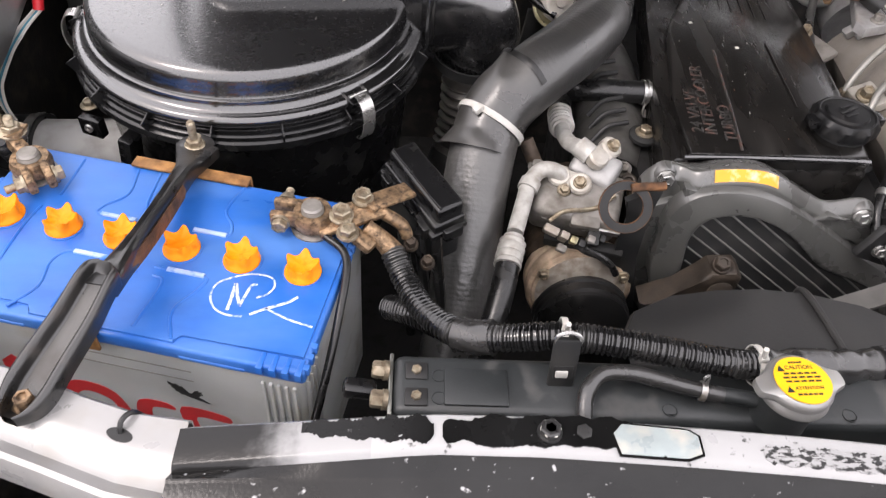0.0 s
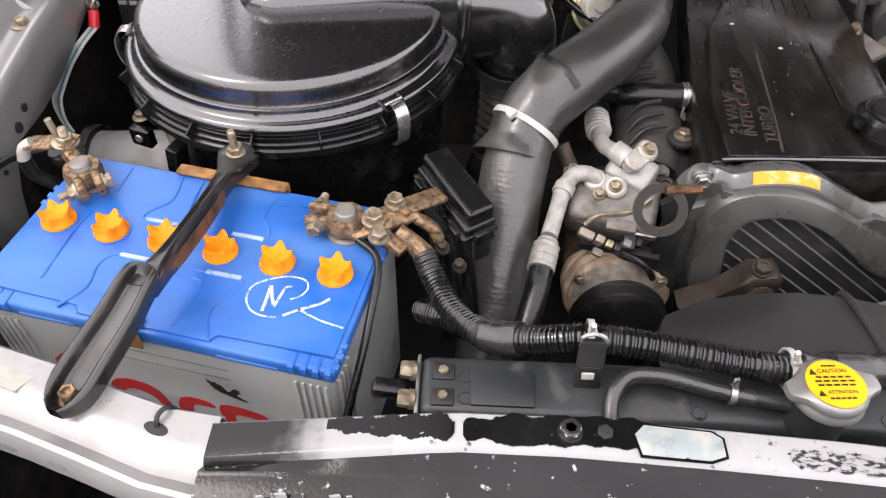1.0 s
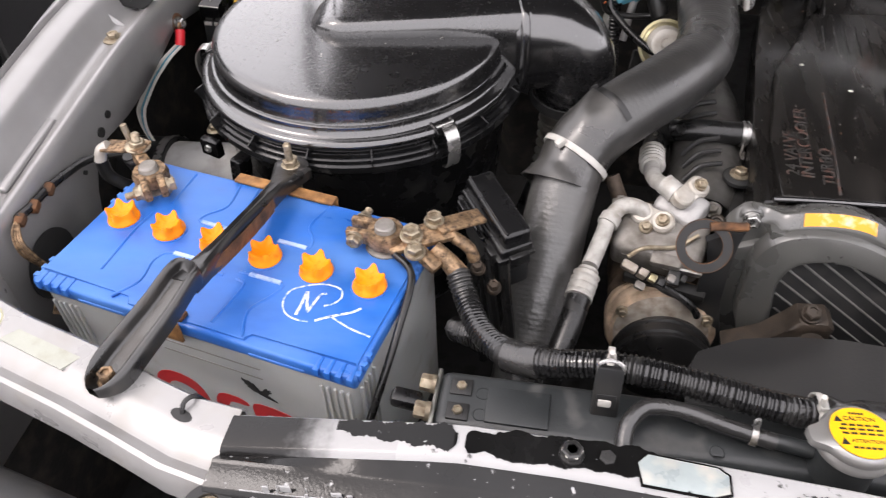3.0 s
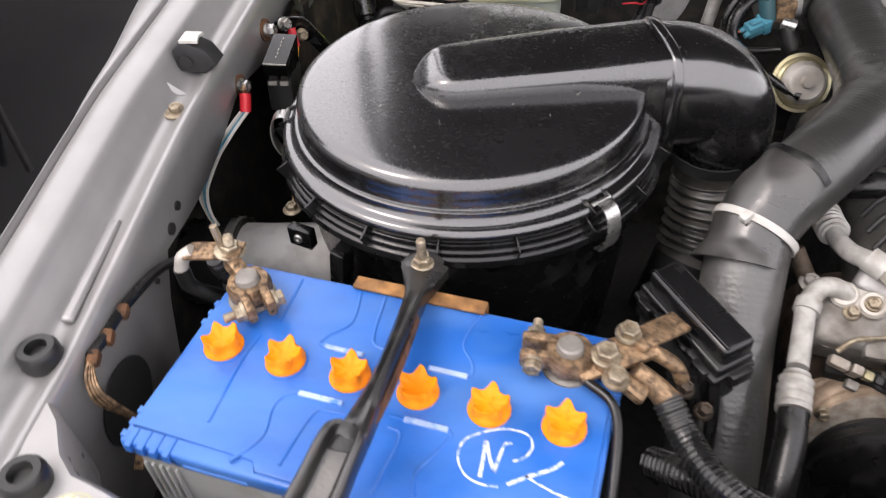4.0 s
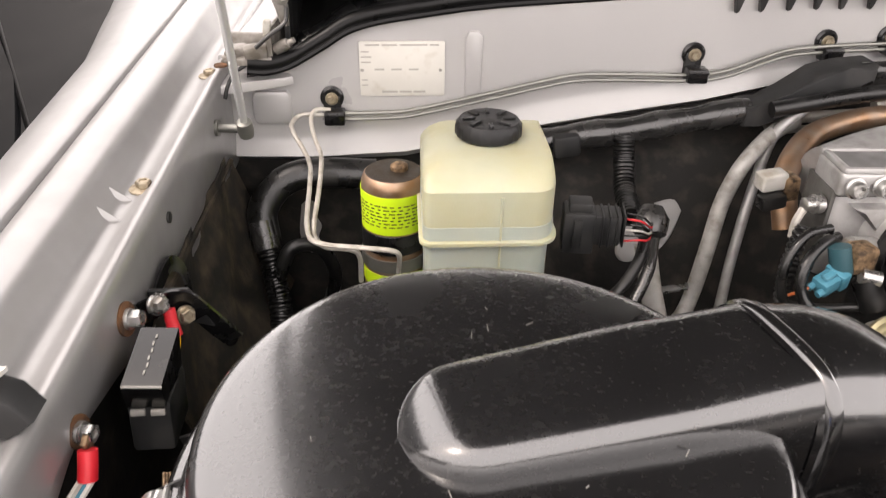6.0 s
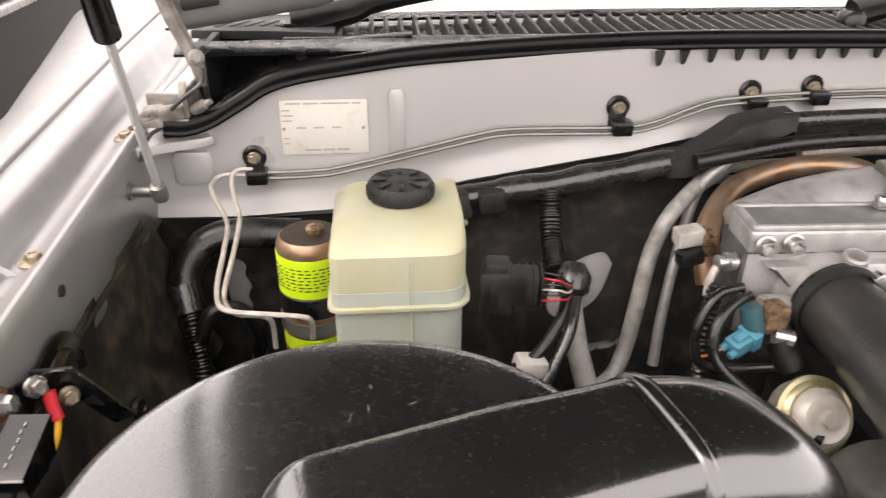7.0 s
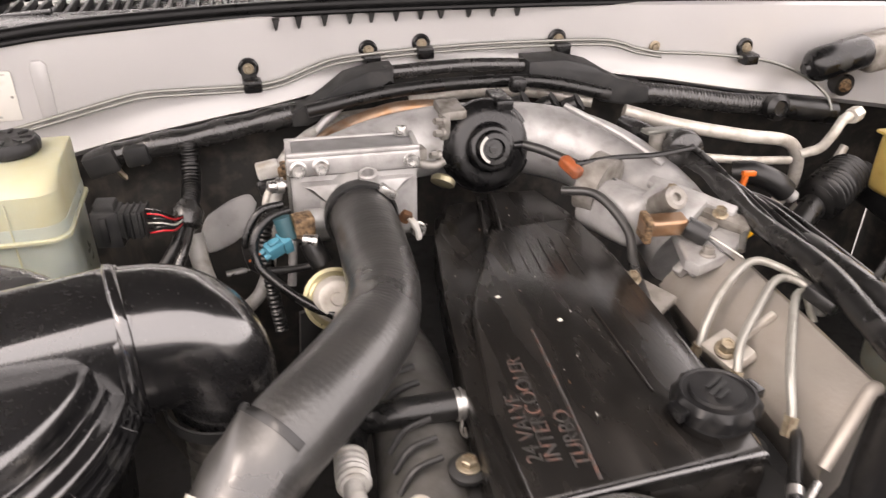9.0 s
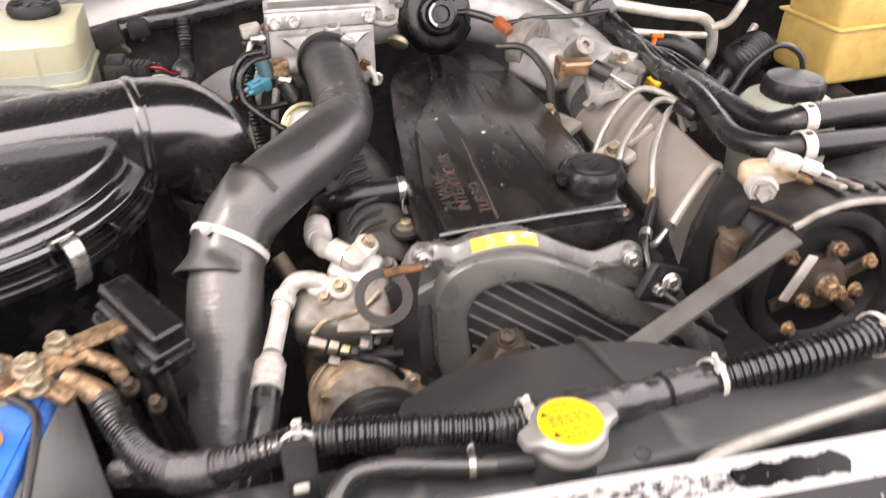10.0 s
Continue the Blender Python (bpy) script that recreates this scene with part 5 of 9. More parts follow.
part("bolt", hexbolt(B(), (-0.221, 0.3985, 1.0235), (0, 0, 1), 0.0062, 0.010, 1.55), BRASSY, hold, "weathered hexagon bolt")
part("end_pad", lathe(B(), [(0.016, 0), (0.0165, 0.004), (0.012, 0.006)], M((-0.1765, 0.664, 1.011)), 22), HOLD, hold)
part("nut", hexbolt(B(), (-0.1765, 0.664, 1.016), (0, 0, 1), 0.0068, 0.006, 1.35, 0.020), ZINC, hold, "zinc nut on a threaded stud")
part("stud", lathe(B(), [(0.004, 0), (0.004, 0.22)], M((-0.1765, 0.672, 0.80)), 10), ZINC, hold)
part("rear_clip", box(B(), (0.105, 0.010, 0.003), BA @ M((0.150, 0.171, BTOP + 0.0025)), 0.001), CLIPRUST, hold, "rusty angle clip over the lid edge")
part("rear_clip", box(B(), (0.105, 0.003, 0.018), BA @ M((0.150, 0.1765, BTOP - 0.005)), 0.001), CLIPRUST, hold)
part("front_clip", box(B(), (0.016, 0.010, 0.004), BA @ M((0.145, 0.006, BTOP + 0.002)), 0.001), RUST, hold, "rusty hook over the lid edge")
part("front_clip", box(B(), (0.016, 0.003, 0.022), BA @ M((0.145, -0.003, BTOP - 0.008)), 0.001), CLIPRUST, hold)


# ---- battery terminals ----
def terminal(u, v, turn, name_label):
    """A clamp of two jaws with its bolt round a post."""
    t = thing("terminal_clamp", bat(u, v, BTOP + 0.004), name_label, "battery terminal", "battery terminals")
    m = Matrix.Translation(bat(u, v, BTOP + 0.006)) @ pose(0, 0, 0, 0, 0, turn)
    bm = B()
    lathe(bm, [(0.0098, 0), (0.0165, 0), (0.0170, 0.008), (0.0150, 0.013), (0.0098, 0.013)], m, 26)
    part("ring", bm, BRASSY, t)
    for s in (-1, 1):
        part("jaw", box(B(), (0.024, 0.007, 0.014), m @ M((0.021, s * 0.0075, 0.007)), 0.002), BRASSY, t)
    part("post_top", lathe(B(), [(0.0088, 0), (0.0088, 0.017), (0.0075, 0.0185)], m, 22), ALUDULL, t, "grey lead post top")
    bm = B()
    hexbolt(bm, m @ Vector((0.024, -0.011, 0.007)), m.to_3x3() @ Vector((0, -1, 0)), 0.0065, 0.006, 1.2, 0.010)
    part("bolt", bm, ZINC, t)
    part("nut", hexbolt(B(), m @ Vector((0.024, 0.011, 0.007)), m.to_3x3() @ Vector((0, 1, 0)), 0.0065, 0.006, 1.2), ZINC, t)
    return t, m


t1, m1 = terminal(0.026, 0.138, -55, "corroded brass clamp on the battery post with a lug above")
part("lug", box(B(), (0.046, 0.020, 0.003), M((-0.336, 0.653, 1.030), 4, 6, 178), 0.001), BRASSY, t1, "flat cable lug")
part("lug_bolt", hexbolt(B(), (-0.323, 0.653, 1.031), (0.1, 0, 1), 0.0075, 0.006, 1.6, 0.010), ZINC, t1)
part("wing_stud", tube(B(), [(-0.328, 0.653, 1.034), (-0.331, 0.654, 1.055)], 0.0032, 8, 2), ZINC, t1)
part("crimp", tube(B(), [(-0.353, 0.652, 1.030), (-0.362, 0.650, 1.024), (-0.366, 0.649, 1.012)], 0.0058, 10), PALE, t1, "pale crimped cable end")
part("cable", tube(B(), [(-0.366, 0.649, 1.014), (-0.365, 0.652, 0.99), (-0.350, 0.665, 0.965), (-0.350, 0.69, 0.935), (-0.36, 0.72, 0.86)], 0.0065, 10), RUBBER, t1, "black earth cable")
part("cable", tube(B(), [(-0.345, 0.665, 1.01), (-0.342, 0.672, 0.985), (-0.340, 0.69, 0.95), (-0.345, 0.71, 0.90)], 0.0085, 12, step=0.0016, radius=ridged(0.0085, 0.004, 0.0012)), RUBBER, t1, "ribbed cable sleeve")
part("riser", box(B(), (0.020, 0.012, 0.016), M((-0.318, 0.645, 1.022), 0, 18, -40), 0.003), BRASSY, t1)
t2, m2 = terminal(0.270, 0.138, 175, "corroded copper clamp with a cluster of bolts and cable lugs")
for (x, y, z), r in (((-0.042, 0.582, 1.020), 0.0078), ((-0.026, 0.602, 1.020), 0.0070), ((-0.036, 0.566, 1.016), 0.0070)):
    part("cluster_bolt", hexbolt(B(), (x, y, z), (0.05, -0.1, 1), r, 0.007, 1.3), ZINC, t2, "weathered hexagon bolt")
part("plate", box(B(), (0.058, 0.024, 0.006), M((-0.036, 0.588, 1.014), 6, -4, 25), 0.002), BRASSY, t2)
part("plate", box(B(), (0.046, 0.019, 0.004), M((-0.005, 0.609, 1.017), 0, 8, 38), 0.0015), BRASSY, t2, "tan link plate to the fuse box")
part("plate", box(B(), (0.038, 0.013, 0.009), M((-0.031, 0.571, 1.010), 0, 20, -32), 0.003), BRASSY, t2)
part("lug", tube(B(), [(-0.022, 0.578, 1.013), (-0.008, 0.572, 1.003), (0.003, 0.566, 0.993)], 0.009, 10, radius=lambda s, t: 0.0065 + 0.003 * s / t), BRASSY, t2)
part("lug", tube(B(), [(-0.010, 0.594, 1.014), (0.006, 0.589, 1.006), (0.012, 0.586, 0.995)], 0.0055, 10), BRASSY, t2)

# fuse box beside the battery
fuse = thing("fuse_box", (0.02, 0.625, 0.985), "black plastic fusible-link box beside the battery", "fuse box")
fm = M((0.0235, 0.632, 1.004), 4, 3, -58)
part("cover", box(B(), (0.084, 0.026, 0.026), fm @ M((0, 0.003, 0.006)), 0.004, 3), BLACK, fuse)
part("rim", box(B(), (0.092, 0.036, 0.006), fm @ M((0, 0, -0.008)), 0.002), BLACK, fuse)
part("body", box(B(), (0.080, 0.030, 0.040), fm @ M((0, 0, -0.032)), 0.004), MATTE, fuse)
for k in (-0.03, 0.032):
    part("latch", box(B(), (0.014, 0.006, 0.014), fm @ M((k, -0.019, -0.008)), 0.0015), BLACK, fuse)
part("latch", box(B(), (0.006, 0.018, 0.012), fm @ M((0.050, 0, -0.004)), 0.0015), BLACK, fuse)
part("ridge", box(B(), (0.080, 0.003, 0.003), fm @ M((0, -0.006, 0.0195)), 0.001), BLACK, fuse)
part("lid_step", box(B(), (0.088, 0.031, 0.010), fm @ M((0, 0.001, -0.001)), 0.0025, 3), BLACK, fuse)
part("lid_tab", box(B(), (0.024, 0.004, 0.004), fm @ M((0.004, -0.0185, -0.004)), 0.001), BLACK, fuse)
for p in ((0.015, 0.585, 0.985), (0.030, 0.580, 0.968), (0.005, 0.582, 0.965)):
    part("stud_bolt", hexbolt(B(), p, (0, -0.4, 1), 0.0048, 0.009, 1.4), GRIME, fuse)
for dx in (0.0, 0.014, 0.028):
    part("lead", tube(B(), [(0.008 + dx, 0.596, 0.99), (0.012 + dx, 0.588, 0.955), (0.018 + dx, 0.59, 0.90), (0.02 + dx, 0.60, 0.84)], 0.005, 8), RUBBER, fuse)

# corrugated loom from the battery along the radiator
loom = thing("wiring_loom", (0.1, 0.48, 0.99), "black corrugated wiring loom taped in places and tied above the radiator", "wiring loom")
loom_pts = [(0.000, 0.568, 0.996), (0.012, 0.545, 0.985), (0.028, 0.515, 0.985), (0.052, 0.488, 0.995), (0.085, 0.474, 1.010), (0.125, 0.469, 1.022), (0.175, 0.462, 1.024), (0.235, 0.452, 1.022), (0.270, 0.452, 1.018)]
part("sleeve", tube(B(), loom_pts, 0.012, 14, step=0.0011, radius=ridged(0.0108, 0.0040, 0.0013)), LOOM, loom)
loom_b = [(0.262, 0.452, 1.019), (0.30, 0.455, 1.014), (0.36, 0.467, 1.001), (0.405, 0.472, 0.999), (0.425, 0.471, 1.001)]
part("taped_run", tube(B(), loom_b, 0.0125, 14, radius=lambda s, t: 0.0125 + 0.0012 * math.sin(s * 260)), TAPE, loom, "shiny black taped run")
part("sleeve", tube(B(), [(0.42, 0.471, 1.001), (0.45, 0.466, 1.009), (0.49, 0.462, 1.017), (0.527, 0.463, 1.022), (0.60, 0.475, 1.022), (0.70, 0.50, 1.01)], 0.012, 14, step=0.0011, radius=ridged(0.0135, 0.0055, 0.002)), LOOM, loom)
part("branch", tube(B(), [(0.06, 0.490, 0.985), (0.045, 0.510, 0.972), (0.02, 0.535, 0.955), (0.0, 0.56, 0.93)], 0.011, 12, step=0.0012, radius=ridged(0.012, 0.0046, 0.0016)), LOOM, loom)
part("tape", tube(B(), [(0.052, 0.488, 0.995), (0.066, 0.481, 1.0), (0.078, 0.477, 1.006)], 0.0135, 14), TAPE, loom)
part("tape", tube(B(), [(0.292, 0.454, 1.015), (0.318, 0.457, 1.011)], 0.0142, 14, 2), TAPE, loom)
part("tape", tube(B(), [(0.368, 0.468, 1.001), (0.395, 0.471, 0.999)], 0.0146, 14, 2), TAPE, loom)


def tie(at, d, r, tail, label="white nylon cable tie", parent=None):
    """A cable tie: a band, its head and its tail."""
    m = toward(at, d)
    bm = B()
    lathe(bm, [(r, -0.0022), (r + 0.0012, -0.0022), (r + 0.0012, 0.0022), (r, 0.0022), (r, -0.0022)], m, 28)
    top = m.translation + Vector((0, -0.3, 1)).normalized() * (r + 0.001)
    box(bm, (0.006, 0.006, 0.006), Matrix.Translation(top), 0.001)
    tube(bm, [top, top + Vector(tail) * 0.5, top + Vector(tail)], 0.002, 6, 3)
    return part("cable_tie", bm, WHITEPL, parent, label)


tie((0.125, 0.469, 1.022), (1, -0.08, 0), 0.0125, (-0.001, -0.004, 0.012), parent=loom)
tie((0.262, 0.452, 1.019), (1, 0, 0), 0.0135, (-0.004, -0.002, 0.014), parent=loom)
tie((0.407, 0.470, 1.002), (1, 0.15, 0), 0.0140, (-0.006, 0.002, 0.012), parent=loom)
tie((0.527, 0.463, 1.022), (1, 0.05, 0), 0.0150, (0.004, -0.004, 0.012), parent=loom)
latch = thing("latch_cable", (0.45, 0.405, 1.02), "pale grey latch cable along the cross bar", "cable")
part("cable", tube(B(), [(0.318, 0.372, 1.012), (0.335, 0.384, 1.018), (0.359, 0.396, 1.020), (0.42, 0.404, 1.020), (0.491, 0.410, 1.020), (0.60, 0.418, 1.020), (0.75, 0.425, 1.01)], 0.0048, 10), PIPEGREY, latch)

# ---- radiator ----
radiator = thing("radiator", (0.35, 0.43, 0.55), "radiator with a dark grey plastic top tank", "radiator")
bm = B()
box(bm, (0.80, 0.050, 0.05), M((0.405, 0.440, 0.976)), 0.008, 3)
part("top_tank", bm, RADTANK, radiator, "dark grey plastic top tank")
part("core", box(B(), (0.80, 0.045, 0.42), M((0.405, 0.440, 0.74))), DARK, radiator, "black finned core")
part("raised_pad", box(B(), (0.045, 0.030, 0.003), M((0.064, 0.437, 1.0015)), 0.001), RADTANK, radiator)
for x in (0.018, ):
    for y in (0.449, 0.428):
        part("bolt_recess", box(B(), (0.016, 0.014, 0.006), M((0.022, y, 0.9995)), 0.001), INK, radiator)
        part("bolt", hexbolt(B(), (0.022, y, 1.000), (0, 0, 1), 0.0038, 0.004, 1.2), ZINC, radiator)
for y in (0.452, 0.428):
    part("side_bolt", hexbolt(B(), (0.002, y, 0.996), (-1, 0, 0.15), 0.0066, 0.009, 1.1), ZINC, radiator, "zinc side bolt")
part("side_bracket", box(B(), (0.003, 0.050, 0.045), M((0.004, 0.440, 0.977)), 0.001), BRAKEPIPE, radiator)
part("side_clip", box(B(), (0.024, 0.014, 0.012), M((-0.018, 0.440, 0.990), 0, 10, 0), 0.004), BLACK, radiator)
for x, y in ((0.038, 0.446), (0.038, 0.428), (0.20, 0.424), (0.33, 0.424)):
    part("moulding_ring", lathe(B(), [(0.0045, 0), (0.0055, 0.0004), (0.0052, 0.001), (0.0046, 0.001), (0.0042, 0)], M((x, y, 1.0005)), 20), RADTANK, radiator)
brk = part("loom_bracket", box(B(), (0.019, 0.005, 0.046), M((0.124, 0.4475, 1.019), -14, 0, 0), 0.0015), MATTE, radiator, "black loom bracket with a pale clip")
part("clip_recess", box(B(), (0.014, 0.002, 0.012), M((0.124, 0.4440, 1.014), -14, 0, 0), 0.0008), INK, brk)
part("pale_clip", box(B(), (0.009, 0.003, 0.006), M((0.123, 0.4430, 1.013), -14, 0, 0), 0.001), WHITEPL, brk)
part("hook", tube(B(), [(0.116, 0.451, 1.036), (0.116, 0.453, 1.043), (0.124, 0.454, 1.047), (0.132, 0.453, 1.043), (0.132, 0.451, 1.036)], 0.0016, 8), STEEL, brk)
part("neck", lathe(B(), [(0.020, 0), (0.019, 0.018), (0.0205, 0.022), (0.0205, 0.032), (0.016, 0.034)], M((0.277, 0.424, 1.0)), 30), RADTANK, radiator)
part("neck_spout", tube(B(), [(0.262, 0.427, 1.012), (0.235, 0.432, 1.011), (0.222, 0.434, 1.010)], 0.0055, 10), RADTANK, radiator)


def eared(a, r, z):
    return 1.0 + 0.38 * min(1.0, 1.5 * (max(0.0, math.cos(a)) ** 26 + max(0.0, -math.cos(a)) ** 26)) * (1 if r > 0.0205 else 0)


bm = B()
lathe(bm, [(0.0, 0.0085), (0.0190, 0.0085), (0.0215, 0.0070), (0.0226, 0.0080), (0.0229, 0.0105), (0.0222, 0.0135), (0.0200, 0.0155), (0.0, 0.0157)], M((0.277, 0.424, 1.028), -4, 0, 8), 96, eared)
lathe(bm, [(0.0205, -0.001), (0.0232, 0.0), (0.0236, 0.002), (0.0225, 0.0045), (0.0200, 0.0085)], M((0.277, 0.424, 1.028), -4, 0, 8), 48)
rcap = part("radiator_cap", bm, PALECAP, radiator, "silver two-eared cap with a yellow warning disc")
part("warning_disc", lathe(B(), [(0.0189, 0), (0.0189, 0.0008), (0.0, 0.0009)], M((0.277, 0.424, 1.044), -4, 0, 8), 40), YELLOW, rcap, "yellow warning disc with black print")
disc = rcap
dm = M((0.277, 0.424, 1.0450), -4, 0, 4) @ Matrix.Scale(0.80, 4)
part("print", lettering("CAUTION", 0.0054, dm @ M((0.001, 0.0125, 0)), 0.0002), INK, disc)
part("print", lettering("ATTENTION", 0.0044, dm @ M((0.002, -0.0085, 0)), 0.0002), INK, disc)
for y, w in ((0.0178, 0.012), (0.0065, 0.030), (0.0025, 0.034), (-0.0015, 0.032), (-0.0145, 0.022)):
    for k in range(5):
        x = -w / 2 + w * (k + 0.5) / 5
        part("print_bar", box(B(), (w / 6.5, 0.0017, 0.0004), dm @ M((x, y, 0))), INK, disc)
for x, y in ((-0.0155, 0.0118), (-0.0155, -0.0095)):
    part("triangle", prism(B(), [(x - 0.0032, y - 0.0028), (x + 0.0032, y - 0.0028), (x, y + 0.003)], 0, 0.0004, dm), INK, disc)
overflow = thing("overflow_hose", (0.18, 0.42, 1.0), "thin black overflow hose looping from the radiator neck", "hose")
part("hose", tube(B(), [(0.236, 0.431, 1.011), (0.205, 0.437, 1.013), (0.175, 0.443, 1.016), (0.152, 0.442, 1.016), (0.140, 0.430, 1.013), (0.137, 0.415, 1.006), (0.140, 0.403, 0.995), (0.146, 0.394, 0.97)], 0.0058, 12), HOSE, overflow)
bm = B()
lathe(bm, [(0.0060, -0.002), (0.0072, -0.002), (0.0072, 0.002), (0.0060, 0.002)], toward((0.222, 0.4335, 1.012), (1, -0.2, 0)), 20)
tube(bm, [(0.222, 0.4335, 1.019), (0.2195, 0.435, 1.025), (0.2225, 0.436, 1.027), (0.2225, 0.4335, 1.019)], 0.0011, 6)
part("spring_clip", bm, STEEL, overflow)
shroud = thing("fan_shroud", (0.33, 0.51, 0.90), "dark plastic fan shroud behind the radiator", "fan shroud")
bm = B()
arc = [(0.185, 0.500), (0.200, 0.530), (0.235, 0.548), (0.275, 0.556), (0.315, 0.559), (0.355, 0.556), (0.398, 0.545), (0.440, 0.522), (0.470, 0.498)]
bm = B()
strip_loft(bm, [[Vector((x, 0.468, 0.985)) for x, y in arc], [Vector((x, 0.468 * 0.5 + y * 0.5, 0.982)) for x, y in arc], [Vector((x, y, 0.976)) for x, y in arc], [Vector((x, y + 0.004, 0.965)) for x, y in arc], [Vector((x, y + 0.004, 0.86)) for x, y in arc]])
thicken(bm, 0.003)
part("cowl", bm, SHROUD, shroud)
part("rib", tube(B(), [(0.362, 0.470, 0.986), (0.352, 0.556, 0.978), (0.352, 0.561, 0.95)], 0.003, 8), SHROUD, shroud)

# ---- air cleaner ----
AC = Vector((-0.158, 0.868, 0.0))
cleaner = thing("air_cleaner", (AC.x, AC.y, 0.70), "round glossy black air cleaner with a snail-shaped lid", "air cleaner")
AM = Matrix.Translation(AC)
lid_p = part("lid", lathe(B(), [(0.1725, 1.0125), (0.1770, 1.0150), (0.1785, 1.0185), (0.1782, 1.0215), (0.1765, 1.0240), (0.1740, 1.0252), (0.1715, 1.0254), (0.1690, 1.0262), (0.1668, 1.0285), (0.1655, 1.0320), (0.1652, 1.0345), (0.1640, 1.0352), (0.1620, 1.0354), (0.1614, 1.0362), (0.1610, 1.0450), (0.1604, 1.0515), (0.1590, 1.0560), (0.1565, 1.0590), (0.1530, 1.0608), (0.147, 1.0616), (0.135, 1.0624), (0.112, 1.0636), (0.0, 1.0645)], AM, 128), LID, cleaner, "glossy black lid with dust and scratches")
part("flange", lathe(B(), [(0.168, 1.017), (0.1735, 1.0125), (0.1755, 1.0120), (0.1768, 1.0112), (0.1772, 1.0070), (0.1790, 1.0064), (0.1800, 1.0055), (0.1804, 1.0015), (0.1822, 1.0008), (0.1832, 0.9998), (0.1837, 0.9935), (0.1815, 0.9905), (0.172, 0.989)], AM, 96), BLACK, cleaner, "stepped black flange")
for k in range(18):
    a = 2 * math.pi * (k + 0.35) / 18
    part("rib", box(B(), (0.014, 0.0018, 0.022), AM @ pose(0, 0, 0, 0, 0, math.degrees(a)) @ M((0.1785, 0, 1.005), 0, 28, 0), 0.0005, 1), BLACK, cleaner)
part("base", lathe(B(), [(0.172, 0.992), (0.170, 0.985), (0.166, 0.975), (0.160, 0.90), (0.150, 0.78), (0.13, 0.72)], AM, 72), BLACK, cleaner)
for a in (-48, 186, 80):
    d = Vector((math.cos(math.radians(a)), math.sin(math.radians(a)), 0))
    c = B()
    p = AC + d * 0.172
    sd = Vector((-d.y, d.x, 0))
    ribbon(c, [p + Vector((0, 0, 1.023)) - d * 0.004, p + d * 0.010 + Vector((0, 0, 1.027)), p + d * 0.019 + Vector((0, 0, 1.018)), p + d * 0.021 + Vector((0, 0, 1.000)), p + d * 0.016 + Vector((0, 0, 0.984)), p + d * 0.008 + Vector((0, 0, 0.980))], 0.014, up=d, thick=0.0016)
    clip = part("clip", c, STEEL, cleaner, "sprung steel clip")
    for s in (-0.011, 0.011):
        part("clip_rib", box(B(), (0.016, 0.0016, 0.020), Matrix.Translation(p + sd * s + Vector((0, 0, 1.017))) @ pose(0, 0, 0, 0, 25, a), 0.0005, 1), BLACK, clip)
    part("clip_pivot", tube(B(), [p + sd * 0.010 + d * 0.004 + Vector((0, 0, 1.026)), p - sd * 0.010 + d * 0.004 + Vector((0, 0, 1.026))], 0.0018, 8, 2), STEEL, clip)
# raised duct along the lid to the elbow
bm = B()
rows = []
ax0, ax1 = Vector((-0.208, 0.852, 0)), Vector((0.022, 0.905, 0))
dirn = (ax1 - ax0).normalized()
nor = Vector((-dirn.y, dirn.x, 0))
L = (ax1 - ax0).length
for i in range(33):
    s = L * (i / 32) ** 1.3
    k = s / L
    full = 0.038 + 0.012 * k
    w = full * (math.sqrt(max(0.0, 1 - (1 - min(1.0, s / 0.040)) ** 2))) + 0.0008
    top = 1.0645 + 0.0235 * (1 - (1 - min(1, s / 0.034)) ** 2.4) * (0.72 + 0.28 * k)
    row = []
    for j in range(25):
        a = math.pi * j / 24
        ca, sa = math.cos(a), math.sin(a)
        q = 0.36
        row.append(ax0 + dirn * s + nor * (w * (abs(ca) ** q) * (1 if ca >= 0 else -1)) + Vector((0, 0, 1.045 - 0.055 * max(0, (k - 0.62) / 0.38) + (top - 1.045 + 0.055 * max(0, (k - 0.62) / 0.38)) * (sa ** q))))
    rows.append(row)
strip_loft(bm, rows)
part("duct", bm, LID, cleaner, "raised duct moulded on the lid", angle=60)
part("seam_band", strip_loft_bm([[Vector((x, 0.904, 1.036)) + nor * (w * abs(math.cos(a)) ** 0.6 * (1 if math.cos(a) > 0 else -1)) + Vector((0, 0, w * abs(math.sin(a)) ** 0.6 * (1 if math.sin(a) > 0 else -1))) for a in [2 * math.pi * k / 48 for k in range(49)]] for x, w in ((0.010, 0.0525), (0.0115, 0.0548), (0.0135, 0.0553), (0.017, 0.0553), (0.019, 0.0548), (0.0205, 0.0525))]), LID, cleaner, "narrow raised seam band", angle=50)
bm = B()
rows = []
keys = (((0.006, 0.904, 1.036), 0, 0.0535, 0.0525), ((0.026, 0.905, 1.036), 0, 0.0538, 0.0530), ((0.044, 0.906, 1.0355), 8, 0.0538, 0.053), ((0.058, 0.906, 1.032), 24, 0.053, 0.053),
        ((0.069, 0.905, 1.023), 45, 0.052, 0.052), ((0.0755, 0.903, 1.010), 66, 0.0505, 0.050), ((0.0785, 0.901, 0.995), 84, 0.049, 0.047), ((0.080, 0.900, 0.982), 90, 0.047, 0.045), ((0.081, 0.900, 0.968), 90, 0.045, 0.043))
spine = smooth_path([k[0] for k in keys], 5)
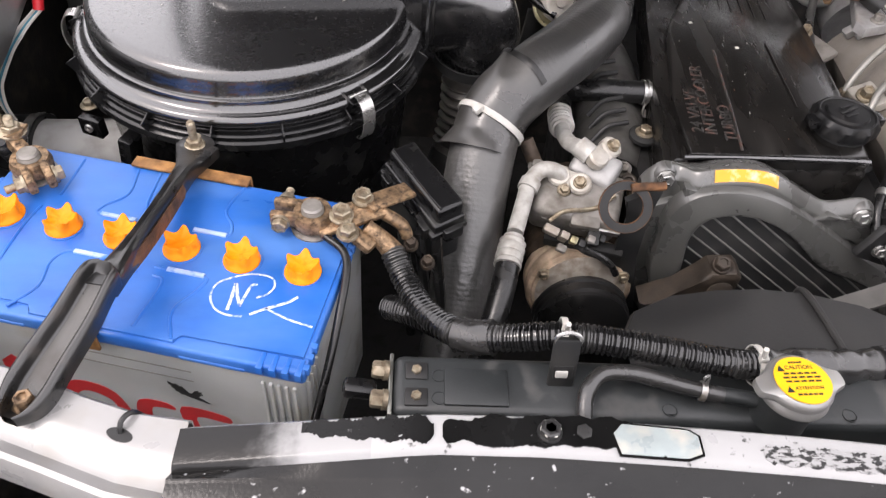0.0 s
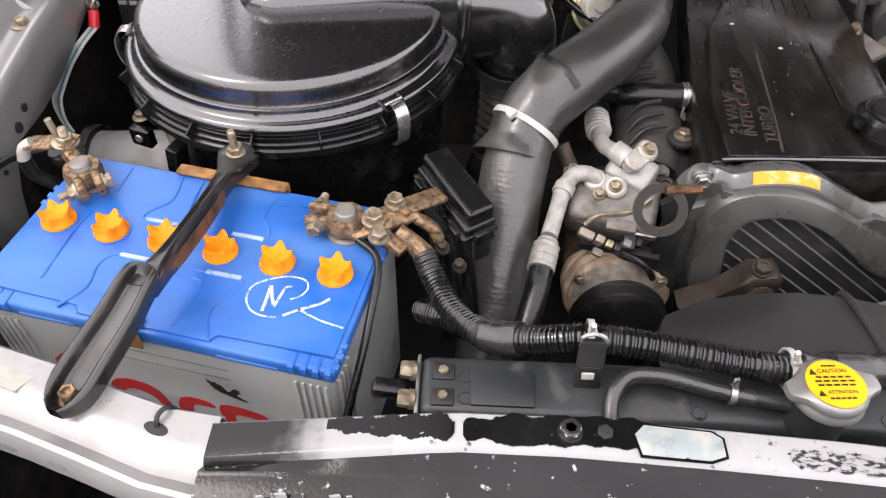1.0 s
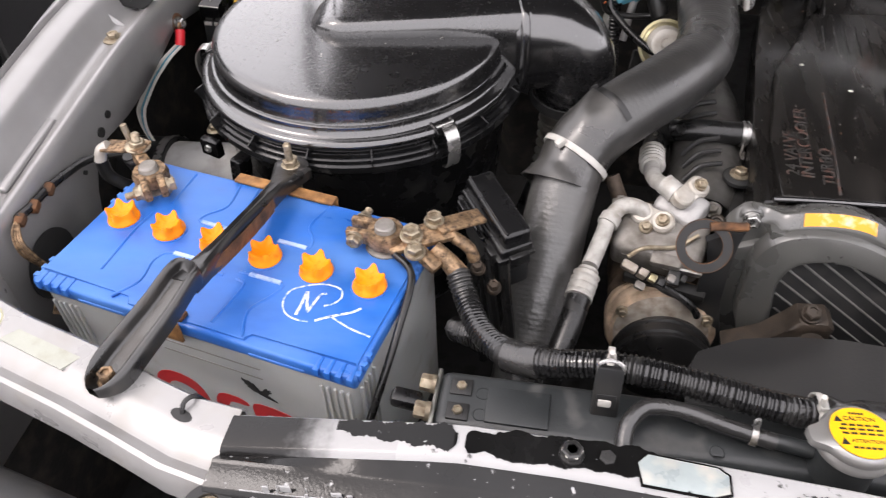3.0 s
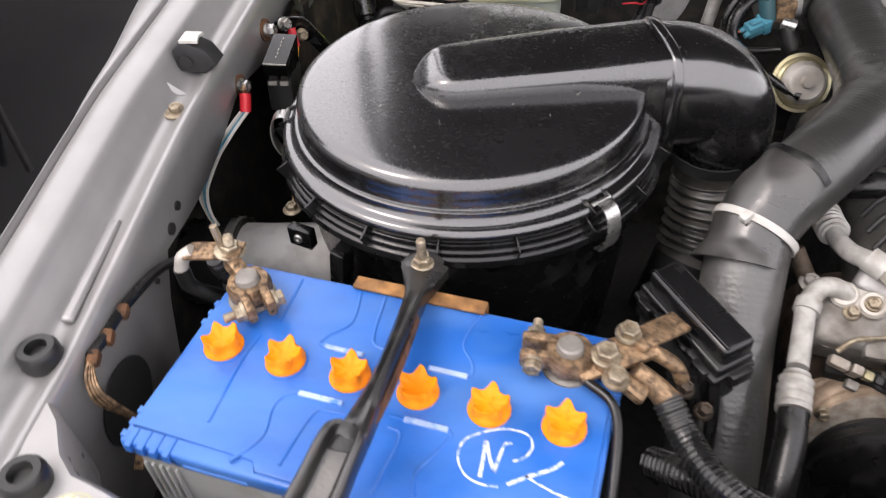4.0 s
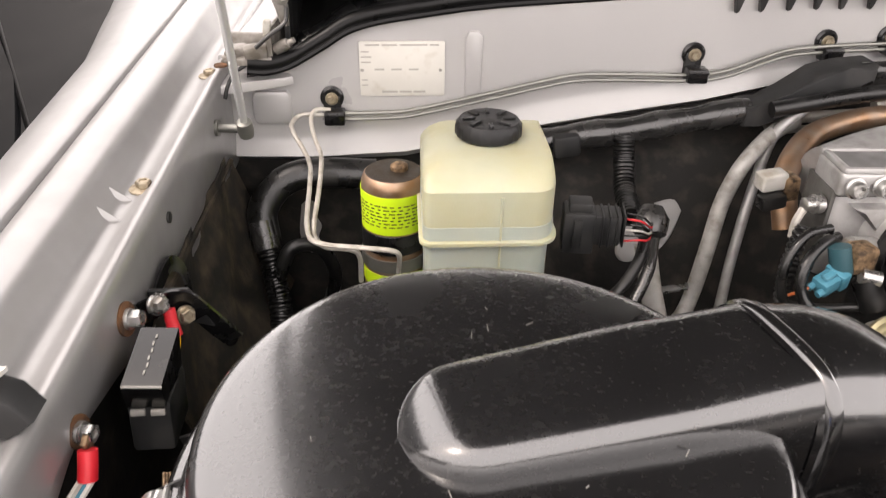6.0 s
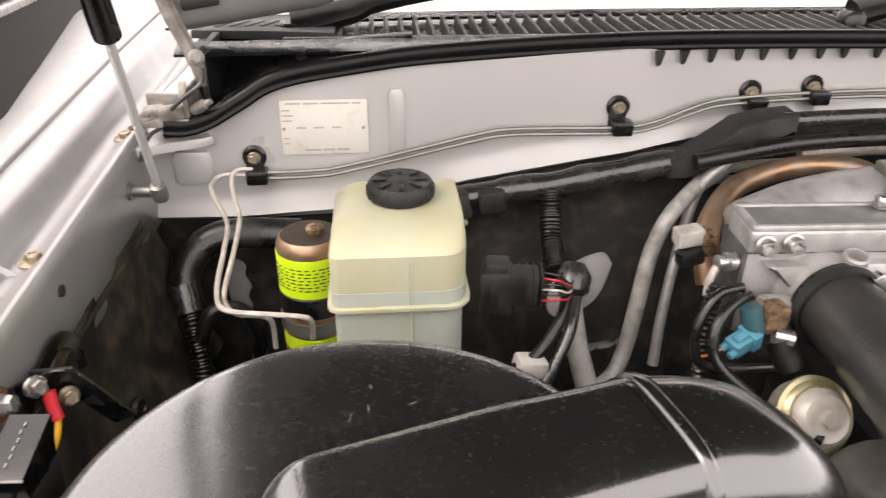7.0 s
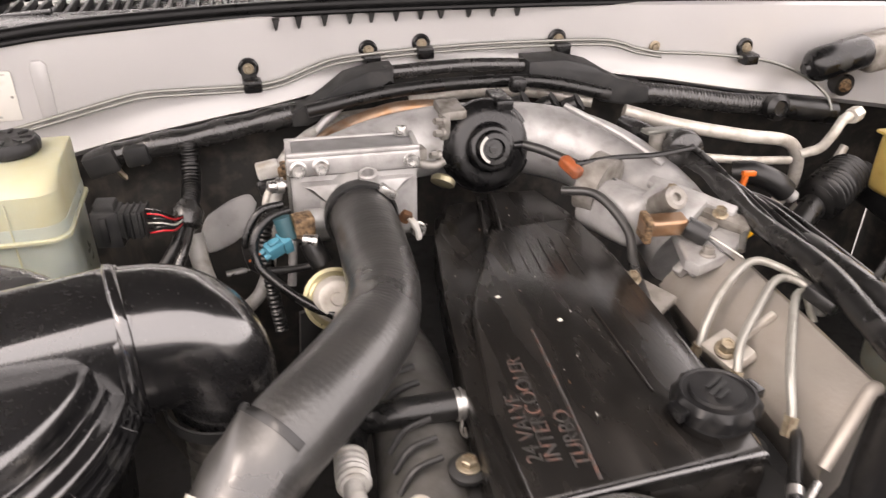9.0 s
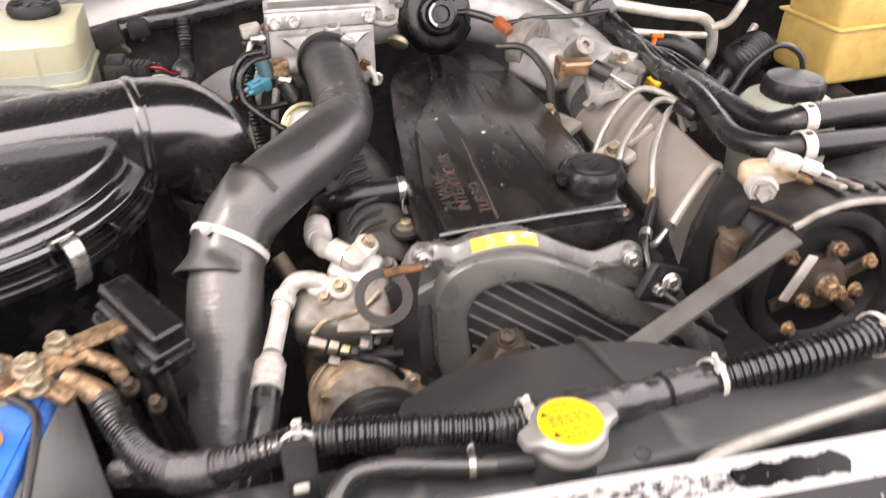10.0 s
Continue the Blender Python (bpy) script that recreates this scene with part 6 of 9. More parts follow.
for i, q in enumerate(spine):
    u = min(len(keys) - 1.001, i / 5)
    a0, a1, f = keys[int(u)], keys[int(u) + 1], u - int(u)
    tn, w, h = (a0[n] + (a1[n] - a0[n]) * f for n in (1, 2, 3))
    upv = Vector((math.sin(math.radians(tn)), 0, math.cos(math.radians(tn))))
    row = []
    for jj in range(56):
        a = 2 * math.pi * jj / 56
        ca, sa = math.cos(a), math.sin(a)
        e = 0.62 + 0.22 * min(1.0, i / 25)
        row.append(q + nor * (w * abs(ca) ** e * (1 if ca > 0 else -1)) + upv * (h * abs(sa) ** e * (1 if sa > 0 else -1)))
    rows.append(row)
strip_loft(bm, rows, True)
part("elbow", bm, LID, cleaner, "glossy black elbow with a moulded seam", angle=80)
part("lug", box(B(), (0.012, 0.008, 0.006), M((0.012, 0.842, 1.008), 0, 0, 30), 0.001), BLACK, cleaner)
# inlet tube to the wing
bm = B()
tube(bm, [(-0.475, 0.800, 0.868), (-0.42, 0.800, 0.872), (-0.34, 0.798, 0.878), (-0.25, 0.80, 0.885)], 0.041, 26, 4)
part("inlet_tube", bm, SNORKEL, cleaner, "grey plastic inlet tube")
bm = B()
tube(bm, [(-0.448, 0.800, 0.870), (-0.388, 0.800, 0.8745)], 0.046, 26, 2)
part("inlet_boot", bm, RUBBER, cleaner, "black rubber boot")
part("band_clamp", lathe(B(), [(0.0465, -0.005), (0.0475, -0.005), (0.0475, 0.005), (0.0465, 0.005)], toward((-0.395, 0.800, 0.874), (1, 0, 0.07)), 36), STEEL, cleaner, "steel band clamp")
part("bracket", box(B(), (0.024, 0.010, 0.020), M((-0.300, 0.742, 0.968), 0, 0, -20), 0.001), BLACK, cleaner)
part("bracket_screw", lathe(B(), [(0.0045, 0), (0.004, 0.002), (0.0015, 0.0022), (0.001, 0.001)], toward((-0.302, 0.7365, 0.969), (-0.3, -1, 0)), 16), STEEL, cleaner)
part("bracket", box(B(), (0.014, 0.020, 0.060), M((-0.262, 0.722, 0.945), 0, 8, -20), 0.002), BLACK, cleaner)
part("bolt", hexbolt(B(), (-0.262, 0.708, 0.930), (-0.3, -1, 0), 0.0055, 0.005, 1.4), ZINC, cleaner)
part("bolt", hexbolt(B(), (-0.335, 0.815, 0.935), (0, 0, 1), 0.006, 0.006, 1.6), ZINC, cleaner)
rng = random.Random(3)
for k in range(34):
    a, r = rng.random() * 6.28, 0.02 + 0.12 * rng.random() ** 0.5
    x, y = AC.x + r * math.cos(a), AC.y + r * math.sin(a) - 0.012
    w, d = 0.0015 + rng.random() * 0.006, rng.random() * 3.1
    if (Vector((x, y, 0)) - AC).length < 0.110 and not (y > 0.815 + (x + 0.2) * 0.2 and y < 0.93 and x > -0.22):
        part("scratch", ribbon(B(), [(x, y, 1.0642), (x + w * math.cos(d), y + w * math.sin(d), 1.0642)], 0.0004, thick=0.0004, n=1), GREYINK, cleaner)
# bellows down from the elbow
bellows = thing("bellows_hose", (0.08, 0.89, 0.78), "dusty black ribbed rubber intake bellows", "bellows")
part("bellows", tube(B(), [(0.082, 0.899, 0.970), (0.085, 0.894, 0.935), (0.084, 0.884, 0.895), (0.078, 0.870, 0.860), (0.066, 0.852, 0.825), (0.052, 0.838, 0.79)], 0.04, 36, step=0.0012, radius=lambda s, t: 0.0415 - 0.003 * min(1.0, s / 0.02) if s < 0.030 else (0.0405 - 0.0050 * (0.5 - 0.5 * math.cos(2 * math.pi * (s - 0.030) / 0.0125)) if s < 0.117 else 0.0352)), BELLOW, bellows)
part("lower_cuff", tube(B(), [(0.0745, 0.864, 0.848), (0.064, 0.850, 0.820), (0.050, 0.836, 0.785)], 0.0375, 30, 6), RUBBER, bellows, "smooth black cuff")
part("band_clamp", lathe(B(), [(0.0455, -0.006), (0.0475, -0.006), (0.0475, 0.006), (0.0455, 0.006)], toward((0.080, 0.899, 0.972), (0, -0.1, 1)), 40), MATTE, bellows, "slotted steel band clamp")

# ---- charge hose ----
charge = thing("charge_hose", (0.06, 0.60, 0.76), "thick grey rubber charge-air hose with tape and a white tie", "hose")
cp = [(0.228, 1.088, 1.031), (0.230, 1.05, 1.030), (0.230, 1.00, 1.026), (0.228, 0.955, 1.022), (0.216, 0.905, 1.022), (0.194, 0.862, 1.026), (0.168, 0.828, 1.025), (0.142, 0.800, 1.022), (0.119, 0.780, 1.013), (0.102, 0.766, 1.001), (0.0905, 0.752, 0.988), (0.084, 0.732, 0.971), (0.077, 0.698, 0.939), (0.073, 0.668, 0.910), (0.069, 0.630, 0.874), (0.063, 0.590, 0.83), (0.056, 0.55, 0.77)]


def woven(r):
    """A wrapped hose: fine rings of fabric under the rubber."""
    return lambda s, t: r + 0.00006 * math.sin(s * 1250) + 0.00008 * math.sin(s * 310)


part("hose", tube(B(), cp[:11], 0.0337, 44, step=0.0013, radius=woven(0.0337)), HOSE, charge, "black upper length")
# one continuous hose; the lower half carries its highlights in a paler colour
part("hose", tube(B(), cp[9:], 0.0333, 44, step=0.0013, radius=woven(0.0332)), HOSELIT, charge, "dusty lower length, paler for its highlights")
part("end_cuff", tube(B(), [(0.228, 1.090, 1.0312), (0.2285, 1.076, 1.0312)], 0.0372, 36, 2), RUBBER, charge)
part("cuff_band", lathe(B(), [(0.0368, -0.005), (0.0384, -0.005), (0.0384, 0.005), (0.0368, 0.005)], toward((0.2285, 1.078, 1.0312), (0.02, 1, 0)), 40), MATTE, charge, "dark worm-drive band")
part("band_screw", box(B(), (0.020, 0.010, 0.009), M((0.256, 1.076, 1.058), 0, 40, 0), 0.002), STEEL, charge)
# a loose vinyl sleeve, open along its side, that the tie pinches
vinyl = smooth_path([(0.128, 0.787, 1.017), (0.1125, 0.7745, 1.009), (0.1000, 0.764, 0.999), (0.0905, 0.752, 0.988), (0.0865, 0.740, 0.977), (0.0835, 0.729, 0.967)], 6)
rows = []
for i, p in enumerate(vinyl):
    k = i / (len(vinyl) - 1)
    t = (vinyl[min(i + 1, len(vinyl) - 1)] - vinyl[max(i - 1, 0)]).normalized()
    c = Vector((-0.80, -0.10, 0.45))
    c = (c - t * c.dot(t)).normalized()
    w = t.cross(c)
    loose = max(0.0, abs(k - 0.62) - 0.10)
    flare = 0.0022 * max(0.0, (0.50 - k) / 0.50) ** 0.8 + 0.010 * max(0.0, (k - 0.72) / 0.28) ** 1.2
    rows.append([p + (c * math.cos(a) + w * math.sin(a)) * (0.0346 + flare * max(0.0, math.cos(a * 0.9)) ** 0.7 * (1 + 0.22 * math.sin(3 * a + 1)) + 0.0030 * loose * math.sin(5 * a + 14 * k)) for a in [math.radians(-88 + 6.6 * q) for q in range(25)]])
bm = B()
strip_loft(bm, rows)
thicken(bm, 0.0013)
part("vinyl_patch", bm, VINYL, charge, "loose dusty vinyl sleeve pinched under the tie")
part("sleeve_lip", strip_loft_bm([[p + (q - p) * (1.04 if i == 1 else 1.025) for q in row] for i, (p, row) in enumerate(zip(vinyl[:3], rows[:3]))]), RUBBER, charge, "dark rolled lip of the sleeve")
TIEAT, TIEDIR = (0.0905, 0.752, 0.988), (0.50, 0.66, 0.56)
part("tie_band", lathe(B(), [(0.0352, -0.0032), (0.0370, -0.0032), (0.0370, 0.0032), (0.0352, 0.0032)], toward(TIEAT, TIEDIR), 48), WHITEPL, charge, "white nylon band")
part("tie_head", box(B(), (0.010, 0.007, 0.007), Matrix.Translation(Vector(TIEAT) + Vector((-0.016, -0.018, 0.030))) @ pose(0, 0, 0, 0, -20, 35), 0.0012), WHITEPL, charge)

# ---- valve cover ----
vc = thing("valve_cover", (0.37, 0.93, 0.93), "black painted valve cover with raised worn lettering", "valve cover")
outline = [(0.262, 0.704), (0.466, 0.712), (0.474, 0.80), (0.480, 0.92), (0.480, 1.06), (0.470, 1.150), (0.380, 1.172), (0.328, 1.150), (0.312, 1.10), (0.292, 0.98), (0.274, 0.84)]
part("body", prism(B(), outline, 0.905, 0.988, None, 0.012, 4), VCOVER, vc)
part("top_panel", prism(B(), [(0.280, 0.706), (0.463, 0.7125), (0.470, 0.80), (0.474, 0.90), (0.477, 1.02), (0.474, 1.086), (0.368, 1.078), (0.306, 0.936), (0.284, 0.80)], 0.982, 0.9985, None, 0.005, 4), VCOVER, vc, "raised top panel tapering to the rear", angle=60)
part("rear_panel", prism(B(), [(0.381, 1.070), (0.475, 1.078), (0.474, 1.100), (0.457, 1.166), (0.396, 1.172)], 0.982, 0.9968, None, 0.005, 4), VCOVER, vc, angle=60)
part("rear_facet", prism(B(), [(0.322, 1.030), (0.356, 1.060), (0.386, 1.105), (0.396, 1.172), (0.340, 1.165), (0.317, 1.10)], 0.975, 0.9890, None, 0.005, 3), VCOVER, vc, "lower rear facet")
for dx in (0.0, 0.017):
    part("panel_ridge", tube(B(), [(0.363 + dx, 1.070, 0.9975), (0.371 + dx, 1.110, 0.9975), (0.379 + dx, 1.150, 0.9965), (0.382 + dx, 1.170, 0.9930)], 0.0024, 8, 3), VCOVER, vc)
part("side_rail", tube(B(), [(0.272, 0.715, 0.976), (0.279, 0.80, 0.977), (0.297, 0.96, 0.978), (0.313, 1.08, 0.978), (0.330, 1.150, 0.976)], 0.0045, 10), VCOVER, vc, "rounded rail along the edge")
for k in range(6):
    x = 0.372 + 0.013 * k
    part("fin", tube(B(), [(x - 0.005, 0.985 - 0.004 * k, 0.9978), (x - 0.002, 1.010, 0.9982), (x + 0.002, 1.045, 0.9978)], 0.0012, 8, 2), VCOVER, vc)
part("seam", tube(B(), [(0.334, 0.715, 0.9984), (0.340, 0.777, 0.9986), (0.345, 0.84, 0.9986), (0.349, 0.890, 0.9984)], 0.0015, 8), WORN, vc, "worn rust-tinged ridge")
part("seam", tube(B(), [(0.413, 0.79, 0.9984), (0.414, 0.855, 0.9986), (0.415, 0.910, 0.9984)], 0.0013, 8), VCOVER, vc)
part("front_lip", tube(B(), [(0.274, 0.7040, 0.9965), (0.300, 0.7050, 0.9972), (0.370, 0.7080, 0.9972), (0.440, 0.7110, 0.9955), (0.463, 0.7120, 0.9935)], 0.0030, 10, 4), LID, vc, "polished moulded front edge")
for txt, x, y, sz in (("24 VALVE", 0.2995, 0.776, 0.0175), ("INTERCOOLER", 0.3145, 0.797, 0.0178), ("TURBO", 0.3305, 0.758, 0.0178)):
    part("lettering", lettering(txt, sz, M((x, y, 0.9987), 0, 0, 85.5), 0.0008), WORN, vc, "worn raised lettering")
for x, y, z in ((0.2615, 0.787, 0.958), (0.482, 0.752, 0.962)):
    part("ear", lathe(B(), [(0.016, 0), (0.016, 0.004), (0.013, 0.006)], M((x, y, z - 0.006)), 22), MATTE, vc)
    part("bolt", hexbolt(B(), (x, y, z), (0, 0, 1), 0.0068, 0.006, 1.5), ZINC, vc)
rng = random.Random(7)
for k in range(46):
    x, y = 0.30 + rng.random() * 0.16, 0.725 + rng.random() * 0.40
    w = 0.0003 + rng.random() ** 2 * 0.0009
    part("paint_chip", prism(B(), [(x, y), (x + w, y + w * 0.3), (x + w * 0.8, y + w * (1.4 + 4 * rng.random() ** 3)), (x - w * 0.3, y + w)], 0.9975, 0.9990), (GREYINK if k % 3 else RUST), vc)
for (x, y) in ((0.334, 0.945), (0.377, 0.896)):
    part("paint_chip", prism(B(), [(x, y), (x + 0.004, y + 0.001), (x + 0.003, y + 0.0045), (x - 0.001, y + 0.003)], 0.9975, 0.9991), PLATE, vc)
oil = thing("oil_cap", (0.446, 0.756, 0.99), "black ribbed oil filler cap", "oil cap")
part("neck", lathe(B(), [(0.028, 0), (0.027, 0.014)], M((0.446, 0.756, 0.990)), 30), MATTE, oil)
part("cap", lathe(B(), [(0.0305, 0.0), (0.0322, 0.003), (0.0322, 0.013), (0.0290, 0.0178), (0.0272, 0.0180), (0.0262, 0.0168), (0.0215, 0.0165), (0.0205, 0.0190), (0.0, 0.0198)], M((0.446, 0.756, 1.002), -3, 0, 0), 60, lambda a, r, z: 1.0 + (0.05 * math.cos(10 * a) if 0.0305 < r else 0)), CAPBLK, oil)
for s in (-1, 1):
    part("tab", box(B(), (0.014, 0.016, 0.010), M((0.446 + 0.0325 * s, 0.756 + 0.004 * s, 1.011), 0, 0, 10), 0.002), BLACK, oil)
for k, w in enumerate((0.018, 0.022, 0.015)):
    part("print_bar", box(B(), (w, 0.003, 0.0008), M((0.446, 0.756 + 0.008 - 0.007 * k, 1.0228), -3, 0, 28)), GREYPL, oil)

# ---- timing cover ----
timing = thing("timing_cover", (0.36, 0.67, 0.80), "dark grey plastic timing-belt cover with a ribbed face", "timing cover")
crest = [(0.236, 0.975, 0.972), (0.241, 0.990, 0.983), (0.248, 0.997, 0.989), (0.256, 0.9985, 0.9935), (0.268, 0.9985, 0.994), (0.287, 1.0045, 0.994), (0.297, 1.0070, 0.9975), (0.314, 1.009, 1.000), (0.330, 1.009, 1.001), (0.347, 1.0062, 0.999), (0.366, 0.9975, 0.990), (0.385, 0.986, 0.978), (0.399, 0.9785, 0.970),
         (0.416, 0.9715, 0.957), (0.430, 0.974, 0.951), (0.442, 0.9775, 0.951), (0.454, 0.977, 0.955), (0.464, 0.971, 0.953), (0.472, 0.958, 0.947), (0.480, 0.940, 0.938)]
crest = [tuple(p) for p in smooth_path([Vector(p) for p in crest], 4)]


def shoulder(x, z, rear):
    """The cover's rounded edge, which leans down to the rear; the near ear is set back."""
    back = 0.014 * min(1.0, max(0.0, (0.279 - x) / 0.013))
    return [Vector((x, y, h)) for y, h in ((0.7005, rear - 0.05), (0.7005, rear - 0.001), (0.6995, rear), (0.688 + back * 0.6, (rear + z) * 0.5 + 0.001), (0.6795 + back, z - 0.0004), (0.6775 + back, z), (0.6757 + back, z - 0.0006), (0.6715 + back, z - 0.0048), (0.6672 + back, z - 0.0095), (0.6662 + back, z - 0.0120), (0.6660 + back, z - 0.045))]


part("shoulder", strip_loft_bm([shoulder(*p) for p in crest]), TIMING, timing, "rounded upper edge of the cover", angle=60)
part("plate", plate_xz(B(), [(0.239, 0.955), (0.30, 0.985), (0.33, 0.988), (0.36, 0.980), (0.41, 0.955), (0.476, 0.935), (0.52, 0.91), (0.57, 0.86), (0.60, 0.80), (0.58, 0.72), (0.42, 0.70), (0.30, 0.76), (0.255, 0.83), (0.243, 0.90)], 0.6995, 0.6725, 0.004), TIMING, timing)
rim = [(0.259, 0.925), (0.259, 0.952), (0.268, 0.978), (0.287, 0.992), (0.319, 0.996), (0.355, 0.987), (0.397, 0.965), (0.432, 0.943), (0.469, 0.918), (0.53, 0.878), (0.56, 0.84), (0.56, 0.78), (0.46, 0.75), (0.34, 0.78), (0.285, 0.83), (0.263, 0.88)]
loop = smooth_path([Vector((x, 0, z)) for x, z in rim] + [Vector((rim[0][0], 0, rim[0][1]))], 5)[:-1]
cen = Vector((0.405, 0, 0.865))
bm = B()
rows = []
for p in loop + [loop[0]]:
    d = (p - cen).normalized()
    rows.append([Vector((q.x, y, q.z)) for q, y in ((p + d * 0.001, 0.6735), (p, 0.6600), (p - d * 0.0015, 0.6575), (p - d * 0.005, 0.6562), (p - d * 0.015, 0.6540), (p - d * 0.026, 0.6515), (p - d * 0.030, 0.6516), (p - d * 0.0325, 0.6535), (p - d * 0.034, 0.6600))])
strip_loft(bm, rows)
part("rim", bm, TIMING, timing, "rounded raised rim")
face = [p - (p - cen).normalized() * 0.033 for p in loop]
fp = part("ribbed_face", plate_xz(B(), [(p.x, p.z) for p in face], 0.672, 0.6580), GREYPL, timing, "darker ribbed panel")


def inside(x, z):
    return any((a.z > z) != (b.z > z) and x < (b.x - a.x) * (z - a.z) / (b.z - a.z) + a.x for a, b in zip(face, face[1:] + face[:1])) and sum(1 for a, b in zip(face, face[1:] + face[:1]) if (a.z > z) != (b.z > z) and x < (b.x - a.x) * (z - a.z) / (b.z - a.z) + a.x) % 2 == 1


for k in range(13):
    run = [(x, 1.130 - 0.0172 * k - (x - 0.22) * 0.78) for x in [0.25 + 0.004 * i for i in range(90)]]
    run = [(x, z) for x, z in run if inside(x, z)]
    if len(run) > 3:
        part("face_rib", tube(B(), [(run[0][0], 0.6580, run[0][1]), (run[-1][0], 0.6580, run[-1][1])], 0.0012, 8, 2), RIBGREY, fp)
st = [p for p in crest if 0.2935 < p[0] < 0.3605]
part("sticker", strip_loft_bm([[Vector((x, y - 0.0007, h + 0.0007)) for y, h in ((0.6757, z - 0.0004), (0.6715, z - 0.0046), (0.6677, z - 0.0088))] for x, z, rear in st]), FADED, timing, "yellow strip sticker")
for x, y, z in ((0.2545, 0.6885, 0.9875), (0.4510, 0.6715, 0.9650)):
    part("boss", lathe(B(), [(0.0120, -0.006), (0.0112, 0.004), (0.0100, 0.0055)], toward((x, y, z), (0, -1, 0)), 24), TIMING, timing)
    part("bolt", hexbolt(B(), (x, y - 0.005, z), (0, -1, 0.15), 0.0070, 0.006, 1.25), STEEL, timing, "bright flange bolt")
for tri in (((0.268, 0.993), (0.292, 0.9865), (0.272, 0.972)), ((0.418, 0.966), (0.441, 0.9605), (0.398, 0.956))):
    part("web", plate_xz(B(), tri, 0.6735, 0.6630, 0.0025), TIMING, timing)
bracketA = thing("belt_bracket", (0.30, 0.62, 0.88), "brown grimy cast bracket with a bolt", "bracket")
part("casting", plate_xz(B(), [(0.250, 0.868), (0.282, 0.886), (0.300, 0.908), (0.308, 0.920), (0.332, 0.922), (0.339, 0.915), (0.338, 0.885), (0.30, 0.868)], 0.648, 0.622, 0.004), OILY, bracketA)
part("bolt", hexbolt(B(), (0.317, 0.632, 0.922), (0, -0.3, 1), 0.0078, 0.008, 1.2), OILY, bracketA)
part("pivot", lathe(B(), [(0.013, 0), (0.013, 0.004), (0.010, 0.006)], toward((0.322, 0.623, 0.896), (0, -1, 0.2)), 22), OILY, bracketA)
# engine block below
block = thing("engine_block", (0.37, 0.93, 0.52), "dark oily engine block below the covers", "engine")
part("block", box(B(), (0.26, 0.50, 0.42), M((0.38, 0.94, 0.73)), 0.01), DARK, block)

# lifting eye
eye = thing("lifting_eye", (0.215, 0.68, 0.86), "rusty-edged black lifting eye on the engine front", "lifting eye")
bm = B()
em = toward((0.211, 0.648, 0.981), (-0.12, -0.80, 0.58))
lathe(bm, [(0.0162, 0.0), (0.0238, 0.0), (0.0238, 0.005), (0.0162, 0.005), (0.0162, 0.0)], em, 36)
part("ring", bm, MATTE, eye)
part("rust_edge", lathe(B(), [(0.0236, 0.0006), (0.0245, 0.0006), (0.0245, 0.0046), (0.0236, 0.0046)], em, 36), RUST, eye, "rusted rim")
part("rust_edge", lathe(B(), [(0.0158, 0.0006), (0.0164, 0.0006), (0.0164, 0.0046), (0.0158, 0.0046)], em, 36), RUST, eye, "rusted rim")
part("arm", tube(B(), [(0.213, 0.6520, 1.0005), (0.224, 0.6535, 1.0015), (0.236, 0.6560, 1.0000), (0.246, 0.6580, 0.9995)], 0.0040, 8, flat=0.7), RUST, eye)
part("leg", plate_xz(B(), [(0.214, 0.978), (0.234, 0.992), (0.246, 0.992), (0.240, 0.955), (0.244, 0.90), (0.262, 0.82), (0.222, 0.82), (0.219, 0.90), (0.222, 0.955)], 0.664, 0.657, 0.002), MATTE, eye)

# ---- air-conditioning compressor ----
comp = thing("compressor", (0.19, 0.70, 0.82), "aluminium air-conditioning compressor with pipe flanges and a belt clutch", "compressor")
part("body", lathe(B(), [(0.040, 0), (0.052, 0.006), (0.053, 0.05), (0.050, 0.10), (0.03, 0.11)], toward((0.192, 0.682, 0.866), (0, 1, 0.02)), 40), GRIME, comp, "oily dark housing")
part("head", box(B(), (0.088, 0.060, 0.040), M((0.183, 0.705, 0.930), 18, 0, -14), 0.008, 3), ALUDULL, comp)
part("port_block", box(B(), (0.048, 0.036, 0.026), M((0.200, 0.728, 0.955), 25, 8, -30), 0.007, 3), ALU, comp)
part("port_block", box(B(), (0.040, 0.030, 0.022), M((0.170, 0.712, 0.936), 25, 0, -20), 0.006, 3), ALU, comp)
for p, d in (((0.204, 0.733, 0.970), 46), ((0.174, 0.711, 0.950), -28)):
    m = M(p, 28, 0, d)
    bm = B()
    lathe(bm, [(0.0115, 0), (0.0115, 0.008), (0.0095, 0.010)], m @ M((0.010, 0, 0)), 22)
    lathe(bm, [(0.0115, 0), (0.0115, 0.008), (0.0095, 0.010)], m @ M((-0.012, 0, 0)), 22)
    box(bm, (0.024, 0.019, 0.008), m @ M((-0.001, 0, 0.004)), 0.001)
    part("pipe_flange", bm, PALE, comp, "pale pipe flange")
    part("flange_bolt", hexbolt(B(), m @ Vector((0.010, 0, 0.010)), m.to_3x3() @ Vector((0, 0, 1)), 0.0055, 0.005, 1.25), ZINC, comp)
for p in ((0.150, 0.690, 0.930), (0.222, 0.712, 0.930), (0.232, 0.738, 0.948), (0.142, 0.735, 0.948)):
    part("bolt", hexbolt(B(), p, (-0.1, -0.4, 1), 0.0062, 0.006, 1.5), ALUDULL, comp)
part("valve_stub", tube(B(), [(0.142, 0.742, 0.945), (0.134, 0.752, 0.958), (0.130, 0.757, 0.965)], 0.008, 12), GRIME, comp, "brown grimy valve stub")
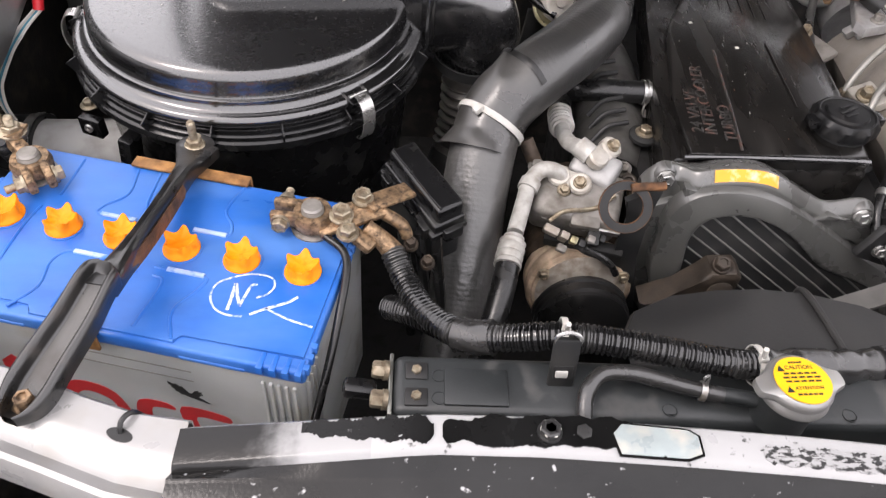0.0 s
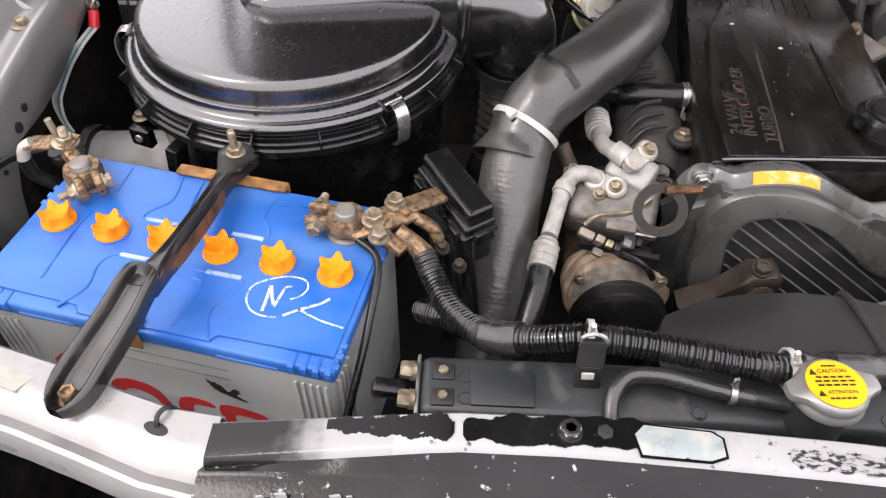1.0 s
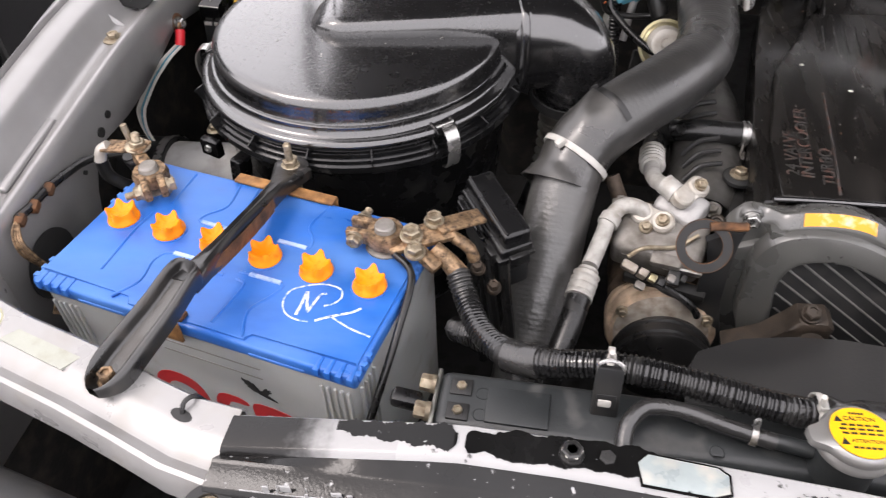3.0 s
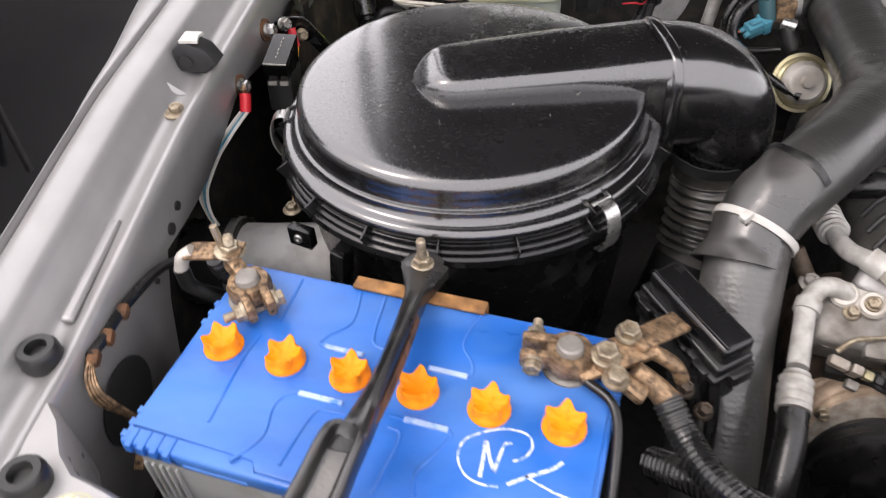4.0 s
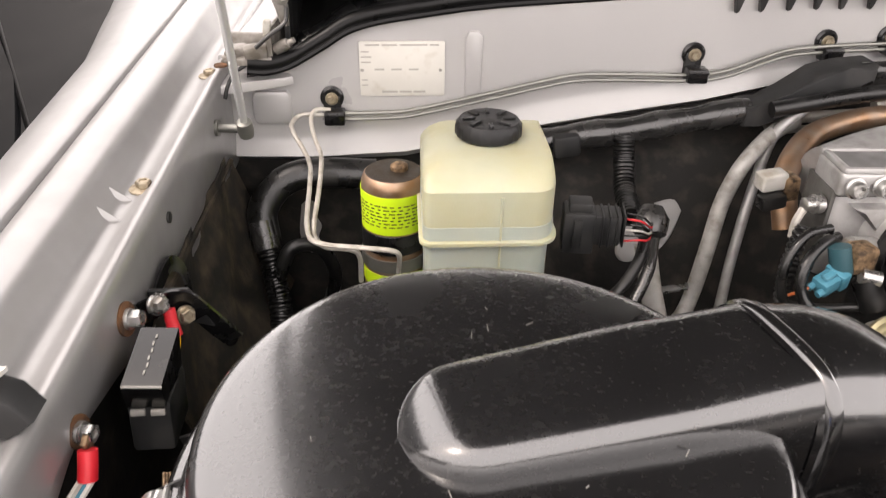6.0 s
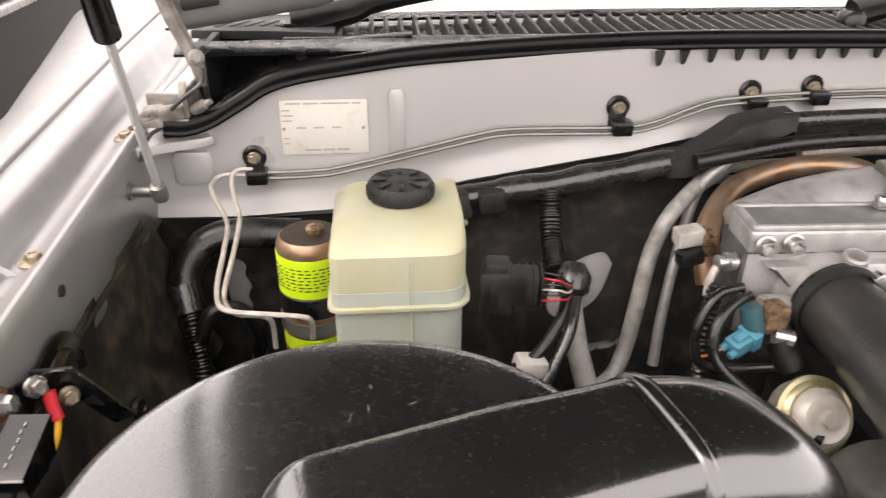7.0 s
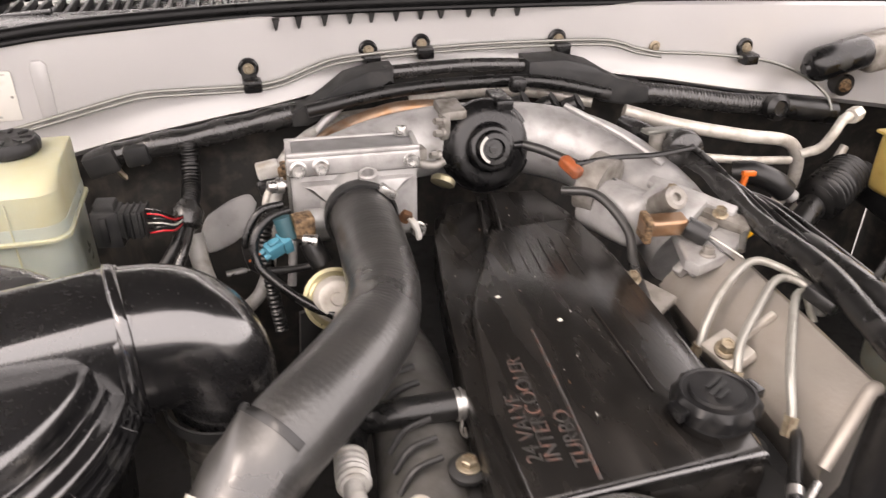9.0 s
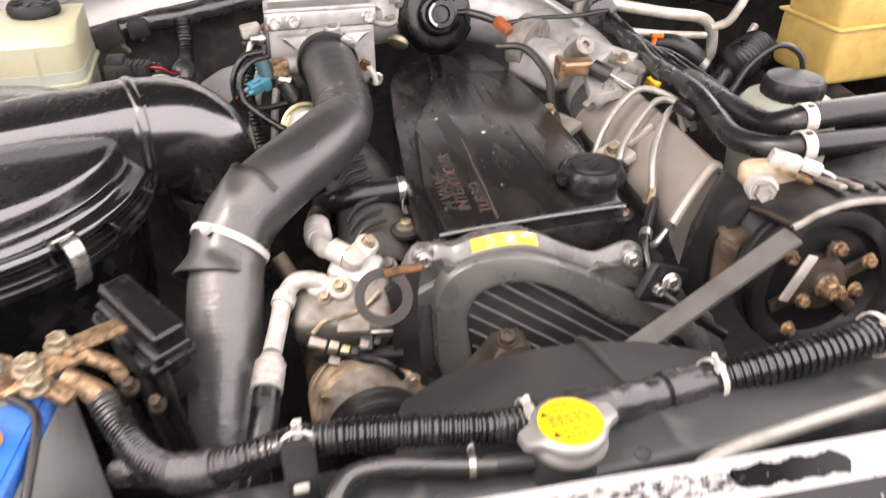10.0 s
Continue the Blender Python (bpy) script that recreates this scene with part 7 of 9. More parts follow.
cm = toward((0.195, 0.670, 0.848), (0.0, -0.985, 0.17))
part("clutch_rim", lathe(B(), [(0.030, -0.016), (0.0535, -0.016), (0.0560, -0.012), (0.0560, -0.002), (0.0540, 0.000), (0.0540, 0.004), (0.0562, 0.006), (0.0562, 0.012), (0.0545, 0.015), (0.0510, 0.0155), (0.0500, 0.019), (0.0475, 0.020), (0.030, 0.019)], cm, 64), BRONZE, comp, "bronze-tinted clutch rim")
part("clutch_face", lathe(B(), [(0.0, 0.0185), (0.0465, 0.0185), (0.0472, 0.0205), (0.0440, 0.0225), (0.0, 0.0225)], cm, 48), STEELWORN, comp, "worn silver clutch face")
dm_ = toward((0.199, 0.650, 0.8260), (0.0, -0.99, 0.08))
part("pulley", lathe(B(), [(0.02, 0.0), (0.0490, 0.0), (0.0505, 0.002), (0.0505, 0.006), (0.0480, 0.008), (0.0480, 0.014), (0.0505, 0.016), (0.0505, 0.020), (0.0480, 0.022), (0.0480, 0.026), (0.045, 0.028), (0.0, 0.028)], dm_, 48), RUBBER, comp, "black pulley drum")
for p, r in (((0.166, 0.700, 0.950), 0.0050), ((0.218, 0.700, 0.938), 0.0052), ((0.246, 0.722, 0.930), 0.0060), ((0.205, 0.682, 0.935), 0.0045), ((0.140, 0.705, 0.925), 0.0050)):
    part("small_bolt", hexbolt(B(), p, (-0.1, -0.5, 1), r, 0.006, 1.4), ZINC, comp)
part("clip_bracket", box(B(), (0.040, 0.003, 0.012), M((0.205, 0.668, 0.926), 30, 0, -12), 0.001), STEEL, comp, "bright clip bracket")
part("clip_bracket", box(B(), (0.012, 0.016, 0.010), M((0.196, 0.662, 0.922), 30, 0, -12), 0.002), INK, comp)
part("lead", tube(B(), [(0.172, 0.660, 0.920), (0.190, 0.652, 0.912), (0.212, 0.650, 0.904), (0.226, 0.652, 0.885)], 0.0026, 8), RUBBER, comp)
for a in (30, 150):
    part("clutch_bolt", hexbolt(B(), cm @ Vector((0.0475 * math.cos(math.radians(a)), 0.0475 * math.sin(math.radians(a)), 0.020)), cm.to_3x3() @ Vector((0, 0, 1)), 0.0052, 0.005, 1.3), ZINC, comp)
plug = part("connector", box(B(), (0.016, 0.009, 0.009), M((0.153, 0.664, 0.929), 25, 16, -18), 0.002), STEELWORN, comp, "dirty pale plug on a bracket")
for x, y, z, w, h, mt in ((0.166, 0.661, 0.924, 0.009, 0.014, STEELWORN), (0.176, 0.659, 0.921, 0.008, 0.008, YZINC), (0.165, 0.655, 0.913, 0.010, 0.007, ALUDULL), (0.184, 0.657, 0.918, 0.007, 0.010, INK), (0.193, 0.660, 0.921, 0.008, 0.012, ALUDULL), (0.205, 0.662, 0.921, 0.006, 0.009, INK)):
    part("plug_piece", box(B(), (w, 0.008, h), M((x, y, z), 25, 16, -18), 0.0015), mt, plug)
part("plug_tail", tube(B(), [(0.188, 0.653, 0.916), (0.203, 0.647, 0.912), (0.216, 0.645, 0.902), (0.224, 0.646, 0.888)], 0.0036, 8), RUBBER, plug)
part("plug_block", box(B(), (0.030, 0.014, 0.012), M((0.187, 0.672, 0.934), 25, 0, -10), 0.003), ALUDULL, plug)
for x, y, z in ((0.150, 0.700, 0.9355), (0.236, 0.722, 0.945)):
    part("screw_hole", lathe(B(), [(0.0085, 0), (0.0085, 0.003), (0.006, 0.004), (0.0045, 0.0035), (0.0042, 0.001), (0, 0.001)], toward((x, y, z), (-0.1, -0.4, 1)), 18), OILY, comp)
# near-black block put in where the gap under the head is only shaded
part("shadow_gap", box(B(), (0.080, 0.012, 0.014), M((0.190, 0.668, 0.905), 18, 0, -14), 0.002), DARK, comp, "dark block standing in for the shadow below the head")
part("wire", tube(B(), [(0.150, 0.668, 0.938), (0.165, 0.675, 0.945), (0.195, 0.680, 0.946), (0.215, 0.690, 0.955)], 0.0022, 8), ZINC, comp, "bare bent wire")

acp = thing("refrigerant_pipe", (0.11, 0.62, 0.90), "white aluminium refrigerant pipe with a crimped hose end", "refrigerant pipe", "refrigerant pipes")
part("pipe", tube(B(), [(0.170, 0.712, 0.948), (0.158, 0.716, 0.960), (0.142, 0.714, 0.962), (0.130, 0.700, 0.956), (0.124, 0.680, 0.950), (0.114, 0.645, 0.943)], 0.0082, 14), ACALU, acp)
part("collar", tube(B(), [(0.132, 0.703, 0.957), (0.128, 0.694, 0.954)], 0.0105, 16, 2), ACALU, acp)
part("sleeve", tube(B(), [(0.113, 0.640, 0.942), (0.109, 0.625, 0.938), (0.105, 0.608, 0.934)], 0.0135, 18, step=0.002, radius=lambda s, t: 0.0132 - (0.0012 if (s / 0.008) % 1 < 0.35 else 0) - 0.002 * (1 if s < 0.004 else 0)), ACALU, acp, "crimped white sleeve")
part("hose", tube(B(), [(0.106, 0.610, 0.934), (0.100, 0.585, 0.925), (0.090, 0.555, 0.905), (0.078, 0.53, 0.87)], 0.0115, 16), RUBBER, acp, "black hose")
acq = thing("refrigerant_pipe", (0.175, 0.80, 0.90), "white aluminium refrigerant pipe with a crimped hose end", "refrigerant pipe", "refrigerant pipes")
part("pipe", tube(B(), [(0.190, 0.728, 0.974), (0.181, 0.736, 0.975), (0.174, 0.752, 0.968), (0.172, 0.775, 0.960), (0.173, 0.792, 0.956)], 0.0082, 14), ACALU, acq)
part("nut", tube(B(), [(0.192, 0.726, 0.974), (0.180, 0.737, 0.977)], 0.0108, 18, 2), ACALU, acq)
part("sleeve", tube(B(), [(0.173, 0.788, 0.957), (0.1735, 0.806, 0.953), (0.175, 0.824, 0.950)], 0.0135, 18, step=0.002, radius=lambda s, t: 0.0138 - (0.0026 if (s / 0.0075) % 1 < 0.35 else 0)), ACALU, acq, "crimped white sleeve")
part("hose", tube(B(), [(0.1748, 0.822, 0.950), (0.180, 0.850, 0.945), (0.192, 0.885, 0.935), (0.20, 0.92, 0.90)], 0.0125, 16), RUBBER, acq, "black hose")

# turbo heat shield with slots, and the breather hose
shield = thing("heat_shield", (0.24, 0.85, 0.85), "dull grey slotted heat shield beside the valve cover", "heat shield")
bm = B()
sp = smooth_path([(0.222, 0.755, 0.915), (0.232, 0.80, 0.925), (0.238, 0.86, 0.932), (0.238, 0.93, 0.938), (0.232, 1.00, 0.93)], 5)
rows = [[p + Vector((0.040 * math.cos(math.radians(a)), 0, 0.034 * math.sin(math.radians(a)))) for a in range(-20, 201, 20)] for p in sp]
strip_loft(bm, rows)
thicken(bm, 0.0016)
part("shell", bm, SHIELD, shield)
for y in (0.785, 0.805, 0.825, 0.868, 0.888, 0.908):
    z = 0.962 + (y - 0.79) * 0.08
    part("slot", tube(B(), [(0.205, y - 0.006, z - 0.012), (0.220, y + 0.002, z + 0.002), (0.242, y + 0.006, z + 0.006)], 0.0026, 8), INK, shield, "dark pressed slot")
part("bolt", hexbolt(B(), (0.262, 0.752, 0.93), (0, -0.3, 1), 0.006, 0.006, 1.5), ALUDULL, shield)
breather = thing("breather_hose", (0.24, 0.85, 0.95), "short black breather hose with a spring clip", "hose")
part("hose", tube(B(), [(0.186, 0.872, 0.945), (0.200, 0.855, 0.960), (0.225, 0.846, 0.968), (0.268, 0.842, 0.971)], 0.0125, 16), RUBBER, breather)
part("stub", tube(B(), [(0.264, 0.842, 0.971), (0.290, 0.840, 0.972)], 0.0115, 16, 2), STEEL, breather)
bm = B()
for dx in (0, 0.0045):
    lathe(bm, [(0.0128, -0.0012), (0.014, -0.0012), (0.014, 0.0012), (0.0128, 0.0012)], toward((0.266 + dx, 0.842, 0.971), (1, 0, 0)), 20)
tube(bm, [(0.268, 0.842 - 0.013, 0.966), (0.267, 0.826, 0.955), (0.271, 0.825, 0.950), (0.270, 0.828, 0.958)], 0.0013, 6)
part("spring_clip", bm, STEEL, breather)

# ---- throttle body and actuator ----
throttle = thing("throttle_body", (0.23, 1.15, 0.97), "cast aluminium throttle body with a bolted top plate", "throttle body")
part("body", box(B(), (0.136, 0.050, 0.090), M((0.229, 1.137, 1.030), 0, 0, -2), 0.007, 3), ALU, throttle)
bm = B()
box(bm, (0.140, 0.046, 0.022), M((0.229, 1.131, 1.078), 0, 0, -2), 0.004, 3)
for sy in (-0.0205, 0.0205):
    box(bm, (0.138, 0.005, 0.006), M((0.229, 1.131 + sy, 1.0905), 0, 0, -2), 0.002, 2)
for sx in (-0.0665, 0.0665):
    box(bm, (0.006, 0.040, 0.006), M((0.229 + sx, 1.131, 1.0905), 0, 0, -2), 0.002, 2)
part("top_plate", bm, ALU, throttle, "cast top plate with a raised rim")
part("lid_plate", box(B(), (0.126, 0.035, 0.003), M((0.229, 1.131, 1.0900), 0, 0, -2), 0.001, 2), LIDGREY, throttle, "dull flat lid")
part("joint", box(B(), (0.1365, 0.0505, 0.0022), M((0.229, 1.1365, 1.0668), 0, 0, -2), 0.0005, 1), SHIELD, throttle, "dark gasket joint")
part("outlet", tube(B(), [(0.229, 1.118, 1.030), (0.2285, 1.10, 1.031), (0.228, 1.078, 1.031)], 0.033, 32, radius=lambda s, t: 0.042 - 0.009 * min(1, s / 0.02)), ALU, throttle)
for x in (0.196, 0.266):
    part("web", plate_xz(B(), [(x - 0.024, 1.060), (x + 0.024, 1.060), (x + (0.016 if x < 0.23 else -0.030), 1.016), (x + (0.030 if x < 0.23 else -0.016), 1.016)], 1.116, 1.101, 0.005), ALU, throttle)
part("boss", lathe(B(), [(0.026, -0.016), (0.018, -0.002), (0.0125, 0.010), (0.0108, 0.018), (0.0102, 0.034), (0.0088, 0.0355), (0.0068, 0.0350), (0.0066, 0.026), (0.0, 0.026)], toward((0.241, 1.099, 1.040), (-0.05, -0.22, 1)), 26), ALU, throttle, "open cast stub")


def cap_screw(at, d, r, parent):
    """A round socket-head screw."""
    part("bolt", lathe(B(), [(r * 1.25, 0), (r * 1.25, 0.0015), (r, 0.0022), (r, 0.0080), (r * 0.86, 0.0095), (r * 0.56, 0.0095), (r * 0.52, 0.0045), (0.0, 0.0045)], toward(at, d), 22), STEEL, parent, "bright socket-head bolt")


for x, z in ((0.170, 1.077), (0.193, 1.078), (0.288, 1.077), (0.295, 0.993)):
    cap_screw((x, 1.1075, z), (0, -1, 0.12), 0.0072, throttle)
cap_screw((0.285, 1.142, 1.0925), (0, 0, 1), 0.006, throttle)
part("linkage", box(B(), (0.016, 0.020, 0.014), M((0.303, 1.140, 1.070), 0, 0, 8), 0.003), ALUDULL, throttle)
part("linkage_arm", tube(B(), [(0.300, 1.130, 1.062), (0.318, 1.128, 1.058), (0.330, 1.130, 1.062)], 0.005, 10, 2), ALUDULL, throttle)
part("gasket_edge", box(B(), (0.004, 0.046, 0.080), M((0.1605, 1.139, 1.030), 0, 0, -2), 0.001), SHIELD, throttle)
part("side_port", tube(B(), [(0.205, 1.098, 1.022), (0.185, 1.092, 1.026), (0.170, 1.090, 1.028)], 0.0115, 16), ALU, throttle)
part("side_port_nut", tube(B(), [(0.178, 1.091, 1.027), (0.168, 1.089, 1.028)], 0.0105, 6, 2), PALE, throttle)
bm = B()
box(bm, (0.026, 0.018, 0.017), M((0.141, 1.187, 1.046), 0, -6, 6), 0.003, 3)
for dz in (-0.005, 0.0, 0.005):
    box(bm, (0.010, 0.0195, 0.0018), M((0.134, 1.187, 1.046 + dz), 0, -6, 6), 0.0006, 1)
sensor = part("sensor", bm, WHITEPL, throttle, "white sensor plug")
part("sensor_base", box(B(), (0.014, 0.020, 0.024), M((0.158, 1.186, 1.040), 0, -6, 6), 0.003), BRASSY, sensor, "brown sensor body")
part("sensor_plug", box(B(), (0.024, 0.016, 0.014), M((0.140, 1.176, 1.030), 0, -10, 6), 0.003), RUBBER, sensor, "black lower plug")
part("sensor_bolt", lathe(B(), [(0.0045, -0.014), (0.0045, -0.004), (0.0085, -0.004), (0.0085, 0.003), (0.006, 0.004), (0.006, 0.012), (0.004, 0.013), (0, 0.013)], toward((0.150, 1.122, 1.055), (-1, -0.15, 0.05)), 18), STEEL, throttle, "bright union screw")
part("sensor_wire", tube(B(), [(0.139, 1.120, 1.052), (0.134, 1.118, 1.040), (0.133, 1.116, 1.026)], 0.0036, 8), PALE, throttle)
part("orange_clamp", box(B(), (0.012, 0.008, 0.014), M((0.276, 1.084, 1.022), 20, 30, 0), 0.002), RUST, throttle)
part("pale_clip", tube(B(), [(0.280, 1.082, 1.022), (0.287, 1.080, 1.010), (0.290, 1.080, 0.996)], 0.0042, 8, 3, flat=0.7), WHITEPL, throttle)

solen = thing("vacuum_valve", (0.15, 1.06, 1.0), "brass vacuum valve with a teal plug and black hoses", "valve")
part("valve", box(B(), (0.022, 0.020, 0.024), M((0.168, 1.072, 1.032), 0, 0, 10), 0.004), BRASSY, solen)
part("black_end", tube(B(), [(0.172, 1.062, 1.018), (0.182, 1.052, 0.995)], 0.011, 16, 2), RUBBER, solen)
pt_ = M((0.138, 1.058, 1.017), 10, -14, 24)
bm = B()
box(bm, (0.020, 0.015, 0.014), pt_, 0.002, 2)
box(bm, (0.010, 0.019, 0.017), pt_ @ M((0.011, 0, 0)), 0.002, 2)
box(bm, (0.012, 0.007, 0.003), pt_ @ M((0.000, 0, 0.0085)), 0.001, 1)
plugt = part("teal_plug", bm, TEAL, solen, "teal blue plug")
for sy in (-0.0045, 0.0045):
    part("plug_seal", tube(B(), [pt_ @ Vector((-0.008, sy, 0)), pt_ @ Vector((-0.015, sy, -0.001))], 0.0030, 8, 1), TEAL, plugt)
part("plug_wire", tube(B(), [pt_ @ Vector((-0.014, 0.004, 0)), pt_ @ Vector((-0.021, 0.006, -0.003)), pt_ @ Vector((-0.026, 0.012, -0.010))], 0.0014, 6), BURNT, plugt)
part("dark_teal_body", tube(B(), [(0.152, 1.064, 1.022), (0.147, 1.070, 1.044)], 0.0088, 14, 2), TEALDK, solen, "dark teal valve body")
part("valve_rib", tube(B(), [(0.166, 1.060, 1.022), (0.180, 1.056, 1.020)], 0.0070, 12, 2), STEEL, solen)
part("hose", tube(B(), [(0.155, 1.088, 1.042), (0.135, 1.075, 1.042), (0.119, 1.063, 1.028), (0.119, 1.052, 1.005), (0.140, 1.030, 0.988), (0.165, 1.010, 0.975), (0.186, 0.998, 0.968)], 0.0048, 10), RUBBER, solen)
part("hose", tube(B(), [(0.150, 1.092, 1.048), (0.126, 1.085, 1.045), (0.110, 1.075, 1.02), (0.115, 1.07, 0.99), (0.145, 1.07, 0.983), (0.175, 1.06, 0.99)], 0.004, 10), RUBBER, solen)
part("ribbed_lead", tube(B(), [(0.138, 1.11, 1.04), (0.128, 1.10, 1.0), (0.130, 1.09, 0.95), (0.135, 1.08, 0.90)], 0.007, 10, step=0.0018, radius=ridged(0.0075, 0.005, 0.0015)), RUBBER, solen)
waste = thing("wastegate_can", (0.19, 1.01, 0.95), "zinc-plated round actuator can", "actuator")
wm_ = toward((0.190, 1.020, 0.972), (0.05, -0.85, 0.55))
part("can", lathe(B(), [(0.018, -0.03), (0.026, -0.022), (0.029, -0.004), (0.0295, 0.0), (0.028, 0.003), (0.024, 0.006), (0.022, 0.014), (0.018, 0.0185), (0.012, 0.0192), (0.007, 0.0185), (0.006, 0.024), (0.0, 0.024)], wm_, 40), PALE, waste)
part("rim", lathe(B(), [(0.0285, -0.003), (0.032, -0.002), (0.032, 0.002), (0.0285, 0.003)], wm_, 40), YZINC, waste, "yellow-passivated rim")
part("shoulder", lathe(B(), [(0.0284, 0.0030), (0.0270, 0.0052), (0.0245, 0.0066), (0.0236, 0.0090)], wm_, 40), YZINC, waste)
part("bracket", box(B(), (0.05, 0.004, 0.07), M((0.175, 1.03, 0.93), 10, 0, 20), 0.001), MATTE, waste)
act = thing("diaphragm_actuator", (0.402, 1.20, 1.0), "black round diaphragm actuator on the intake pipe", "actuator")
am_ = toward((0.402, 1.205, 1.043), (-0.02, -0.95, 0.28))
part("can", lathe(B(), [(0.035, -0.030), (0.050, -0.018), (0.0555, -0.006), (0.0575, -0.002), (0.0580, 0.0005), (0.0570, 0.003), (0.0545, 0.0038), (0.0530, 0.006), (0.0505, 0.011), (0.0465, 0.0155), (0.0410, 0.0185), (0.0350, 0.0200), (0.0310, 0.0206), (0.0292, 0.0220), (0.0284, 0.0270), (0.0272, 0.0305), (0.0245, 0.0322), (0.0215, 0.0328), (0.0203, 0.0350), (0.0198, 0.0400), (0.0185, 0.0420), (0.0125, 0.0425), (0.0112, 0.0410), (0.0108, 0.0370), (0.0060, 0.0370), (0.0055, 0.0390), (0.0, 0.0392)], am_, 64), BLACK, act, angle=50)
part("pale_sticker", strip_loft_bm([[am_ @ Vector((r * math.cos(a), r * math.sin(a), 0.0423)) for r in (0.0128, 0.0182)] for a in [math.radians(120 + 9 * k) for k in range(15)]]), WHITEPL, act, "worn pale crescent mark")
part("nipple", tube(B(), [am_ @ Vector((0.018, 0.0, 0.022)), am_ @ Vector((0.045, 0.0, 0.022))], 0.0045, 10, 2), BLACK, act)
part("hose", tube(B(), [am_ @ Vector((0.042, 0, 0.022)), (0.463, 1.165, 1.047), (0.490, 1.135, 1.040), (0.520, 1.10, 1.030), (0.535, 1.06, 1.015)], 0.0058, 10), HOSE, act)
part("bracket", box(B(), (0.030, 0.05, 0.012), M((0.362, 1.225, 1.086), 0, 0, 0), 0.003), ALUDULL, act)
part("bracket_leg", box(B(), (0.012, 0.012, 0.034), M((0.350, 1.205, 1.074), 0, 0, 10), 0.002), ALUDULL, act)
part("bracket", box(B(), (0.022, 0.05, 0.014), M((0.425, 1.228, 1.092), 0, 0, 0), 0.003), BLACK, act)
for p in ((0.345, 1.19, 1.085), (0.345, 1.19, 1.070), (0.335, 1.17, 1.052)):
    part("bolt", hexbolt(B(), p, (-1, -0.4, 0.2), 0.0045, 0.010, 1.3), ALUDULL, act)
part("gold_can", lathe(B(), [(0.011, 0), (0.0145, 0.003), (0.0145, 0.009), (0.009, 0.011)], toward((0.340, 1.165, 1.026), (-0.3, -0.4, -0.5)), 24), YZINC, act)

# ---- intake crossover and manifold ----
manifold = thing("intake_manifold", (0.5, 1.1, 0.93), "cast aluminium intake crossover and manifold", "intake manifold")
part("crossover", tube(B(), [(0.215, 1.215, 1.025), (0.28, 1.235, 1.035), (0.36, 1.245, 1.040), (0.45, 1.240, 1.037), (0.52, 1.212, 1.027), (0.565, 1.165, 1.010), (0.590, 1.10, 0.988), (0.595, 1.03, 0.965)], 0.045, 28, radius=lambda s, t: 0.040 + 0.010 * min(1, s / t)), ALU, manifold)
part("ridge", tube(B(), [(0.50, 1.20, 1.088), (0.55, 1.15, 1.066), (0.585, 1.10, 1.045)], 0.004, 8), ALU, manifold)
bm = B()
strip_loft(bm, [[Vector((x + dx, y + lean * (x - 0.52), z)) for x, z in ((0.548, 0.90), (0.521, 0.945), (0.517, 0.958), (0.522, 0.967), (0.538, 0.985), (0.541, 0.990), (0.566, 1.007), (0.575, 1.011), (0.584, 1.006), (0.588, 0.985), (0.580, 0.90))] for y, dx, lean in ((0.712, 0.0, 0.5), (0.717, 0.002, 0.5), (0.84, 0.008, 0.1), (0.96, 0.014, 0), (0.985, 0.015, 0))])
bm.verts.ensure_lookup_table()
bm.faces.new([bm.verts[i] for i in range(11)])
part("plenum", bm, PLENUM, manifold, "slab-sided cast plenum")
part("plenum_edge", tube(B(), [(0.521, 0.713, 0.964), (0.540, 0.722, 0.986), (0.564, 0.735, 1.004), (0.574, 0.740, 1.009), (0.583, 0.744, 1.004)], 0.0060, 12), PLENUM, manifold)
part("rib", box(B(), (0.035, 0.006, 0.008), M((0.559, 0.955, 0.998), 0, -40, 0), 0.002), ALU, manifold)
part("rib", box(B(), (0.035, 0.006, 0.008), M((0.552, 0.850, 0.996), 0, -40, 0), 0.002), PALE, manifold)
part("neck", box(B(), (0.055, 0.09, 0.06), M((0.520, 1.075, 1.005), 0, 10, 24), 0.016, 4), ALU, manifold)
part("flange", box(B(), (0.045, 0.06, 0.016), M((0.560, 1.03, 1.030), 10, -20, 30), 0.004), ALU, manifold)
part("flange", box(B(), (0.05, 0.05, 0.012), M((0.590, 1.02, 1.020), 10, -20, 30), 0.003), ALUDULL, manifold)
for p in ((0.560, 1.035, 1.042), (0.600, 1.00, 1.028), (0.487, 0.965, 0.985), (0.481, 0.94, 0.975)):
    part("bolt", hexbolt(B(), p, (-0.2, -0.3, 1), 0.006, 0.007, 1.4), ZINC, manifold)
part("boss", lathe(B(), [(0.013, -0.03), (0.013, 0.010), (0.009, 0.012), (0.005, 0.011), (0.005, 0.006)], toward((0.546, 1.013, 1.045), (0.1, -0.7, 0.6)), 22), ALUDULL, manifold)
copper = part("egr_pipe", tube(B(), [(0.176, 1.200, 0.985), (0.175, 1.215, 1.010), (0.190, 1.250, 1.026), (0.225, 1.295, 1.036), (0.264, 1.325, 1.040), (0.320, 1.335, 1.049), (0.372, 1.32, 1.052), (0.40, 1.29, 1.045)], 0.0125, 18), COPPER, manifold, "heat-tinted gas pipe")
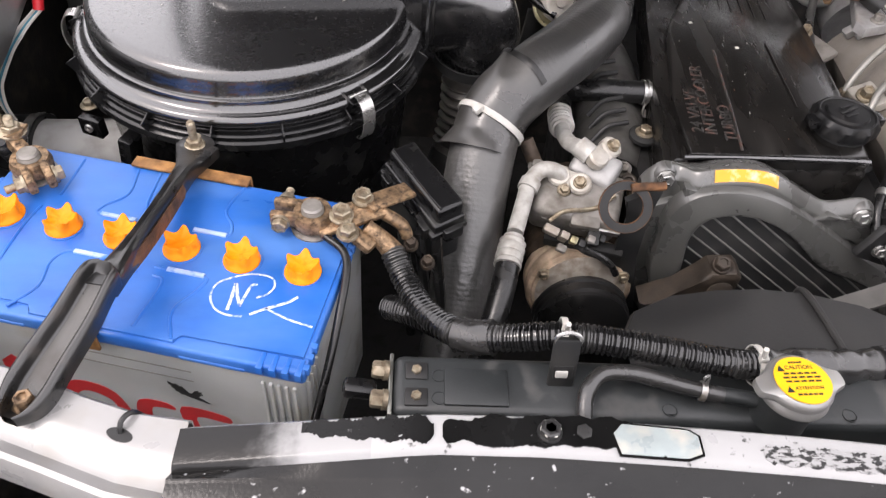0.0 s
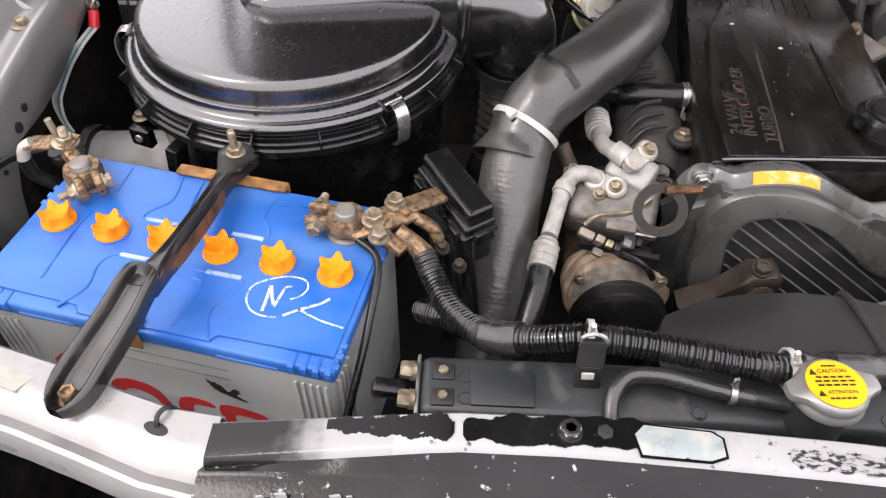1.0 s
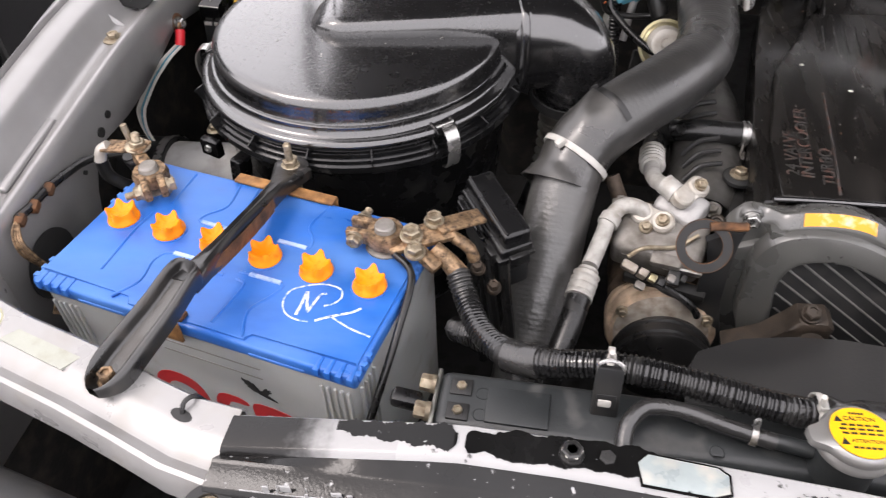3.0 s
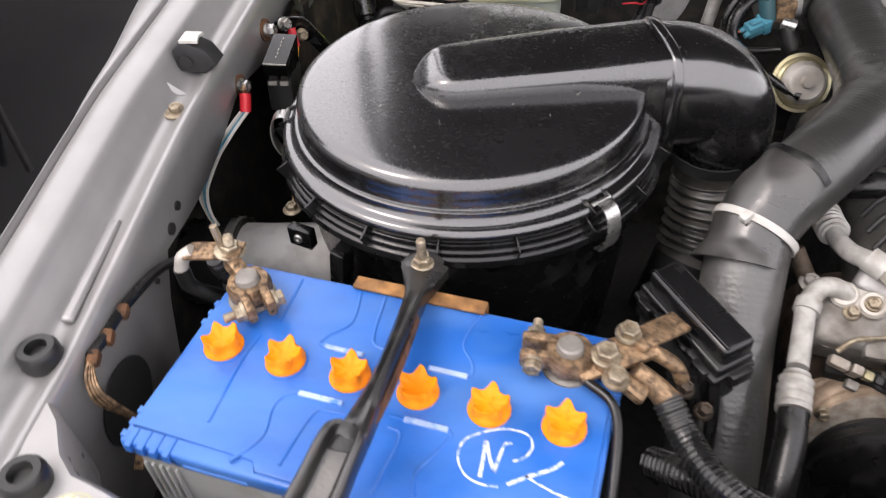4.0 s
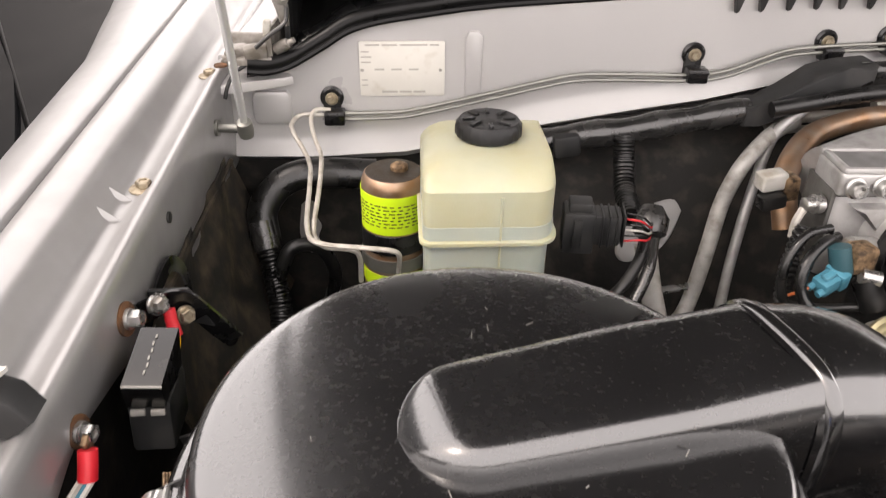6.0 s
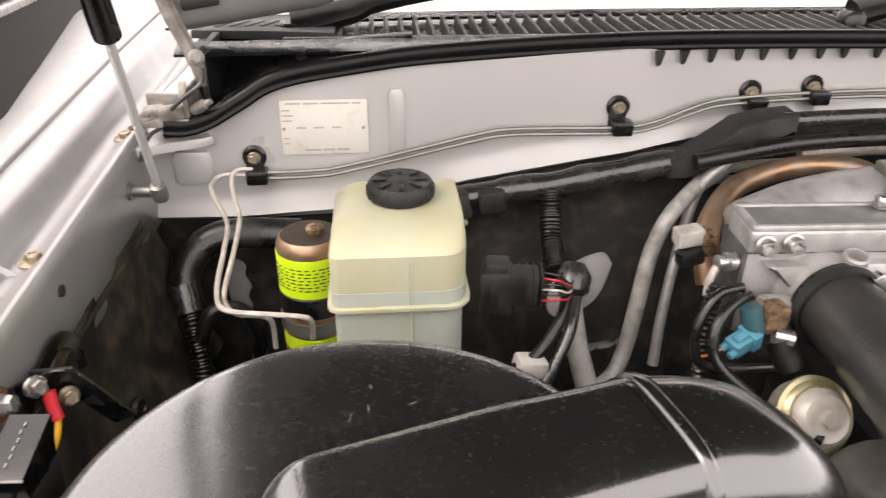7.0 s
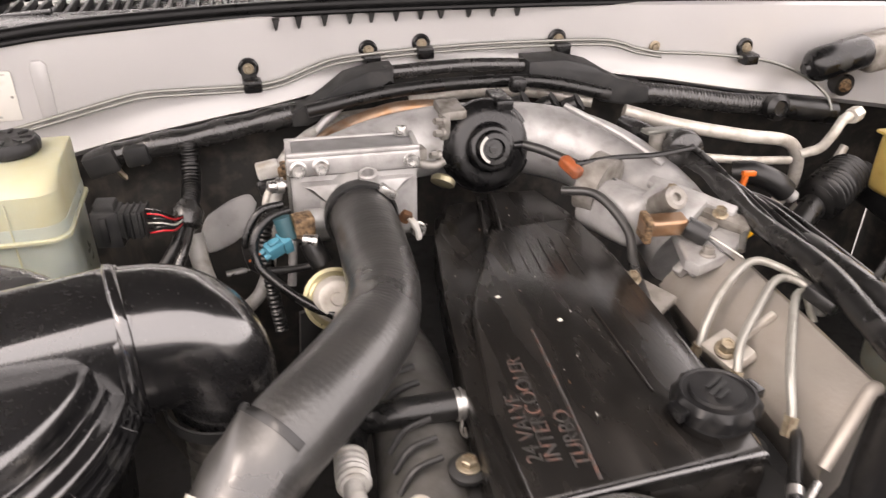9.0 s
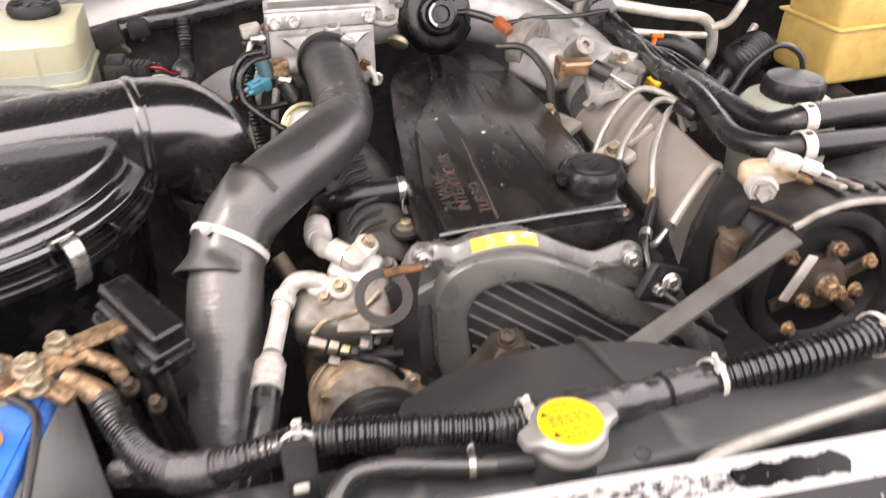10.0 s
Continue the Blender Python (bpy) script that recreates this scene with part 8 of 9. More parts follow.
part("water_pipe", tube(B(), [(0.345, 1.375, 1.046), (0.36, 1.375, 1.049), (0.44, 1.375, 1.054), (0.53, 1.365, 1.050), (0.60, 1.33, 1.042)], 0.0085, 12), PALE, manifold, "pale steel pipe")
part("water_stub", tube(B(), [(0.225, 1.385, 1.020), (0.248, 1.385, 1.028), (0.31, 1.385, 1.032), (0.38, 1.38, 1.036)], 0.0068, 12), PALE, manifold)
part("water_stub", tube(B(), [(0.235, 1.385, 1.006), (0.255, 1.385, 1.014), (0.32, 1.385, 1.017)], 0.0045, 10), PALE, manifold)
part("water_hose", tube(B(), [(0.20, 1.33, 1.06), (0.33, 1.335, 1.078), (0.50, 1.335, 1.078), (0.62, 1.32, 1.055)], 0.009, 12), RUBBER, manifold)
for x in (0.46, 0.50, 0.535):
    part("elbow", lathe(B(), [(0.012, 0), (0.013, 0.008), (0.010, 0.018), (0.013, 0.022)], toward((x, 1.275, 1.062 - (x - 0.46) * 0.1), (0.6, -0.3, 0.5)), 16), RUBBER, manifold)
part("pipe_clip", box(B(), (0.022, 0.018, 0.020), M((0.475, 1.30, 1.085), 0, 8, 0), 0.005), RUBBER, manifold)
part("flange_plate", prism(B(), [(0.606, 1.088), (0.634, 1.010), (0.628, 0.985), (0.585, 0.948), (0.536, 0.930), (0.530, 0.945), (0.548, 1.000), (0.572, 1.060)], 1.002, 1.014, None, 0.003), ALU, manifold, "flat machined flange")
for p in ((0.604, 1.062, 1.014), (0.620, 0.992, 1.014), (0.556, 0.948, 1.014)):
    part("bolt", hexbolt(B(), p, (0, 0, 1), 0.0062, 0.007, 1.35), ALUDULL, manifold)
part("vacuum_stub", tube(B(), [(0.600, 0.955, 1.008), (0.612, 0.970, 1.016), (0.630, 0.985, 1.018)], 0.0035, 8), STEEL, manifold)
part("neck_collar", tube(B(), [(0.500, 1.115, 1.028), (0.515, 1.095, 1.024)], 0.036, 26, 2), ALUDULL, manifold, "machined neck collar")
part("side_flange", box(B(), (0.016, 0.10, 0.010), M((0.585, 1.035, 1.034), 6, -10, 38), 0.003), ALU, manifold)
part("side_flange", box(B(), (0.020, 0.06, 0.014), M((0.606, 1.000, 1.022), 6, -10, 38), 0.004), ALUDULL, manifold)
part("lower_flange", box(B(), (0.030, 0.085, 0.008), M((0.490, 0.965, 0.972), 0, -20, 24), 0.002), ALUDULL, manifold)
part("plenum_step", box(B(), (0.055, 0.012, 0.012), M((0.560, 0.972, 0.998), 0, -38, 8), 0.003), ALU, manifold)
part("clamp_plate", box(B(), (0.050, 0.014, 0.006), M((0.604, 1.150, 1.066), 0, 6, 14), 0.002), BRAKEPIPE, manifold)
part("clamp_foot", tube(B(), [(0.602, 1.150, 1.064), (0.602, 1.148, 1.03)], 0.010, 12, 2), ALUDULL, manifold)
brass = thing("pressure_sensor", (0.545, 0.985, 1.02), "copper-coloured sensor block with a black plug", "sensor")
part("block", box(B(), (0.048, 0.022, 0.018), M((0.527, 0.990, 1.030), 4, 0, -6), 0.004, 3), COPPER, brass)
part("strap", box(B(), (0.008, 0.024, 0.028), M((0.508, 0.992, 1.028), 4, 0, -6), 0.002), BRASSY, brass)
part("plug", tube(B(), [(0.548, 0.982, 1.030), (0.566, 0.968, 1.022)], 0.011, 14, 2), RUBBER, brass)
part("wire", tube(B(), [(0.562, 0.966, 1.024), (0.572, 0.950, 1.016), (0.578, 0.935, 1.012)], 0.0010, 6), RUBBER, brass)
part("wire", tube(B(), [(0.564, 0.968, 1.026), (0.576, 0.952, 1.020), (0.590, 0.938, 1.012)], 0.0010, 6), PLATE, brass)
orange = thing("wire_clip", (0.47, 1.10, 1.05), "orange plastic wire clip on a vacuum line", "clip")
part("clip", box(B(), (0.014, 0.030, 0.014), M((0.470, 1.102, 1.052), 20, 0, 24), 0.004, 3), BURNT, orange)
part("lead", tube(B(), [(0.474, 1.10, 1.056), (0.52, 1.098, 1.060), (0.57, 1.095, 1.060), (0.62, 1.10, 1.062)], 0.0032, 8), RUBBER, orange)
# injector pipes
def lifted(pts, k=0.035):
    """Points drawn a little towards the front of the car, clear of the plenum."""
    return [Vector(p).lerp(Vector((0.192, 0.288, 1.381)), k) for p in pts]


for run in ([(0.510, 0.885, 0.94), (0.516, 0.885, 0.958), (0.526, 0.895, 0.975), (0.546, 0.91, 0.994), (0.574, 0.925, 1.010), (0.596, 0.930, 1.014), (0.611, 0.915, 1.013), (0.624, 0.900, 1.007), (0.637, 0.885, 0.995), (0.642, 0.880, 0.975)],
            [(0.515, 0.825, 0.95), (0.520, 0.832, 0.967), (0.532, 0.850, 0.984), (0.563, 0.875, 1.000), (0.592, 0.897, 1.009), (0.610, 0.900, 1.010), (0.622, 0.885, 1.006), (0.627, 0.870, 0.985)],
            [(0.518, 0.757, 0.96), (0.523, 0.763, 0.975), (0.535, 0.790, 0.998), (0.564, 0.830, 1.007), (0.597, 0.870, 1.009), (0.612, 0.875, 1.007), (0.615, 0.860, 0.985)]):
    ip = thing("injector_pipe", run[1], "bent steel injector pipe over the manifold", "injector pipe", "injector pipes")
    part("pipe", tube(B(), lifted(run), 0.0040, 10), PIPEGREY, ip)
    part("pipe_nut", tube(B(), lifted([run[0], run[1]]), 0.0062, 6, 2), ZINC, ip)
part("end_nut", hexbolt(B(), (0.512, 0.838, 0.985), (-0.2, -0.4, 1), 0.007, 0.010, 1.4), ZINC, ip)
part("cover_pad", box(B(), (0.03, 0.04, 0.012), M((0.520, 0.843, 0.978), 0, -20, 10), 0.003), PALE, ip)
fuel = thing("return_pipe", (0.49, 0.80, 0.93), "thin steel return pipe running down to a black hose", "fuel pipe")
part("pipe", tube(B(), [(0.478, 1.03, 0.99), (0.482, 0.98, 0.985), (0.487, 0.92, 0.96), (0.490, 0.88, 0.94)], 0.004, 10), STEEL, fuel)
part("pipe", tube(B(), [(0.462, 1.10, 1.025), (0.490, 1.07, 1.030), (0.505, 1.02, 1.010), (0.497, 0.98, 0.985), (0.490, 0.90, 0.955)], 0.0052, 10), HOSE, fuel)
part("lower_pipe", tube(B(), [(0.519, 0.752, 0.972), (0.508, 0.733, 0.980), (0.489, 0.708, 0.978), (0.474, 0.684, 0.970), (0.469, 0.664, 0.957), (0.475, 0.644, 0.940), (0.495, 0.622, 0.925), (0.53, 0.61, 0.90)], 0.0050, 10), RUBBER, fuel, "black lower hose")
part("collar", tube(B(), [(0.480, 0.694, 0.974), (0.476, 0.688, 0.972)], 0.0064, 10, 2), STEEL, fuel)
part("branch", tube(B(), [(0.478, 0.684, 0.963), (0.490, 0.690, 0.960), (0.506, 0.700, 0.966)], 0.0036, 8), STEEL, fuel)

# ---- right-hand looms and heater hoses ----
bundle = thing("engine_loom", (0.62, 0.95, 1.0), "black taped engine wiring loom beside the manifold", "wiring loom")
part("main_run", tube(B(), [(0.60, 1.235, 1.045), (0.625, 1.14, 1.045), (0.634, 1.05, 1.034), (0.624, 0.93, 1.030), (0.625, 0.80, 1.032), (0.634, 0.745, 1.034)], 0.012, 14, radius=lambda s, t: 0.0105 + 0.0015 * math.sin(s * 70) + 0.0005 * math.sin(s * 400)), TAPE, bundle)
part("side_run", tube(B(), [(0.625, 1.14, 1.050), (0.648, 1.05, 1.032), (0.655, 0.95, 1.026), (0.642, 0.85, 1.034), (0.640, 0.78, 1.040)], 0.0075, 12), TAPE, bundle)
part("knot", lathe(B(), [(0.010, -0.02), (0.022, -0.012), (0.024, 0.0), (0.020, 0.014), (0.008, 0.02)], toward((0.625, 1.13, 1.05), (0.1, 1, 0)), 16), TAPE, bundle)
for k in range(5):
    part("wire", tube(B(), [(0.625, 1.13 - 0.01 * k, 1.06), (0.640 + 0.006 * k, 1.07, 1.046 - 0.006 * k), (0.630 + 0.009 * k, 0.98, 1.034), (0.612 + 0.012 * k, 0.90 - 0.03 * k, 1.030)], 0.003, 8), RUBBER, bundle)
part("coupler", box(B(), (0.022, 0.030, 0.014), M((0.598, 0.835, 1.028), 10, 10, 20), 0.003), RUBBER, bundle)
part("coupler", box(B(), (0.020, 0.022, 0.014), M((0.610, 0.79, 1.03), 10, 10, 40), 0.003), RUBBER, bundle)
part("coupler_band", box(B(), (0.012, 0.016, 0.010), M((0.612, 0.782, 1.038), 10, 10, 40), 0.002), WHITEPL, bundle)
upper = thing("heater_hose", (0.64, 0.72, 1.02), "black heater hose with a white clamp band", "hose", "heater hoses")
part("hose", tube(B(), [(0.668, 1.02, 1.000), (0.655, 0.93, 1.022), (0.638, 0.85, 1.034), (0.624, 0.775, 1.044), (0.621, 0.730, 1.053), (0.631, 0.708, 1.066), (0.66, 0.704, 1.071), (0.72, 0.704, 1.072), (0.82, 0.71, 1.07)], 0.0138, 20), RUBBER, upper)
lower = thing("heater_hose", (0.65, 0.69, 1.0), "black heater hose with a white clamp band", "hose", "heater hoses")
part("hose", tube(B(), [(0.632, 0.98, 1.025), (0.614, 0.86, 1.040), (0.597, 0.78, 1.040), (0.586, 0.735, 1.042), (0.592, 0.703, 1.047), (0.607, 0.688, 1.050), (0.624, 0.680, 1.054), (0.67, 0.678, 1.054), (0.72, 0.68, 1.052), (0.82, 0.69, 1.05)], 0.0118, 20), RUBBER, lower)
for hp, c in ((upper, (0.638, 0.7055, 1.0685)), (lower, (0.622, 0.6805, 1.0535))):
    part("clamp_band", lathe(B(), [(0.0138, -0.006), (0.0152, -0.006), (0.0152, 0.006), (0.0138, 0.006)], toward(c, (1, -0.06, 0.02)), 28), WHITEPL, hp, "white clamp band")
    part("clamp_mark", box(B(), (0.006, 0.004, 0.001), Matrix.Translation(Vector(c) + Vector((0, -0.004, 0.0150))) @ pose(0, 0, 0, 15, 0, 0)), INK, hp)
ps = thing("power_steering_tank", (0.69, 0.80, 0.95), "round pale steering-fluid tank with a black cap", "fluid tank")
part("tank", lathe(B(), [(0.050, 0), (0.053, 0.06), (0.052, 0.082), (0.046, 0.091), (0.030, 0.097), (0.0, 0.098)], M((0.695, 0.798, 0.955)), 44), PSTANK, ps)
part("cap", lathe(B(), [(0.030, 0), (0.032, 0.003), (0.032, 0.016), (0.029, 0.021), (0.0, 0.022)], M((0.695, 0.797, 1.050)), 48, lambda a, r, z: 1 + (0.04 * math.cos(18 * a) if r > 0.03 else 0)), CAPBLK, ps)
part("strap", tube(B(), [(0.735, 0.83, 1.03), (0.73, 0.835, 1.075), (0.70, 0.838, 1.092), (0.665, 0.835, 1.075), (0.645, 0.832, 1.045)], 0.0035, 8), RUBBER, ps)
# steering pump, pulley and belt
pump = thing("steering_pump", (0.56, 0.60, 0.88), "black belt-driven pump with a spoked pulley and grimy bracket", "pump")
pm_ = toward((0.580, 0.572, 0.980), (-0.06, -0.98, 0.16))
part("pulley", lathe(B(), [(0.022, -0.004), (0.050, -0.004), (0.053, 0.000), (0.055, 0.006), (0.062, 0.007), (0.068, 0.006), (0.068, -0.001), (0.062, -0.005), (0.068, -0.009), (0.068, -0.016), (0.062, -0.019), (0.066, -0.022), (0.066, -0.028), (0.045, -0.030)], pm_, 64), CAPBLK, pump)
part("hub", lathe(B(), [(0.026, -0.004), (0.024, 0.004), (0.013, 0.006), (0.011, 0.010), (0.0, 0.010)], pm_, 32), OILY, pump, "oily brown hub")
part("hub_nut", hexbolt(B(), pm_ @ Vector((0, 0, 0.009)), pm_.to_3x3() @ Vector((0, 0, 1)), 0.0085, 0.009, 1.3), BRASSY, pump, "brassy centre nut")
for a, r0, r1 in ((80, 0.012, 0.040), (200, 0.014, 0.050), (320, 0.014, 0.046), (20, 0.014, 0.044)):
    q = pm_ @ pose(0, 0, 0, 0, 0, a)
    part("spoke", box(B(), (r1 - r0, 0.012, 0.005), q @ M(((r0 + r1) / 2, 0, 0.002)), 0.002), OILY, pump)
for a, r in ((75, 0.034), (140, 0.047), (215, 0.022), (235, 0.048), (330, 0.020), (25, 0.044), (345, 0.033)):
    q = pm_ @ pose(0, 0, 0, 0, 0, a)
    part("hub_bolt", hexbolt(B(), q @ Vector((r, 0, 0.005)), pm_.to_3x3() @ Vector((0, 0, 1)), 0.0052, 0.005, 1.3), BRASSY, pump)
part("bent_strip", box(B(), (0.010, 0.003, 0.046), M((0.545, 0.561, 0.998), 0, 22, 0), 0.001), PALE, pump, "pale bent steel strip")
part("housing", box(B(), (0.085, 0.060, 0.09), M((0.580, 0.640, 0.975), 0, 0, 8), 0.02, 4), MATTE, pump)
gz = [(0.50, 1.044), (0.528, 1.047), (0.548, 1.057), (0.570, 1.061), (0.592, 1.061), (0.64, 1.055), (0.75, 1.045)]
bm = B()
back = [(0.541, 0.632), (0.547, 0.645), (0.557, 0.660), (0.575, 0.668), (0.60, 0.670), (0.64, 0.668), (0.73, 0.660)]
front = [(0.528, 0.566), (0.538, 0.566), (0.548, 0.566), (0.570, 0.567), (0.592, 0.568), (0.640, 0.570), (0.73, 0.575)]
strip_loft(bm, [[Vector((f[0] + (b[0] - f[0]) * k, f[1] + (b[1] - f[1]) * k, curve_at(gz, f[0]) + (1.024 + 0.2 * max(0.0, b[0] - 0.56) - curve_at(gz, f[0])) * k)) for f, b in zip(front, back)] for k in (0, 0.15, 0.5, 0.85, 1.0)])
thicken(bm, 0.003)
part("belt_guard", bm, CAPBLK, pump, "black belt guard with a worn bright edge")
part("guard_edge", tube(B(), [(x, y - 0.001, curve_at(gz, x) + 0.001) for x, y in front], 0.0030, 8), ALUDULL, pump, "worn bright guard edge")
part("guard_seam", tube(B(), [(0.541, 0.631, 1.0265), (0.535, 0.600, 1.0385), (0.529, 0.568, 1.0485)], 0.0022, 8), OILY, pump)
for k in range(5):
    m = M((0.600 + 0.016 * k, 0.615 - 0.001 * k, 1.0525 - 0.002 * k), -18, 0, -14)
    part("guard_slat", box(B(), (0.0085, 0.046, 0.005), m, 0.002), ALUDULL if k < 2 else MATTE, pump, "worn bright slat" if k < 2 else "")
# black rubber splash flap before the plenum
bm = B()
strip_loft(bm, [[Vector(p) for p in row] for row in (
    ((0.586, 0.742, 0.999), (0.572, 0.722, 1.014), (0.560, 0.700, 1.026), (0.556, 0.672, 1.028), (0.545, 0.640, 1.026)),
    ((0.560, 0.722, 0.986), (0.548, 0.704, 1.000), (0.540, 0.684, 1.010), (0.536, 0.660, 1.012), (0.528, 0.634, 1.008)),
    ((0.530, 0.696, 0.972), (0.524, 0.682, 0.980), (0.520, 0.668, 0.986), (0.518, 0.652, 0.990), (0.510, 0.637, 0.996)),
    ((0.513, 0.676, 0.962), (0.510, 0.664, 0.962), (0.508, 0.652, 0.962), (0.508, 0.640, 0.962), (0.507, 0.628, 0.958)),
    ((0.508, 0.672, 0.930), (0.506, 0.660, 0.928), (0.505, 0.648, 0.926), (0.505, 0.638, 0.924), (0.505, 0.628, 0.922)))])
thicken(bm, 0.003)
part("splash_flap", bm, CAPBLK, pump, "black rubber splash flap", angle=60)
part("rust_casting", box(B(), (0.036, 0.030, 0.060), M((0.533, 0.634, 0.975), 0, 6, 12), 0.009, 3), GRIME, pump, "brown grimy casting")
part("casting_rib", box(B(), (0.008, 0.020, 0.058), M((0.524, 0.622, 0.972), 0, -10, 20), 0.003), GRIME, pump)
part("casting_bolt", hexbolt(B(), (0.531, 0.617, 0.958), (-0.2, -1, 0.3), 0.005, 0.005, 1.4), ZINC, pump)
part("fitting", lathe(B(), [(0.0150, -0.030), (0.0150, -0.006), (0.0138, -0.004), (0.0138, 0.002), (0.0115, 0.006), (0.0, 0.007)], toward((0.562, 0.648, 1.032), (-0.45, -0.75, 0.30)), 28), ACALU, pump, "pale hydraulic fitting")
part("fitting_nut", hexbolt(B(), (0.559, 0.643, 1.034), (-0.45, -0.75, 0.30), 0.0092, 0.012, 1.15), ALUDULL, pump, "brassy union nut")
part("fitting_block", box(B(), (0.050, 0.040, 0.028), M((0.585, 0.672, 1.030), 0, -8, -20), 0.010, 3), BRONZE, pump, "tan alloy pump body")
part("plug", box(B(), (0.028, 0.015, 0.015), M((0.577, 0.648, 1.060), 0, 14, -28), 0.004), ACALU, pump, "white plug")
part("plug_neck", box(B(), (0.020, 0.012, 0.012), M((0.598, 0.638, 1.056), 0, 16, -32), 0.004), ACALU, pump)
part("plug_tail", tube(B(), [(0.606, 0.633, 1.054), (0.614, 0.627, 1.050), (0.617, 0.624, 1.042)], 0.0018, 8), WHITEPL, pump)
part("plug_clip", box(B(), (0.034, 0.010, 0.005), M((0.584, 0.640, 1.050), 0, 20, -30), 0.001), BRASSY, pump)
belt = thing("drive_belt", (0.48, 0.57, 0.95), "grey flat drive belt from the pump pulley", "belt")
bm = B()
ribbon(bm, [(0.395, 0.566, 0.940), (0.430, 0.566, 0.964), (0.490, 0.567, 1.006), (0.535, 0.568, 1.037)], 0.020, up=(-0.57, -0.06, 0.82), thick=0.004, n=4)
part("belt", bm, BELTGREY, belt)
cham = thing("idler_bracket", (0.48, 0.645, 0.90), "dark bracket with two bright bolts below the pump", "bracket")
part("plate", box(B(), (0.050, 0.010, 0.040), M((0.480, 0.652, 0.940), 0, 25, 10), 0.003), MATTE, cham)
for p, r in (((0.483, 0.642, 0.948), 0.0075), ((0.472, 0.645, 0.940), 0.0055)):
    part("bolt", hexbolt(B(), p, (-0.1, -1, 0.3), r, 0.006, 1.3), STEEL, cham)
# brake-fluid tank, servo pipe, wiper motor, pipes
brake = thing("brake_fluid_tank", (1.06, 1.24, 0.92), "yellowed translucent brake-fluid tank", "fluid tank")
part("lower", box(B(), (0.175, 0.130, 0.092), M((1.085, 1.150, 0.964), 0, 0, 3), 0.012, 4), YTANK, brake)
part("upper", box(B(), (0.168, 0.123, 0.066), M((1.086, 1.151, 1.036), 0, 0, 3), 0.014, 4), YTANK, brake)
part("seam", box(B(), (0.182, 0.137, 0.005), M((1.085, 1.150, 1.008), 0, 0, 3), 0.002), YTANK, brake)
part("cap", lathe(B(), [(0.026, 0), (0.027, 0.012), (0.022, 0.016), (0, 0.016)], M((1.117, 1.15, 1.067)), 30), CAPBLK, brake)
part("label", lathe(B(), [(0.018, 0), (0.018, 0.001), (0, 0.001)], M((1.117, 1.15, 1.083)), 24), YELLOW, brake)
servo = thing("brake_cylinder", (1.05, 1.20, 0.88), "olive-brown master cylinder below the tank", "cylinder")
part("cylinder", tube(B(), [(1.03, 1.06, 0.888), (1.05, 1.28, 0.900)], 0.028, 22, 2), MATTE, servo)
motor = thing("wiper_motor", (1.04, 1.36, 1.05), "black cylindrical wiper motor on the firewall", "motor")
part("can", lathe(B(), [(0.008, -0.014), (0.010, -0.008), (0.016, -0.006), (0.022, 0.0), (0.026, 0.008), (0.026, 0.085), (0.022, 0.092)], toward((0.968, 1.345, 1.064), (1, -0.02, 0.24)), 30), BLACK, motor)
part("gearbox", box(B(), (0.075, 0.05, 0.055), M((1.10, 1.36, 1.078), 0, -10, 0), 0.012, 3), ALUDULL, motor)
part("foot", lathe(B(), [(0.018, 0), (0.018, 0.03)], toward((1.063, 1.40, 1.020), (0, -1, 0)), 18), RUBBER, motor)
part("bolt", hexbolt(B(), (1.063, 1.37, 1.020), (0, -1, 0), 0.008, 0.006, 1.4), BRASSY, motor)
acl = thing("heater_pipe", (0.80, 1.25, 0.93), "pale aluminium pipe bent down beside the firewall", "pipe", "pipes by the firewall")
part("pipe", tube(B(), [(0.63, 1.29, 1.040), (0.70, 1.27, 1.022), (0.80, 1.255, 1.002), (0.870, 1.25, 0.990), (0.897, 1.25, 0.968), (0.904, 1.25, 0.935), (0.898, 1.25, 0.905), (0.880, 1.25, 0.885)], 0.0095, 16), PALE, acl)
acm = thing("heater_pipe", (0.95, 1.28, 0.90), "thin pale aluminium pipe with a threaded union", "pipe", "pipes by the firewall")
part("pipe", tube(B(), [(0.940, 1.205, 1.040), (0.915, 1.198, 1.037), (0.900, 1.194, 1.018), (0.890, 1.20, 0.996), (0.870, 1.21, 0.985)], 0.0068, 12), PALE, acm)
part("pipe", tube(B(), [(0.99, 1.26, 0.965), (0.965, 1.25, 0.935), (0.93, 1.25, 0.885), (0.90, 1.25, 0.85)], 0.0065, 12), PALE, acm)
part("union", tube(B(), [(0.926, 1.199, 1.039), (0.944, 1.207, 1.041)], 0.0108, 6, 2), PALE, acm)
part("pipe", tube(B(), [(0.71, 1.24, 0.985), (0.80, 1.235, 0.972), (0.880, 1.24, 0.962)], 0.006, 12), PALE, acm)
part("grommet", lathe(B(), [(0.020, 0), (0.020, 0.012), (0.012, 0.018), (0.010, 0.014)], toward((0.905, 1.33, 1.010), (0, -1, 0.2)), 22), RUBBER, acm)
svh = thing("servo_hose", (0.93, 1.2, 0.85), "black concertina rubber boot", "rubber boot")
part("boot", tube(B(), [(0.895, 1.190, 0.914), (0.920, 1.200, 0.920), (0.950, 1.215, 0.926), (0.985, 1.235, 0.930)], 0.036, 26, step=0.0016, radius=lambda s, t: 0.0345 - 0.0065 * (0.5 + 0.5 * math.cos(s * 660)) - 0.006 * max(0.0, 1 - s / 0.02)), RUBBER, svh)
